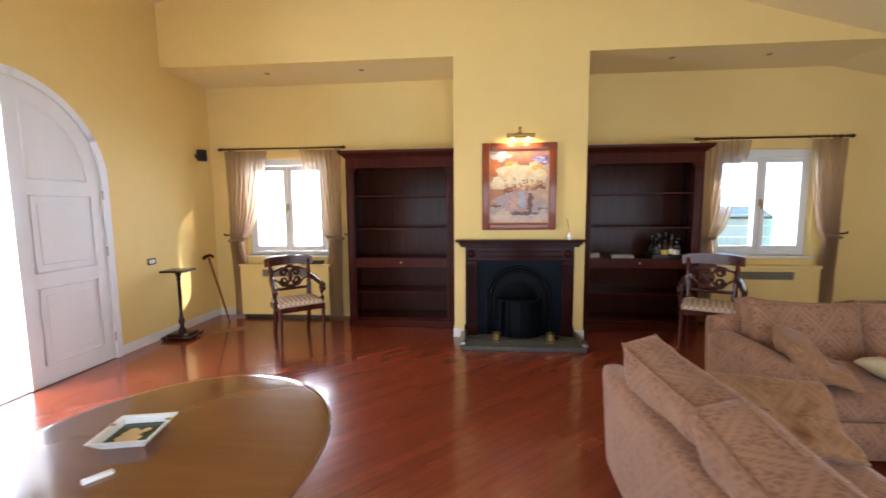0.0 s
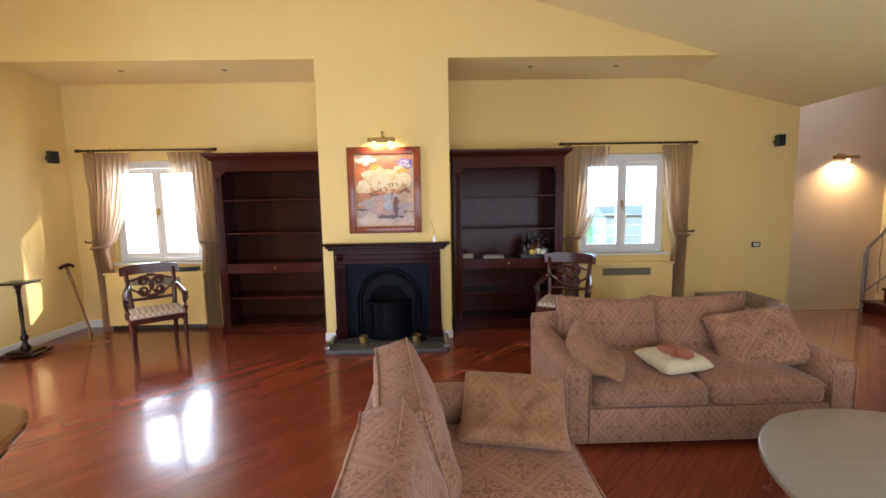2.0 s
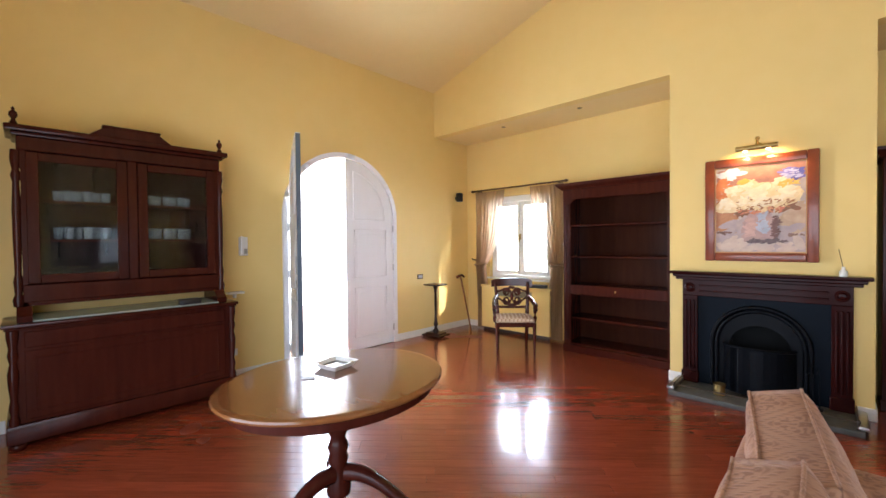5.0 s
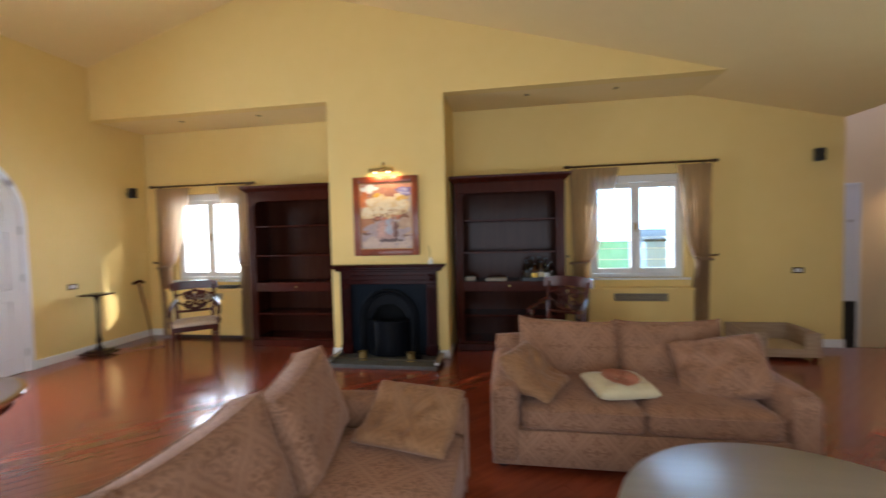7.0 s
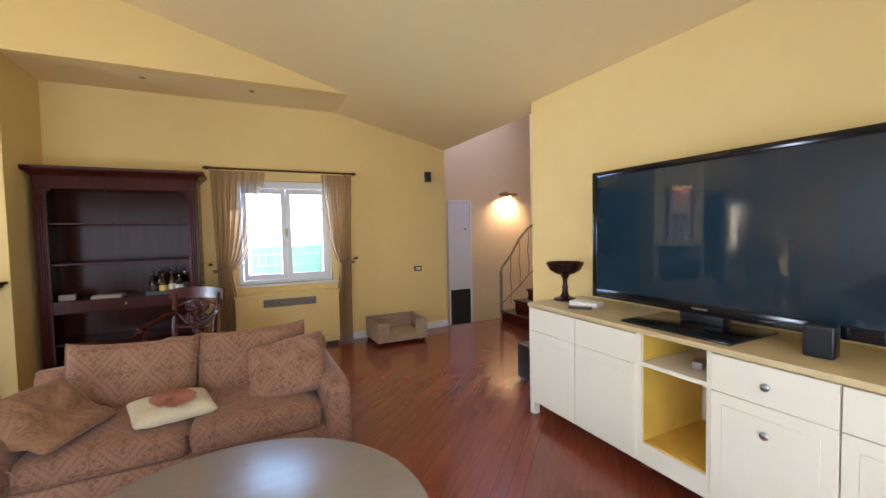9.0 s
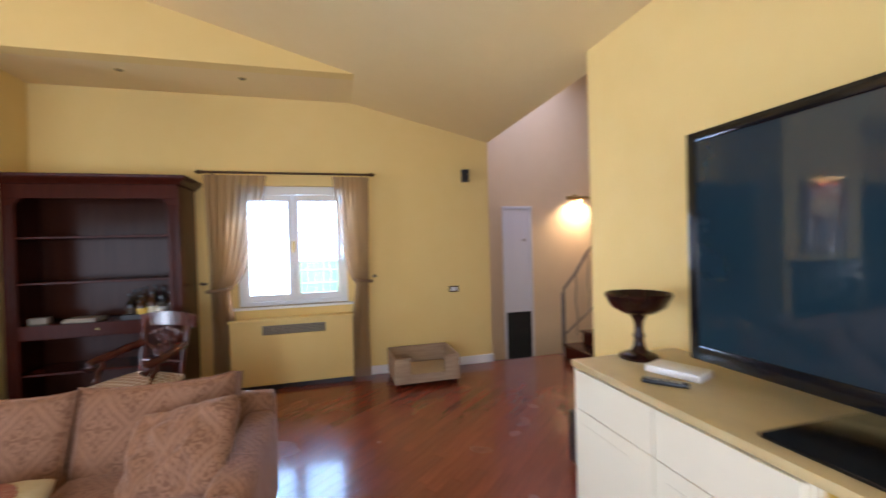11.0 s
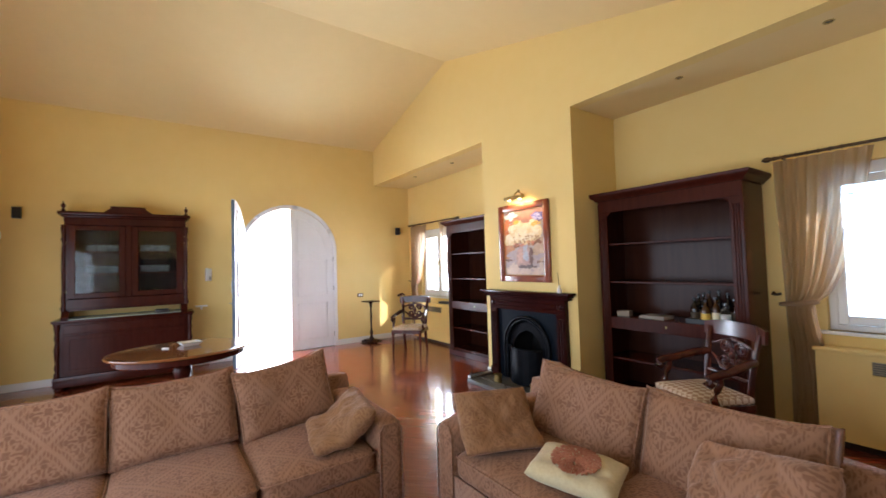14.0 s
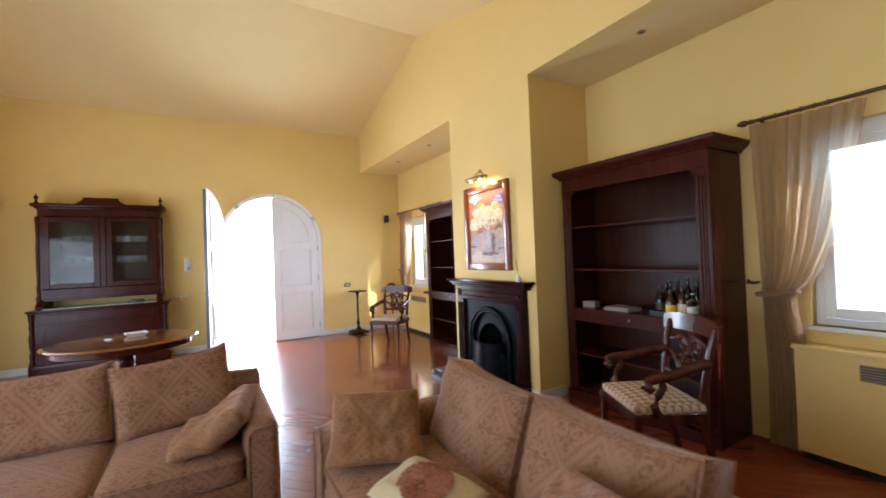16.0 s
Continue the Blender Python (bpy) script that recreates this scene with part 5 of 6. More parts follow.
def carver(m, label):
    """A Regency armchair: turned front legs, sabre back legs, scrolled arms, pierced splat; front along -y."""
    c = thing("armchair", m, label, "chair", "carved armchairs")
    for sx in (-1, 1):
        part("front_leg", lathe(bmesh.new(), [(0.001, 0), (0.012, 0), (0.016, 0.03), (0.013, 0.06), (0.020, 0.20), (0.024, 0.27), (0.018, 0.29), (0.027, 0.31), (0.018, 0.33), (0.026, 0.36), (0.026, 0.43), (0.001, 0.43)], sx * 0.245, -0.215, 18), CHAIRWOOD, c, "turned front leg", 50)
        part("back_leg", tube(bmesh.new(), [(sx * 0.205, 0.30, 0.0), (sx * 0.205, 0.255, 0.15), (sx * 0.205, 0.22, 0.32), (sx * 0.205, 0.215, 0.44)], 0.021, 8, 0.029), CHAIRWOOD, c, "sabre back leg", 60)
        part("back_post", tube(bmesh.new(), [(sx * 0.205, 0.215, 0.42), (sx * 0.215, 0.225, 0.60), (sx * 0.225, 0.255, 0.78), (sx * 0.235, 0.30, 0.92)], 0.028, 8, 0.022), CHAIRWOOD, c, "", 60)
        a = part("armrest", tube(bmesh.new(), [(sx * 0.222, 0.245, 0.72), (sx * 0.25, 0.12, 0.70), (sx * 0.27, -0.02, 0.665), (sx * 0.275, -0.12, 0.655), (sx * 0.275, -0.165, 0.64), (sx * 0.275, -0.178, 0.61), (sx * 0.275, -0.155, 0.592), (sx * 0.275, -0.135, 0.61)], 0.034, 10, 0.026), CHAIRWOOD, c, "scrolled armrest", 60)
        part("arm_support", tube(bmesh.new(), [(sx * 0.262, -0.10, 0.43), (sx * 0.27, -0.125, 0.49), (sx * 0.272, -0.10, 0.55), (sx * 0.274, -0.07, 0.60), (sx * 0.274, -0.075, 0.655)], 0.027, 10, 0.022), CHAIRWOOD, c, "curved arm support", 60)
        x0, x1 = sorted((sx * 0.265, sx * 0.235))
        part("side_rail", boxes((x0, x1, -0.20, 0.21, 0.375, 0.435), bevel=0.005), CHAIRWOOD, c)
    part("front_rail", boxes((-0.245, 0.245, -0.235, -0.205, 0.375, 0.435), bevel=0.006), CHAIRWOOD, c)
    part("back_rail", boxes((-0.2, 0.2, 0.20, 0.225, 0.375, 0.435), bevel=0.005), CHAIRWOOD, c)
    bm = rounded_block(0.51, 0.445, 0.06, 0.025, 0.022, 9, 3, 0.002, pose(0, -0.008, 0.425))
    part("seat", bm, CHECK, c, "checked fabric seat", 180)
    bm = bmesh.new()
    cols = []
    for i in range(13):
        x = -0.29 + 0.58 * i / 12
        k = 1 - (x / 0.29) ** 2
        y = 0.285 + 0.035 * k
        z1 = 0.97 + 0.012 * k - 0.02 * (1 - k) ** 3
        z0 = 0.855 + 0.012 * k
        cols.append([bm.verts.new(p) for p in ((x, y - 0.013, z0), (x, y + 0.013, z0), (x, y + 0.025, z1), (x, y - 0.005, z1))])
    for a, b in zip(cols, cols[1:]):
        for i in range(4):
            bm.faces.new((a[i], a[(i + 1) % 4], b[(i + 1) % 4], b[i]))
    bm.faces.new(cols[0][::-1]), bm.faces.new(cols[-1])
    bmesh.ops.bevel(bm, geom=[e for e in bm.edges if len(e.link_faces) == 2 and e.calc_face_angle(0) > 0.8], offset=0.004, segments=2, affect="EDGES")
    part("top_rail", bm, CHAIRWOOD, c, "broad curved top rail", 50)
    part("lower_rail", tube(bmesh.new(), [(-0.21, 0.225, 0.575), (0, 0.24, 0.57), (0.21, 0.225, 0.575)], 0.018, 8), CHAIRWOOD, c, "", 60)

    def scroll(sx, z, flip):
        pts = []
        for i in range(30):
            t = i / 29
            a = t * 3.3 * math.pi
            r = 0.055 * (1 - t * 0.78)
            pts.append((sx * (0.075 + r * math.cos(a + math.pi)), 0.255 + (z - 0.6) * 0.16, z + flip * r * math.sin(a)))
        return tube(bmesh.new(), pts, 0.016, 8, 0.011)
    sp = part("splat", boxes((-0.055, 0.055, 0.247, 0.262, 0.58, 0.62), (-0.04, 0.04, 0.282, 0.297, 0.825, 0.865), (-0.022, 0.022, 0.262, 0.278, 0.66, 0.78), bevel=0.006), CHAIRWOOD, c, "pierced scrolled splat")
    for sx in (-1, 1):
        for z, fl in ((0.775, 1), (0.665, -1)):
            part("scroll", scroll(sx, z, fl), CHAIRWOOD, sp, "", 60)
        part("tendril", tube(bmesh.new(), [(sx * 0.02, 0.25, 0.60), (sx * 0.10, 0.252, 0.61), (sx * 0.14, 0.26, 0.66), (sx * 0.20, 0.262, 0.70)], 0.013, 8), CHAIRWOOD, sp, "", 60)
        part("tendril", tube(bmesh.new(), [(sx * 0.02, 0.285, 0.84), (sx * 0.10, 0.285, 0.83), (sx * 0.16, 0.285, 0.80), (sx * 0.205, 0.275, 0.79)], 0.013, 8), CHAIRWOOD, sp, "", 60)
    part("boss", ball(bmesh.new(), 0, 0.268, 0.72, 0.03), CHAIRWOOD, sp)
    return c


ch = carver(pose(-2.33, 5.06, 0, 0, 0, 40), "carved dark wooden armchair with a checked seat by the sunny window")
ch.matrix_world = ch.matrix_world @ Matrix.Scale(1.05, 4)
ch2 = copy_thing(ch, pose(2.61, 4.99, 0, 0, 0, -29) @ Matrix.Scale(1.03, 4))
tagged(ch2, "carved dark wooden armchair with a checked seat before the bottle bookcase")

# ---- pedestal stand and walking stick ----
p = thing("pedestal_stand", pose(-3.84, 4.97, 0, 0, 0, 8), "slim dark turned wooden pedestal stand against the wall", "stand")
part("base", boxes((-0.19, 0.19, -0.15, 0.15, 0.02, 0.045), (-0.14, 0.14, -0.11, 0.11, 0.045, 0.07), bevel=0.008, seg=2), MAHOGDARK, p)
for sx in (-1, 1):
    for sy in (-1, 1):
        part("foot", ball(bmesh.new(), sx * 0.16, sy * 0.12, 0.013, 0.018, 0.75), MAHOGDARK, p)
part("column", lathe(bmesh.new(), [(0.001, 0.07), (0.045, 0.07), (0.05, 0.10), (0.03, 0.13), (0.022, 0.16), (0.036, 0.20), (0.038, 0.23), (0.02, 0.26), (0.026, 0.28), (0.017, 0.31), (0.022, 0.55), (0.018, 0.74), (0.03, 0.76), (0.02, 0.78), (0.034, 0.82), (0.05, 0.86), (0.001, 0.86)], seg=22), MAHOGDARK, p, "turned column", 50)
part("top", boxes((-0.15, 0.15, -0.14, 0.14, 0.86, 0.885), bevel=0.008, seg=2), MAHOGDARK, p, "small moulded top")

s = thing("walking_stick", pose(-3.72, 5.80, 0), "wooden walking stick leaning into the room corner", "stick")
part("shaft", tube(bmesh.new(), [(0.06, -0.12, 0.0), (-0.11, -0.05, 0.44), (-0.30, 0.02, 0.93)], 0.013, 10, 0.019), TABLEWOOD, s)
part("handle", tube(bmesh.new(), [(-0.325, -0.06, 0.925), (-0.31, -0.01, 0.955), (-0.295, 0.05, 0.965), (-0.28, 0.10, 0.93)], 0.026, 10, 0.020), HUTCHWOOD, s, "curved grip")
part("ferrule", tube(bmesh.new(), [(0.06, -0.12, 0.0), (0.05, -0.11, 0.03)], 0.014, 10), BLACK, s)

# ---- glazed hutch ----
hu = thing("hutch", pose(XW + 0.002, 0.875, 0, 0, 0, 90), "old reddish-brown glazed hutch with carved columns and a crested cornice", "hutch")
bw, bd = 1.66, 0.54
part("plinth", boxes((-bw / 2, bw / 2, -bd, 0, 0.055, 0.20), bevel=0.01, seg=2), HUTCHWOOD, hu)
for sx in (-1, 1):
    for y in (-bd + 0.06, -0.06):
        part("foot", lathe(bmesh.new(), [(0.001, 0), (0.04, 0), (0.055, 0.02), (0.05, 0.04), (0.035, 0.056), (0.001, 0.056)], sx * (bw / 2 - 0.06), y, 18), HUTCHWOOD, hu, "bun foot", 60)
part("body", boxes((-bw / 2 + 0.03, bw / 2 - 0.03, -bd + 0.03, 0, 0.20, 0.94), bevel=0.004), HUTCHWOOD, hu)
part("worktop", boxes((-bw / 2 - 0.015, bw / 2 + 0.015, -bd - 0.015, 0, 0.955, 0.985), bevel=0.008, seg=2), HUTCHWOOD, hu)
part("deck", boxes((-bw / 2 + 0.16, bw / 2 - 0.16, -bd + 0.03, -0.02, 0.985, 1.0), bevel=0.003), DECKGREEN, hu, "grey-green marble slab")
part("moulding", boxes((-bw / 2, bw / 2, -bd, 0, 0.935, 0.955), bevel=0.006), HUTCHWOOD, hu)
part("frieze_drawer", boxes((-bw / 2 + 0.11, bw / 2 - 0.11, -bd + 0.014, -bd + 0.03, 0.79, 0.915), bevel=0.005), HUTCHWOOD, hu, "long plain frieze drawer")
ff = part("front_panel", boxes((-bw / 2 + 0.11, bw / 2 - 0.11, -bd + 0.016, -bd + 0.03, 0.23, 0.765), bevel=0.004), HUTCHWOOD, hu, "plain polished cupboard front")
part("bead", boxes((-bw / 2 + 0.17, bw / 2 - 0.17, -bd + 0.010, -bd + 0.016, 0.70, 0.712), (-bw / 2 + 0.17, bw / 2 - 0.17, -bd + 0.010, -bd + 0.016, 0.285, 0.297), (-bw / 2 + 0.17, -bw / 2 + 0.182, -bd + 0.010, -bd + 0.016, 0.297, 0.70), (bw / 2 - 0.182, bw / 2 - 0.17, -bd + 0.010, -bd + 0.016, 0.297, 0.70), bevel=0.002), HUTCHWOOD, ff)
for sx in (-1, 1):
    prof = [(0.001, 0.2), (0.03, 0.2), (0.035, 0.24), (0.022, 0.28), (0.03, 0.34), (0.02, 0.4), (0.03, 0.5), (0.034, 0.6), (0.02, 0.68), (0.032, 0.74), (0.024, 0.8), (0.036, 0.88), (0.036, 0.935), (0.001, 0.935)]
    part("lower_column", lathe(bmesh.new(), prof, sx * (bw / 2 - 0.045), -bd + 0.02, 16), HUTCHWOOD, hu, "turned corner column", 50)
uw, ud, z0, z1 = 1.44, 0.36, 1.10, 2.42
for sx in (-1, 1):
    a, b = sorted((sx * uw / 2, sx * (uw / 2 - 0.03)))
    part("upper_side", boxes((a, b, -ud, 0, z0, z1)), HUTCHWOOD, hu)
    # scrolled bracket between the two halves
    pr = [(-0.02, 0.985), (-ud - 0.10, 0.985), (-ud - 0.11, 1.03), (-ud - 0.06, 1.06), (-ud - 0.02, 1.10), (-0.02, 1.10)]
    a, b = sorted((sx * (uw / 2 + 0.04), sx * (uw / 2 - 0.05)))
    part("bracket", prism(bmesh.new(), pr, "x", a, b), HUTCHWOOD, hu, "scrolled bracket")
    prof = [(0.001, 1.10), (0.03, 1.10), (0.036, 1.15), (0.022, 1.2), (0.03, 1.3), (0.02, 1.36), (0.026, 1.6), (0.028, 1.9), (0.02, 2.1), (0.032, 2.15), (0.022, 2.2), (0.034, 2.28), (0.03, 2.36), (0.001, 2.36)]
    part("upper_column", lathe(bmesh.new(), prof, sx * (uw / 2 + 0.025), -ud + 0.02, 16), HUTCHWOOD, hu, "turned corner column", 50)
    part("finial", lathe(bmesh.new(), [(0.001, 2.55), (0.035, 2.55), (0.02, 2.58), (0.012, 2.60), (0.028, 2.63), (0.024, 2.655), (0.008, 2.67), (0.012, 2.685), (0.001, 2.70)], sx * (uw / 2 + 0.03), -ud + 0.01, 16), HUTCHWOOD, hu, "turned finial", 60)
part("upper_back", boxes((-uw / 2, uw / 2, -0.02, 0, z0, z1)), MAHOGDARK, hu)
part("upper_floor", boxes((-uw / 2, uw / 2, -ud, 0, z0, z0 + 0.03)), HUTCHWOOD, hu)
part("upper_rail", boxes((-uw / 2, uw / 2, -ud - 0.01, -ud + 0.02, z0 + 0.03, z0 + 0.17), bevel=0.006), HUTCHWOOD, hu)
part("frieze", boxes((-uw / 2 - 0.02, uw / 2 + 0.02, -ud - 0.015, 0, 2.36, 2.47), bevel=0.006), HUTCHWOOD, hu)
part("cornice", boxes((-uw / 2 - 0.05, uw / 2 + 0.05, -ud - 0.045, 0, 2.47, 2.50), (-uw / 2 - 0.085, uw / 2 + 0.085, -ud - 0.08, 0, 2.50, 2.55), bevel=0.012, seg=2), HUTCHWOOD, hu, "moulded cornice")
part("crest", prism(bmesh.new(), [(-0.30, 2.55), (0.30, 2.55), (0.20, 2.625), (-0.20, 2.625)], "y", -ud - 0.07, -ud - 0.02), HUTCHWOOD, hu, "raised centre crest")
part("crest_cap", boxes((-0.215, 0.215, -ud - 0.085, -ud - 0.01, 2.625, 2.645), bevel=0.005), HUTCHWOOD, hu)
part("centre_stile", boxes((-0.035, 0.035, -ud - 0.008, -ud + 0.02, z0 + 0.17, 2.36), bevel=0.005), HUTCHWOOD, hu)
for z in (1.62, 1.95):
    part("shelf", boxes((-uw / 2 + 0.03, uw / 2 - 0.03, -ud + 0.05, -0.02, z, z + 0.02)), HUTCHWOOD, hu)
for sx in (-1, 1):
    a, b = sorted((sx * 0.04, sx * (uw / 2 - 0.03)))
    d_ = part("glass_door", boxes((a, a + 0.075, -ud - 0.012, -ud + 0.012, 1.28, 2.35), (b - 0.075, b, -ud - 0.012, -ud + 0.012, 1.28, 2.35), (a + 0.075, b - 0.075, -ud - 0.012, -ud + 0.012, 1.28, 1.35), (a + 0.075, b - 0.075, -ud - 0.012, -ud + 0.012, 2.28, 2.35), bevel=0.004), HUTCHWOOD, hu)
    g = part("pane", boxes((a + 0.075, b - 0.075, -ud - 0.002, -ud + 0.001, 1.35, 2.28)), CABGLASS, d_)
    g.visible_shadow = False
    for i in range(3):
        for z, hh in ((1.97, 0.10), (1.64, 0.11), (1.13 + 0.17, 0.09)):
            gx = sx * (0.17 + 0.13 * i)
            gl = tagged(new("drinking_glass", finish("drinking_glass", lathe(bmesh.new(), [(0.022, 0.0), (0.03, 0.0), (0.036, hh), (0.033, hh), (0.026, 0.01), (0.001, 0.01)], seg=14), GLASSWARE, 40)), "clear drinking glass on a hutch shelf", "glass", "glasses in the hutch")
            gl.matrix_world = hu.matrix_world @ pose(gx, -0.17 - 0.03 * (i % 2), z if z > 1.4 else z0 + 0.03)
            g2 = copy_thing(gl, hu.matrix_world @ pose(gx + 0.065 * sx, -0.11, z if z > 1.4 else z0 + 0.03))
bx = tagged(new("black_box", finish("black_box", boxes((-0.09, 0.09, -0.06, 0.06, 0, 0.05), bevel=0.006, seg=2), BLACK, 40)), "small black box on the hutch marble deck", "box")
bx.matrix_world = hu.matrix_world @ pose(0.42, -0.46, 1.0)

# ---- media console and television ----
co = thing("media_console", pose(XE - 0.005, 1.46, 0, 0, 0, -90), "long cream lacquered media console with open niches", "console")
# local: x along the wall (south is +x), front along -y
cw_, cd, chh = 2.66, 0.66, 0.995
part("top", boxes((-cw_ / 2 - 0.01, cw_ / 2 + 0.01, -cd - 0.012, 0, chh - 0.035, chh), bevel=0.005, seg=2), mat("tan_console_top", (0.60, 0.46, 0.22), 0.35, scale=5, blotch=0.05), co, "tan lacquered top")
part("bottom", boxes((-cw_ / 2, cw_ / 2, -cd, 0, 0.12, 0.15)), CONSOLE, co)
part("back", boxes((-cw_ / 2, cw_ / 2, -0.02, 0, 0.15, chh - 0.035)), CONSOLE, co)
for x in (-cw_ / 2, -0.235, 0.205, cw_ / 2 - 0.03):
    part("upright", boxes((x, x + 0.03, -cd, -0.02, 0.15, chh - 0.035)), CONSOLE, co)
for x in (-cw_ / 2, cw_ / 2 - 0.06):
    for y in (-cd, -0.06):
        part("leg", boxes((x, x + 0.06, y, y + 0.06, 0, 0.12), bevel=0.004), CONSOLE, co)
part("niche_base", boxes((-0.205, 0.205, -cd, -0.02, 0.15, 0.25)), CONSOLE, co)
part("niche_shelf", boxes((-0.205, 0.205, -cd, -0.02, 0.755, 0.78)), CONSOLE, co)
for bx in ((-0.2045, -0.2, -cd + 0.02, -0.02, 0.252, 0.755), (0.2, 0.2045, -cd + 0.02, -0.02, 0.252, 0.755), (-0.2, 0.2, -cd + 0.02, -0.02, 0.25, 0.256), (-0.2045, -0.2, -cd + 0.02, -0.02, 0.782, 0.958), (0.2, 0.2045, -cd + 0.02, -0.02, 0.782, 0.958)):
    part("niche_lining", boxes(bx), OCHRE, co, "ochre niche lining")
for lo, hi in ((-cw_ / 2 + 0.03, -0.77), (-0.765, -0.235), (0.235, 0.765), (0.77, cw_ / 2 - 0.03)):
    dr = part("drawer", boxes((lo + 0.0015, hi - 0.0015, -cd - 0.018, -cd + 0.01, 0.759, 0.955), bevel=0.002), CONSOLE, co)
    do = part("door", boxes((lo + 0.0015, hi - 0.0015, -cd - 0.018, -cd + 0.01, 0.15, 0.7555), bevel=0.002), CONSOLE, co)
    part("door_panel", boxes((lo + 0.06, hi - 0.06, -cd - 0.022, -cd - 0.018, 0.20, 0.695), bevel=0.002), CONSOLE, do)
    xm = (lo + hi) / 2
    if xm > 0:
        for pp, z in ((dr, 0.86), (do, 0.62)):
            part("knob", lathe(bmesh.new(), [(0.001, 0.0), (0.008, 0.0), (0.007, 0.012), (0.019, 0.02), (0.02, 0.028), (0.012, 0.033), (0.001, 0.034)], seg=18, m=pose(xm, -cd - 0.018, z, 90)), STEEL, pp, "brushed steel knob")
pk = tagged(new("small_box", finish("small_box", boxes((-0.05, 0.05, -0.03, 0.03, 0, 0.045), bevel=0.004), STEEL, 40)), "small silver gadget in the console niche", "gadget")
pk.matrix_world = pose(5.72, 1.42, 0.78, 0, 0, 20)

tv = thing("television", pose(5.905, 1.515, chh, 0, 0, -90), "large black flat-screen television switched off on its stand", "television")
part("stand_base", boxes((-0.35, 0.35, -0.34, 0.16, 0, 0.016), bevel=0.006, seg=2), GLOSSBLACK, tv, "glossy black stand plate")
part("stand_neck", boxes((-0.14, 0.14, -0.02, 0.06, 0.016, 0.12), bevel=0.01, seg=2), BLACK, tv)
tw, tz0, tz1 = 1.78, 0.075, 1.10
part("bezel", boxes((-tw / 2, -tw / 2 + 0.045, -0.03, 0.05, tz0, tz1), (tw / 2 - 0.045, tw / 2, -0.03, 0.05, tz0, tz1), (-tw / 2 + 0.045, tw / 2 - 0.045, -0.03, 0.05, tz1 - 0.045, tz1), (-tw / 2 + 0.045, tw / 2 - 0.045, -0.03, 0.05, tz0, tz0 + 0.07), bevel=0.006, seg=2), GLOSSBLACK, tv, "glossy black bezel")
part("screen", boxes((-tw / 2 + 0.045, tw / 2 - 0.045, -0.022, 0.05, tz0 + 0.07, tz1 - 0.045)), SCREEN, tv, "dark reflective screen")
part("maker_plate", boxes((-0.05, 0.05, -0.032, -0.03, tz0 + 0.03, tz0 + 0.042)), STEEL, tv, "small silver plate")
part("housing", boxes((-tw / 2 + 0.15, tw / 2 - 0.15, 0.05, 0.10, tz0 + 0.1, tz1 - 0.12), bevel=0.02, seg=2), BLACK, tv)

bo = thing("footed_bowl", pose(5.85, 2.70, chh), "dark carved wooden footed bowl on the console", "bowl")
part("bowl", lathe(bmesh.new(), [(0.001, 0.225), (0.03, 0.225), (0.08, 0.24), (0.135, 0.275), (0.158, 0.32), (0.165, 0.335), (0.16, 0.345), (0.15, 0.335), (0.12, 0.285), (0.06, 0.255), (0.001, 0.25)], seg=40), MAHOGDARK, bo, "ribbed bowl", 40)
part("stem", lathe(bmesh.new(), [(0.001, 0.03), (0.045, 0.035), (0.03, 0.06), (0.022, 0.10), (0.03, 0.12), (0.02, 0.14), (0.022, 0.19), (0.04, 0.225), (0.001, 0.226)], seg=22), MAHOGDARK, bo, "", 50)
part("foot", lathe(bmesh.new(), [(0.001, 0), (0.10, 0), (0.10, 0.012), (0.085, 0.022), (0.05, 0.034), (0.001, 0.036)], seg=32), MAHOGDARK, bo, "", 50)
bx = tagged(new("white_box", finish("white_box", boxes((-0.12, 0.12, -0.07, 0.07, 0, 0.035), bevel=0.006, seg=2), WHITE, 40)), "flat white electronic box on the console", "box")
bx.matrix_world = pose(5.82, 2.42, chh, 0, 0, -70)
rc = thing("remote_control", pose(5.66, 2.33, chh, 0, 0, -50), "black remote control lying on the console", "remote control")
part("body", boxes((-0.09, 0.09, -0.022, 0.022, 0, 0.018), bevel=0.006, seg=2), BLACK, rc)
for i in range(10):
    part("button", boxes((-0.07 + 0.03 * (i % 5), -0.055 + 0.03 * (i % 5), -0.014 + 0.016 * (i // 5), -0.004 + 0.016 * (i // 5), 0.018, 0.0205)), STEEL, rc)
sp = thing("desk_speaker", pose(5.76, 0.86, chh, 0, 0, -82), "small black satellite speaker on the console", "speaker")
part("cabinet", boxes((-0.06, 0.06, -0.05, 0.05, 0, 0.16), bevel=0.012, seg=3), BLACK, sp)
part("cloth_front", boxes((-0.05, 0.05, -0.056, -0.05, 0.015, 0.145), bevel=0.004), mat("speaker_cloth", (0.02, 0.02, 0.022), 0.95, scale=200, bump=0.3), sp)

sw = thing("subwoofer", pose(6.05, 3.40, 0, 0, 0, -90), "black subwoofer on the floor beside the console", "speaker")
part("cabinet", boxes((-0.10, 0.10, -0.14, 0.14, 0.03, 0.40), bevel=0.012, seg=2), BLACK, sw)
for x in (-0.07, 0.07):
    part("foot", boxes((x - 0.015, x + 0.015, -0.10, -0.07, 0, 0.03)), STEEL, sw)

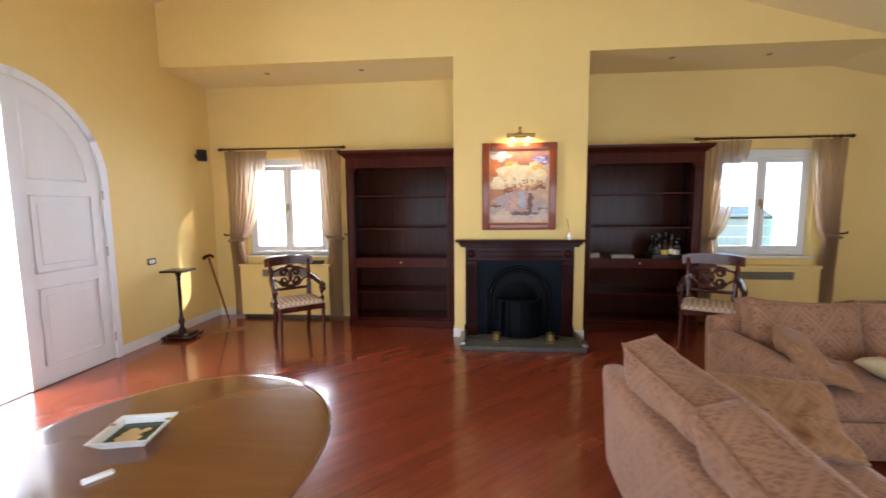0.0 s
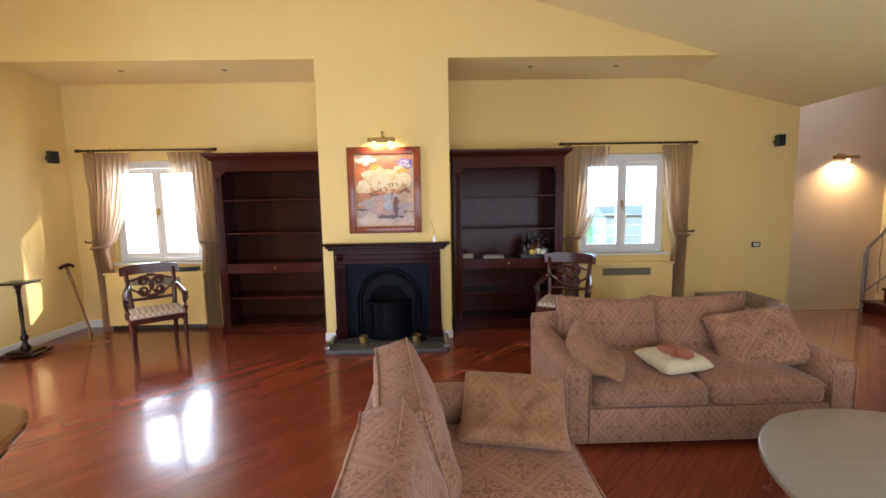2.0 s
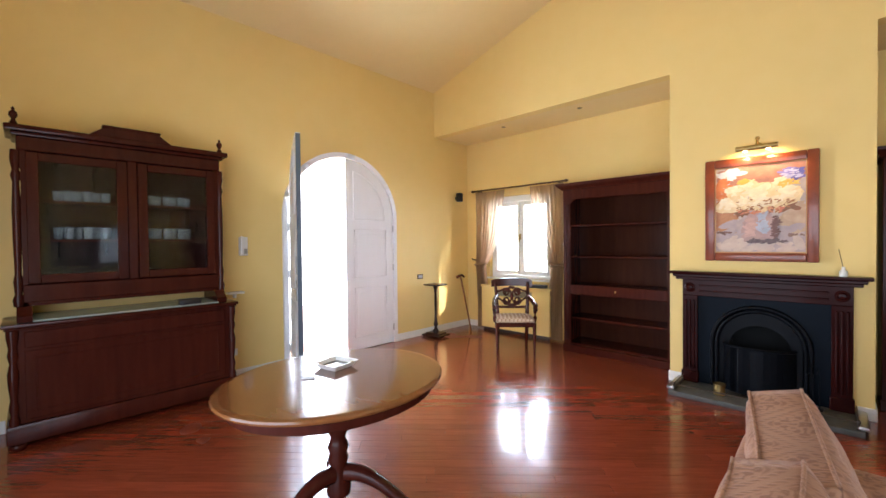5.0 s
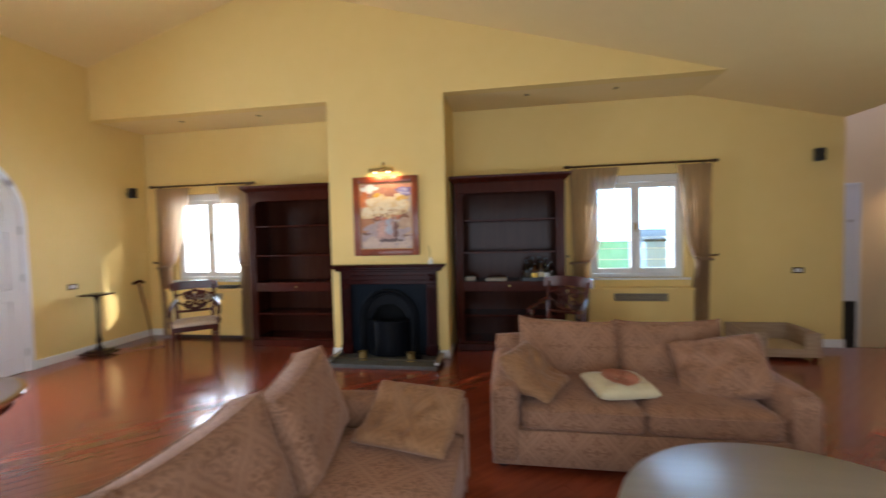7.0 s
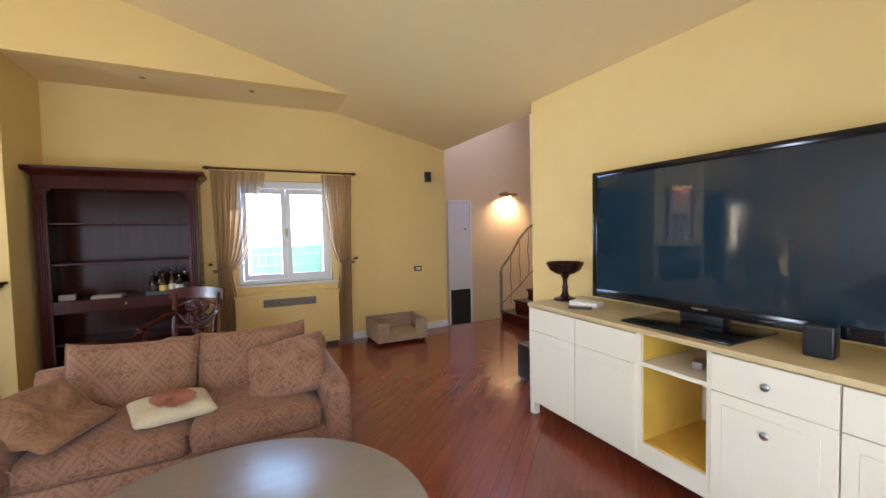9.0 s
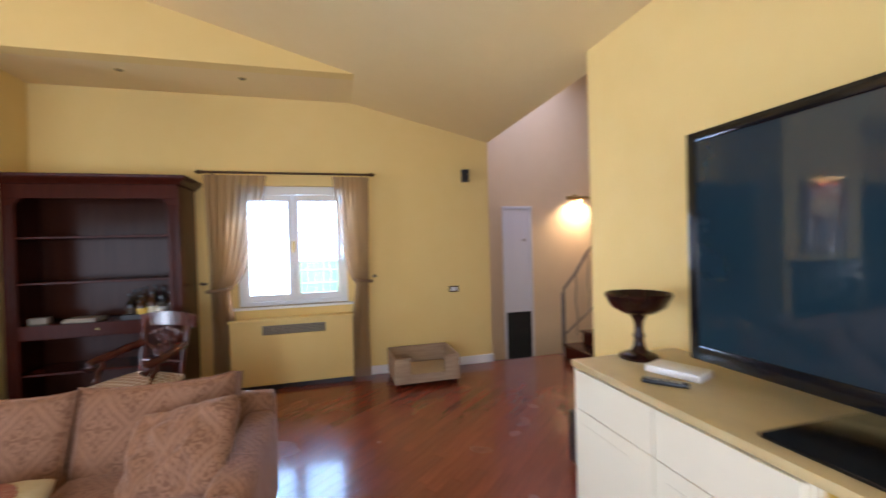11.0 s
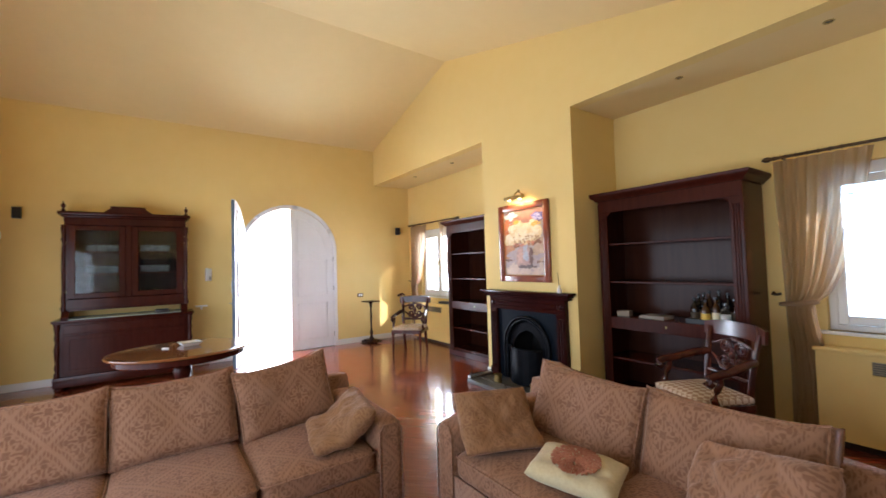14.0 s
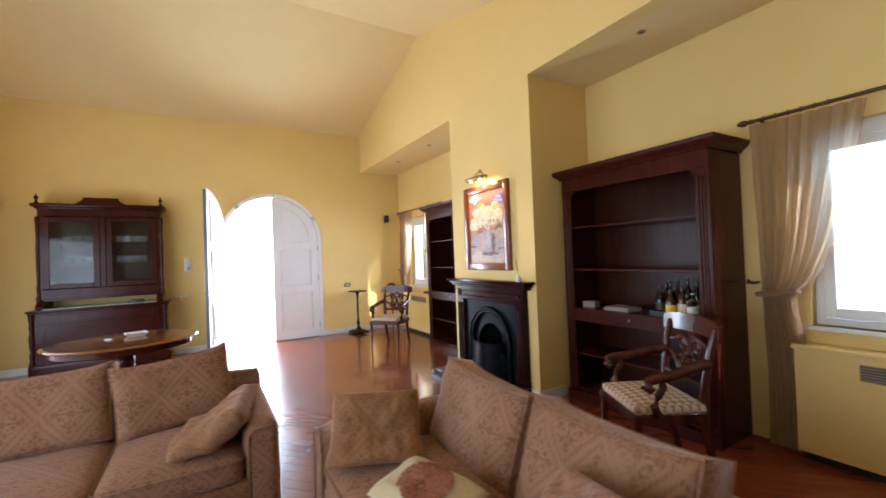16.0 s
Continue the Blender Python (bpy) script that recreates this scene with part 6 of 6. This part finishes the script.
# ---- pet bed ----
WICKER = mat("raw_plank_crate", (0.42, 0.30, 0.19), 0.75, color2=(0.32, 0.21, 0.13), scale=4, stretch=(1, 1, 8), bump=0.15, blotch=0.15)
db = thing("pet_bed", pose(5.30, 5.73, 0), "pale wooden crate pet bed with a cushion", "pet bed")
part("floor_board", boxes((-0.36, 0.36, -0.30, 0.30, 0.05, 0.07)), WICKER, db)
part("back_board", boxes((-0.385, 0.385, 0.28, 0.305, 0.05, 0.34), bevel=0.004), WICKER, db)
for sx in (-1, 1):
    a, b = sorted((sx * 0.385, sx * 0.36))
    part("side_board", boxes((a, b, -0.305, 0.28, 0.05, 0.34), bevel=0.004), WICKER, db)
    a, b = sorted((sx * 0.36, sx * 0.20))
    part("front_post", boxes((a, b, -0.305, -0.28, 0.05, 0.34), bevel=0.004), WICKER, db)
    for y in (-0.27, 0.25):
        part("foot", boxes((sx * 0.34 - 0.025, sx * 0.34 + 0.025, y, y + 0.04, 0, 0.05)), MAHOG, db)
part("front_lip", boxes((-0.20, 0.20, -0.305, -0.28, 0.05, 0.15), bevel=0.004), WICKER, db)
part("pad", rounded_block(0.68, 0.54, 0.07, 0.03, 0.02, 8, 5, 0.006, pose(0, 0, 0.07)), mat("tan_pad_cloth", (0.46, 0.33, 0.16), 0.9, scale=40, bump=0.2), db, "tan cushion pad", 180)

rb = tagged(new("flat_case", finish("flat_case", boxes((-0.16, 0.16, -0.06, 0.06, 0, 0.05), bevel=0.008, seg=2), BLACK, 40)), "flat black case lying on the radiator cover", "case")
rb.matrix_world = pose(-2.50, 5.99, 0.82, 0, 0, 6)

# ---- bottles on a tray in the bookcase ----
tr = thing("tray", pose(2.43, CASE_Y + 0.18, 0.96), "black lacquer tray on the bookcase deck", "tray")
part("base", boxes((-0.21, 0.21, -0.13, 0.13, 0, 0.012)), BLACK, tr)
part("rim", boxes((-0.21, 0.21, -0.13, -0.122, 0.012, 0.045), (-0.21, 0.21, 0.122, 0.13, 0.012, 0.045), (-0.21, -0.202, -0.122, 0.122, 0.012, 0.045), (0.202, 0.21, -0.122, 0.122, 0.012, 0.045)), BLACK, tr)
DARKGL = plain("dark_bottle_glass", (0.008, 0.005, 0.004), 0.12)
AMBER = plain("amber_bottle_glass", (0.055, 0.02, 0.006), 0.12)
LAB = {"cream": plain("cream_label", (0.72, 0.66, 0.48), 0.6), "yellow": plain("yellow_label", (0.70, 0.48, 0.08), 0.6), "white": WHITE, "dark": plain("dark_label", (0.06, 0.045, 0.03), 0.6)}
for x, y, r, hh, gm, lab in ((-0.155, 0.05, 0.037, 0.27, DARKGL, "dark"), (-0.15, -0.06, 0.038, 0.24, DARKGL, "dark"), (-0.085, -0.01, 0.040, 0.29, DARKGL, "dark"), (-0.07, 0.08, 0.035, 0.30, AMBER, "dark"), (-0.045, -0.08, 0.042, 0.22, AMBER, "yellow"), (0.025, 0.06, 0.036, 0.31, DARKGL, "dark"), (0.04, -0.06, 0.036, 0.25, AMBER, "cream"), (0.105, 0.05, 0.036, 0.29, DARKGL, "dark"), (0.115, -0.05, 0.044, 0.20, CLEAR, "white"), (0.17, 0.02, 0.040, 0.24, CLEAR, "dark")):
    bt = thing("bottle", tr.matrix_world @ pose(x, y, 0.012), "liqueur bottle with a paper label standing on the tray", "bottle", "bottles on the tray")
    part("glass", lathe(bmesh.new(), [(0.001, 0), (r * 0.95, 0), (r, 0.008), (r, hh * 0.55), (r * 0.8, hh * 0.66), (0.013, hh * 0.76), (0.013, hh * 0.93), (0.001, hh * 0.93)], seg=20), gm, bt, "", 50)
    part("label", lathe(bmesh.new(), [(r + 0.0005, hh * 0.15), (r + 0.001, hh * 0.15), (r + 0.001, hh * 0.42), (r + 0.0005, hh * 0.42)], seg=20), LAB[lab], bt, "paper label")
    part("cap", lathe(bmesh.new(), [(0.001, hh * 0.92), (0.015, hh * 0.92), (0.015, hh), (0.001, hh)], seg=14), BLACK if gm is not CLEAR else GLASSWARE, bt, "bottle cap")
bk = tagged(new("paper_box", finish("paper_box", boxes((-0.07, 0.07, -0.05, 0.05, 0, 0.06), bevel=0.003), plain("dull_card", (0.28, 0.24, 0.19), 0.7), 40)), "small cream card box on the bookcase deck", "box")
bk.matrix_world = pose(1.50, CASE_Y + 0.16, 0.96, 0, 0, 8)
bk = tagged(new("paper_stack", finish("paper_stack", boxes((-0.14, 0.14, -0.10, 0.10, 0, 0.02), (-0.13, 0.14, -0.09, 0.10, 0.0205, 0.035), bevel=0.002), plain("old_paper", (0.34, 0.31, 0.27), 0.7), 40)), "low stack of papers on the bookcase deck", "papers")
bk.matrix_world = pose(1.86, CASE_Y + 0.17, 0.96, 0, 0, -4)


# ---- wall fittings ----
def wall_speaker(m, label):
    s = thing("wall_speaker", m, label, "speaker", "wall speakers")
    part("plate", lathe(bmesh.new(), [(0.001, 0), (0.03, 0), (0.03, 0.008), (0.001, 0.008)], seg=18, m=pose(0, 0, 0, 90)), BLACK, s)
    part("arm", tube(bmesh.new(), [(0, 0, 0), (0, -0.06, 0), (0, -0.08, 0.0)], 0.01, 8), BLACK, s)
    part("cabinet", boxes((-0.05, 0.05, -0.17, -0.075, -0.075, 0.085), bevel=0.012, seg=2), BLACK, s, "black cabinet")
    part("grille", boxes((-0.042, 0.042, -0.176, -0.17, -0.066, 0.076), bevel=0.003), mat("black_mesh", (0.02, 0.02, 0.02), 0.9, scale=220, bump=0.4), s)
    return s


wall_speaker(pose(XW, 5.77, 2.40, 0, 0, 72), "small black satellite speaker on the corner wall")
wall_speaker(pose(6.02, YN, 2.52, 0, 0, -14), "small black satellite speaker on the alcove wall")
wall_speaker(pose(XW, -0.42, 2.53, 0, 0, 100), "small black satellite speaker above the hutch side")


def switch(m, label):
    s = thing("light_switch", m, label, "switch", "light switches")
    part("plate", boxes((-0.065, 0.065, -0.009, 0, -0.04, 0.04), bevel=0.003), BRONZE, s, "dull bronze cover plate")
    for x in (-0.03, 0.0, 0.03):
        part("rocker", boxes((x - 0.013, x + 0.013, -0.014, -0.009, -0.024, 0.024), bevel=0.002), WHITE, s)
    return s


switch(pose(XW, 4.83, 1.005, 0, 0, 90), "white three-gang light switch in a bronze plate by the front door")
switch(pose(5.83, YN, 1.03, 0, 0, 0), "white three-gang light switch in a bronze plate on the alcove wall")
ic = thing("intercom", pose(XW, 1.97, 1.55, 0, 0, 90), "white wall intercom handset by the door", "intercom")
part("base", boxes((-0.05, 0.05, -0.03, 0, -0.10, 0.12), bevel=0.01, seg=2), WHITE, ic)
part("handset", boxes((-0.045, -0.005, -0.065, -0.03, -0.09, 0.13), bevel=0.014, seg=2), WHITE, ic)
part("panel", boxes((0.005, 0.04, -0.034, -0.03, -0.08, -0.02)), STEEL, ic, "grey button panel")
ks = thing("wall_shelf", pose(XW, 1.86, 1.02, 0, 0, 90), "tiny pale wall ledge beside the hutch", "shelf")
part("ledge", boxes((-0.09, 0.09, -0.10, 0, -0.012, 0.012), bevel=0.004), WHITE, ks)
part("bracket", boxes((-0.012, 0.012, -0.06, 0, -0.06, -0.012), bevel=0.004), WHITE, ks)
se = tagged(new("alarm_sensor", finish("wall_sensor", boxes((-0.03, 0.03, -0.045, 0, -0.05, 0.05), bevel=0.012, seg=2), WHITE, 40)), "small white alarm sensor on the wall corner", "sensor")
se.matrix_world = pose(XW, -0.60, 2.22, 0, 0, 90)
so = thing("wall_socket", pose(XW, 1.83, 0.32, 0, 0, 90), "white wall socket beside the hutch", "socket")
part("plate", boxes((-0.06, 0.06, -0.009, 0, -0.04, 0.04), bevel=0.003), WHITE, so)
part("slot", boxes((-0.02, 0.02, -0.0105, -0.009, -0.02, 0.02)), BLACK, so)


def downlight(x, y):
    d = thing("downlight", pose(x, y, SOFFIT), "small recessed brass downlight in the alcove soffit", "downlight", "soffit downlights")
    part("ring", lathe(bmesh.new(), [(0.024, -0.001), (0.036, -0.002), (0.038, -0.006), (0.034, -0.009), (0.026, -0.008), (0.024, -0.001)], seg=22), BRASS, d)
    part("lamp", lathe(bmesh.new(), [(0.001, -0.004), (0.024, -0.004), (0.024, -0.001), (0.001, -0.001)], seg=18), BLACK, d, "dark unlit lamp")
    return d


for x in (-2.83, -1.55, 2.31, 3.42):
    downlight(x, 5.55)

# ---- baseboards ----
for nm, r in (("baseboard_west_a", (XW, XW + 0.016, 1.75, DOOR_C - 0.93, 0, 0.11)), ("baseboard_west_b", (XW, XW + 0.016, DOOR_C + 0.93, YN, 0, 0.11)), ("baseboard_west_c", (XW, XW + 0.016, YS, 0.03, 0, 0.11)),
              ("baseboard_north_a", (XW + 0.016, -3.62, YN - 0.016, YN, 0, 0.11)), ("baseboard_north_b", (4.51, XEND, YN - 0.016, YN, 0, 0.11)), ("baseboard_south", (-3.5, -2.3, YS, YS + 0.016, 0, 0.11)),
              ("baseboard_chimney_a", (CHX0 - 0.014, CHX0, CHY, CASE_Y, 0, 0.11)), ("baseboard_chimney_b", (CHX1, CHX1 + 0.014, CHY, CASE_Y, 0, 0.11)),
              ("baseboard_chimney_c", (CHX0 - 0.014, -0.21, CHY - 0.016, CHY, 0, 0.11)), ("baseboard_chimney_d", (1.13, CHX1 + 0.014, CHY - 0.016, CHY, 0, 0.11)),
              ("baseboard_end", (XEND, XEND + 0.016, YN - 0.016, YN + 0.3, 0, 0.11)), ("baseboard_east", (XE - 0.016, XE, 2.80, 3.576, 0, 0.11))):
    setting(nm, boxes(r, bevel=0.004), WHITE, "white painted skirting board", "baseboard")

# ---- stair hall ----
setting("wall_hall_north", boxes((XEND, 7.42, 8.10, 8.25, -1.3, 5.2), (8.04, 10.0, 8.10, 8.25, -1.3, 5.2), (7.42, 8.04, 8.10, 8.25, 2.33, 5.2)), HALLWALL, "cream painted far wall of the stair hall")
setting("wall_hall_west", boxes((XEND - 0.15, XEND, YN + 0.3, 8.25, -1.3, 5.2)), HALLWALL, "cream painted side wall of the stair hall")
setting("wall_hall_end", boxes((XEND - 0.15, XEND, YS, YN + 0.3, roof_z(XEND) + 0.15, 5.2)), HALLWALL, "cream wall above the end of the sloping ceiling")
setting("wall_hall_east", boxes((10.0, 10.15, 2.0, 8.25, -1.3, 5.2)), HALLWALL, "cream painted end wall of the stair hall")
setting("wall_hall_south", boxes((XE + 0.15, 10.0, 2.0, 2.15, -0.2, 5.2)), HALLWALL, "cream painted wall beside the stairs")
bm = boxes((XEND - 0.15, 7.0, 2.0, 8.25, 5.2, 5.3), (8.8, 10.15, 2.0, 8.25, 5.2, 5.3), (7.0, 8.8, 2.0, 5.3, 5.2, 5.3), (7.0, 8.8, 7.8, 8.25, 5.2, 5.3))
setting("ceiling_hall", bm, HALLWALL, "high cream ceiling with a rooflight over the stairs", "ceiling")
setting("floor_lower", boxes((XEND, 10.0, YN, 8.10, -1.3, -1.2)), STONE, "lower landing floor beyond the hall edge", "floor")
setting("trim_floor_edge", boxes((XEND + 0.016, 10.0, YN, YN + 0.02, -0.2, 0.002)), MAHOG, "dark wooden edge of the upper floor", "trim")
setting("wall_doorway_back", boxes((7.2, 8.4, 8.9, 9.0, -1.3, 2.6)), HALLWALL, "pale wall seen through the far doorway")
fd = setting("door_2", boxes((7.42, 7.47, 8.07, 8.13, -1.2, 2.33), (7.99, 8.04, 8.07, 8.13, -1.2, 2.33), (7.47, 7.99, 8.07, 8.13, 2.28, 2.33), bevel=0.003), WHITEDOOR, "white far door above a dark lower panel", "door")
part("upper_panel", boxes((7.47, 7.99, 8.09, 8.12, 0.28, 2.28)), WHITEDOOR, fd, "pale grey upper panel")
part("lower_panel", boxes((7.47, 7.99, 8.09, 8.12, -1.2, 0.28)), BLACK, fd, "black lower panel")
part("coat_hook", tube(bmesh.new(), [(7.85, 8.09, 1.68), (7.85, 8.02, 1.66), (7.85, 8.0, 1.70)], 0.012, 8), IRON, fd, "dark coat hook")

setting("wall_hall_pier", boxes((8.9, 9.04, 6.85, 7.0, 0.8, 5.2)), HALLWALL, "slim cream pier beside the stair landing")
setting("trim_landing_beam", boxes((9.04, 10.0, 6.85, 7.0, 2.97, 3.24)), WHITE, "white edge beam of the upper landing", "trim")
setting("wall_landing", boxes((9.04, 10.0, 6.87, 6.98, 3.24, 4.2)), mat("tan_landing", (0.36, 0.25, 0.16), 0.7), "brown panelled parapet of the upper landing")

# winding stair with a wrought-iron rail
st = thing("staircase", pose(7.40, 4.55, 0), "reddish wooden staircase rising behind the television wall", "staircase")
NST, GO, RISE = 9, 0.27, 0.18
for i in range(NST):
    sh = 0.03 * i
    part("tread", boxes((i * GO - 0.03, (i + 1) * GO + 0.02, 0, 1.42 - sh, (i + 1) * RISE - 0.035, (i + 1) * RISE), bevel=0.008, seg=2), MAHOG, st, "polished red-brown tread")
    part("riser", boxes((i * GO, i * GO + 0.02, 0, 1.40 - sh, i * RISE, (i + 1) * RISE - 0.035)), MAHOG, st)
    part("carcass", boxes((i * GO + 0.02, (i + 1) * GO + 0.02, 0, 1.38 - sh, 0, (i + 1) * RISE - 0.036)), HALLWALL, st, "plastered stair flank")
rl = thing("stair_railing", pose(7.40, 5.95, 0), "wrought-iron stair railing with twisted balusters", "railing")
top = []
for i in range(14):
    t = i / 13
    x = 0.02 + t * NST * GO
    top.append((x, 0.03 - 0.03 * t * NST * 0.9, 0.95 + 0.36 * smoothstep(0, 0.22, t) + RISE * NST * t * 0.93))
part("handrail", tube(bmesh.new(), [(0.02, 0.03, 0.10), (0.02, 0.03, 0.80)] + top, 0.02, 8), IRON, rl, "curved iron handrail")
part("newel_post", tube(bmesh.new(), [(0.0, 0.03, 0.0), (0.0, 0.03, 0.9)], 0.022, 8), IRON, rl)
part("lower_rail", tube(bmesh.new(), [(0.02, 0.03, 0.30)] + [(x, y, z - 0.86) for x, y, z in top[2:]], 0.012, 6), IRON, rl)
for i in range(1, 13):
    x, y, z = top[i]
    part("baluster", tube(bmesh.new(), [(x, y, z - 0.88), (x + 0.02, y, z - 0.62), (x - 0.012, y, z - 0.4), (x + 0.01, y, z - 0.2), (x, y, z)], 0.008, 6), IRON, rl)

wl = thing("wall_lamp", pose(9.0, 8.10, 2.47), "brass picture-style wall lamp glowing in the stair hall", "lamp")
part("plate", lathe(bmesh.new(), [(0.001, 0), (0.05, 0), (0.05, 0.012), (0.001, 0.014)], seg=20, m=pose(0, 0, 0.05, 90)), BRASS, wl)
part("arm", tube(bmesh.new(), [(0, 0, 0.05), (0, -0.06, 0.08), (0, -0.14, 0.06), (0, -0.16, 0.02)], 0.01, 8), BRASS, wl)
part("shade", tube(bmesh.new(), [(-0.24, -0.16, 0.01), (0.24, -0.16, 0.01)], 0.032, 12), BRASS, wl)
part("bulb", lathe(bmesh.new(), [(0.001, -0.06), (0.022, -0.055), (0.025, -0.03), (0.001, -0.025)], 0.05, -0.15, 12), WARM, wl, "glowing warm bulb")
lamp("hall_lamp_light", "SPOT", 62, look((9.05, 7.93, 2.40), (9.05, 8.08, 2.1)), (1.0, 0.72, 0.42), 0.04, spot=150)

# ---- outside ----
setting("ground", boxes((-60, 60, -60, 60, -1.7, -1.55)), mat("dry_grass", (0.16, 0.15, 0.07), 0.95, color2=(0.10, 0.11, 0.05), scale=2, blotch=0.3), "dry grass ground around the house", "ground")
setting("pavement_terrace", boxes((-9.0, XW - 0.3, -2.0, 8.5, -0.2, -0.02)), TERRACE, "terracotta terrace outside the front door", "pavement")
setting("pavement_path", boxes((-6.0, 9.0, YN + 0.3, 10.0, -1.55, -1.0)), STONE, "pale path below the windows", "pavement")

# added blocker, out of view: narrows the sun strip on the west wall
setting("wall_wing", boxes((-2.2, -2.0, YN + 0.36, 6.84, -1.0, 3.2)), WHITE, "unseen plain white wall added outside to trim the sun patch", "wall")


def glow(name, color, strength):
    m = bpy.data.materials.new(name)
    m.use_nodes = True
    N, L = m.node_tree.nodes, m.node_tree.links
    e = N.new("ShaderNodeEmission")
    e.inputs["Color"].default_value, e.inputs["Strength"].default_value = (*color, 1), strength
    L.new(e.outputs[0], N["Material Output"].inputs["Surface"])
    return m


# emissive sheets added outside; the window ones also stand in for sky light
BACKGLOW = glow("blue_backdrop_glow", (0.42, 0.68, 1.0), 9.0)
setting("backdrop_north_west", boxes((-11, 0.5, 11.0, 11.05, -1.5, 5.5)), glow("pale_backdrop_glow", (0.84, 0.93, 1.0), 15.0), "glowing sheet in place of the overexposed distance beyond the window", "backdrop")
setting("backdrop_north_east", boxes((0.5, 8.5, 11.0, 11.05, -1.5, 5.5)), BACKGLOW, "glowing sheet in place of the overexposed distance beyond the window", "backdrop")
setting("backdrop_west", boxes((-10.05, -10.0, -4, 9.5, -1.5, 6)), glow("white_backdrop_glow", (1.0, 0.99, 0.98), 3.0), "glowing sheet in place of the overexposed distance beyond the door", "backdrop")
GREEN = mat("mint_boards", (0.34, 0.74, 0.60), 0.6, color2=(0.28, 0.66, 0.52), scale=4, blotch=0.2)
fe = thing("garden_fence", pose(5.6, 10.2, -1.0), "pale mint green board fence outside the window", "fence")
for i in range(21):
    part("board", boxes((-2.2 + i * 0.16, -2.2 + i * 0.16 + 0.157, 0, 0.02, 0, 2.35)), GREEN, fe)
for z in (0.4, 1.8):
    part("rail", boxes((-2.2, 1.14, 0.02, 0.06, z, z + 0.08)), GREEN, fe)

SHED = mat("blue_grey_boards", (0.34, 0.46, 0.66), 0.6, color2=(0.28, 0.40, 0.60), scale=4, stretch=(8, 8, 1), blotch=0.2)
sd = thing("garden_shed", pose(5.5, 9.7, -1.0), "low pale blue garden shed outside the window", "shed")
part("wall", boxes((-0.55, 0.55, -0.4, 0.4, 0, 2.35)), SHED, sd)
part("roof", prism(bmesh.new(), [(-0.48, 2.35), (0.48, 2.35), (0.48, 2.40), (0, 2.62), (-0.48, 2.40)], "x", -0.62, 0.62), STONE, sd, "grey pitched roof")
part("door", boxes((-0.25, 0.25, -0.42, -0.4, 0.05, 2.0), bevel=0.006), SHED, sd)

# assumed glazing behind the walk, unseen, as wide as the fill lamp needs
gz = setting("window_3", boxes((-2.3, -2.24, YS - 0.11, YS - 0.05, 0, 2.3), (4.84, 4.9, YS - 0.11, YS - 0.05, 0, 2.3), (-2.24, 4.84, YS - 0.11, YS - 0.05, 2.24, 2.3), (-2.24, 4.84, YS - 0.11, YS - 0.05, 0, 0.06)), WHITE, "assumed white framed glazing, unseen, widened to carry the fill light", "window")
for x in (-1.1, 0.1, 1.3, 2.5, 3.7):
    part("mullion", boxes((x, x + 0.07, YS - 0.11, YS - 0.05, 0.06, 2.24)), WHITE, gz)

# ---- floor planks ----
def clip(poly, keep):
    out = []
    for a, b in zip(poly, poly[1:] + poly[:1]):
        da, db_ = keep(a), keep(b)
        if da >= 0:
            out.append(a)
        if (da >= 0) != (db_ >= 0):
            t = da / (da - db_)
            out.append((a[0] + (b[0] - a[0]) * t, a[1] + (b[1] - a[1]) * t))
    return out


ANG = radians(42.5)
DX, DY = Vector((math.cos(ANG), math.sin(ANG))), Vector((-math.sin(ANG), math.cos(ANG)))
floor_ob = bpy.data.objects["floor"]
PW = 0.095
rnd = random.Random(5)
far = bmesh.new()
far_uv = []
count = 0
REGIONS = (((XW, XEND, YS, YN), "room"), ((XEND, 7.40, 2.15, YN), "hall"))
for (rx0, rx1, ry0, ry1), _ in REGIONS:
    keeps = (lambda p: p[0] - rx0, lambda p: rx1 - p[0], lambda p: p[1] - ry0, lambda p: ry1 - p[1])
    for row in range(-70, 100):
        v0 = row * PW
        u = -10 - rnd.uniform(0, 1.2)
        while u < 12:
            ln = rnd.uniform(0.7, 1.35)
            quad = [(u + 0.0008, v0 + 0.0008), (u + ln - 0.0008, v0 + 0.0008), (u + ln - 0.0008, v0 + PW - 0.0008), (u + 0.0008, v0 + PW - 0.0008)]
            u += ln
            poly = [tuple(DX * a + DY * b) for a, b in quad]
            for k in keeps:
                poly = clip(poly, k) if poly else poly
            if len(poly) < 3:
                continue
            cx, cy = sum(p[0] for p in poly) / len(poly), sum(p[1] for p in poly) / len(poly)
            near = -2.6 < cx < 1.0 and 2.2 < cy < 5.0 and len(poly) == 4
            if near and count < 300:
                bm = bmesh.new()
                o = Vector((cx, cy))
                loc = [((Vector(p) - o).dot(DX), (Vector(p) - o).dot(DY)) for p in poly]
                prism(bm, loc, "z", -0.015, 0.0)
                ob = part("plank", bm, PLANK, floor_ob, "", None)
                ob.matrix_world = pose(cx, cy, rnd.uniform(-0.0001, 0.0001), 0, 0, 42.5)
                count += 1
            else:
                prism(far, [(Vector(p).dot(DX), Vector(p).dot(DY)) for p in poly], "z", -0.015, 0.0)
ob = part("planks", far, PLANK, floor_ob, "reddish merbau floor planks", None)
ob.matrix_world = pose(0, 0, 0, 0, 0, 42.5)
tagged(ob, kind="stuff")
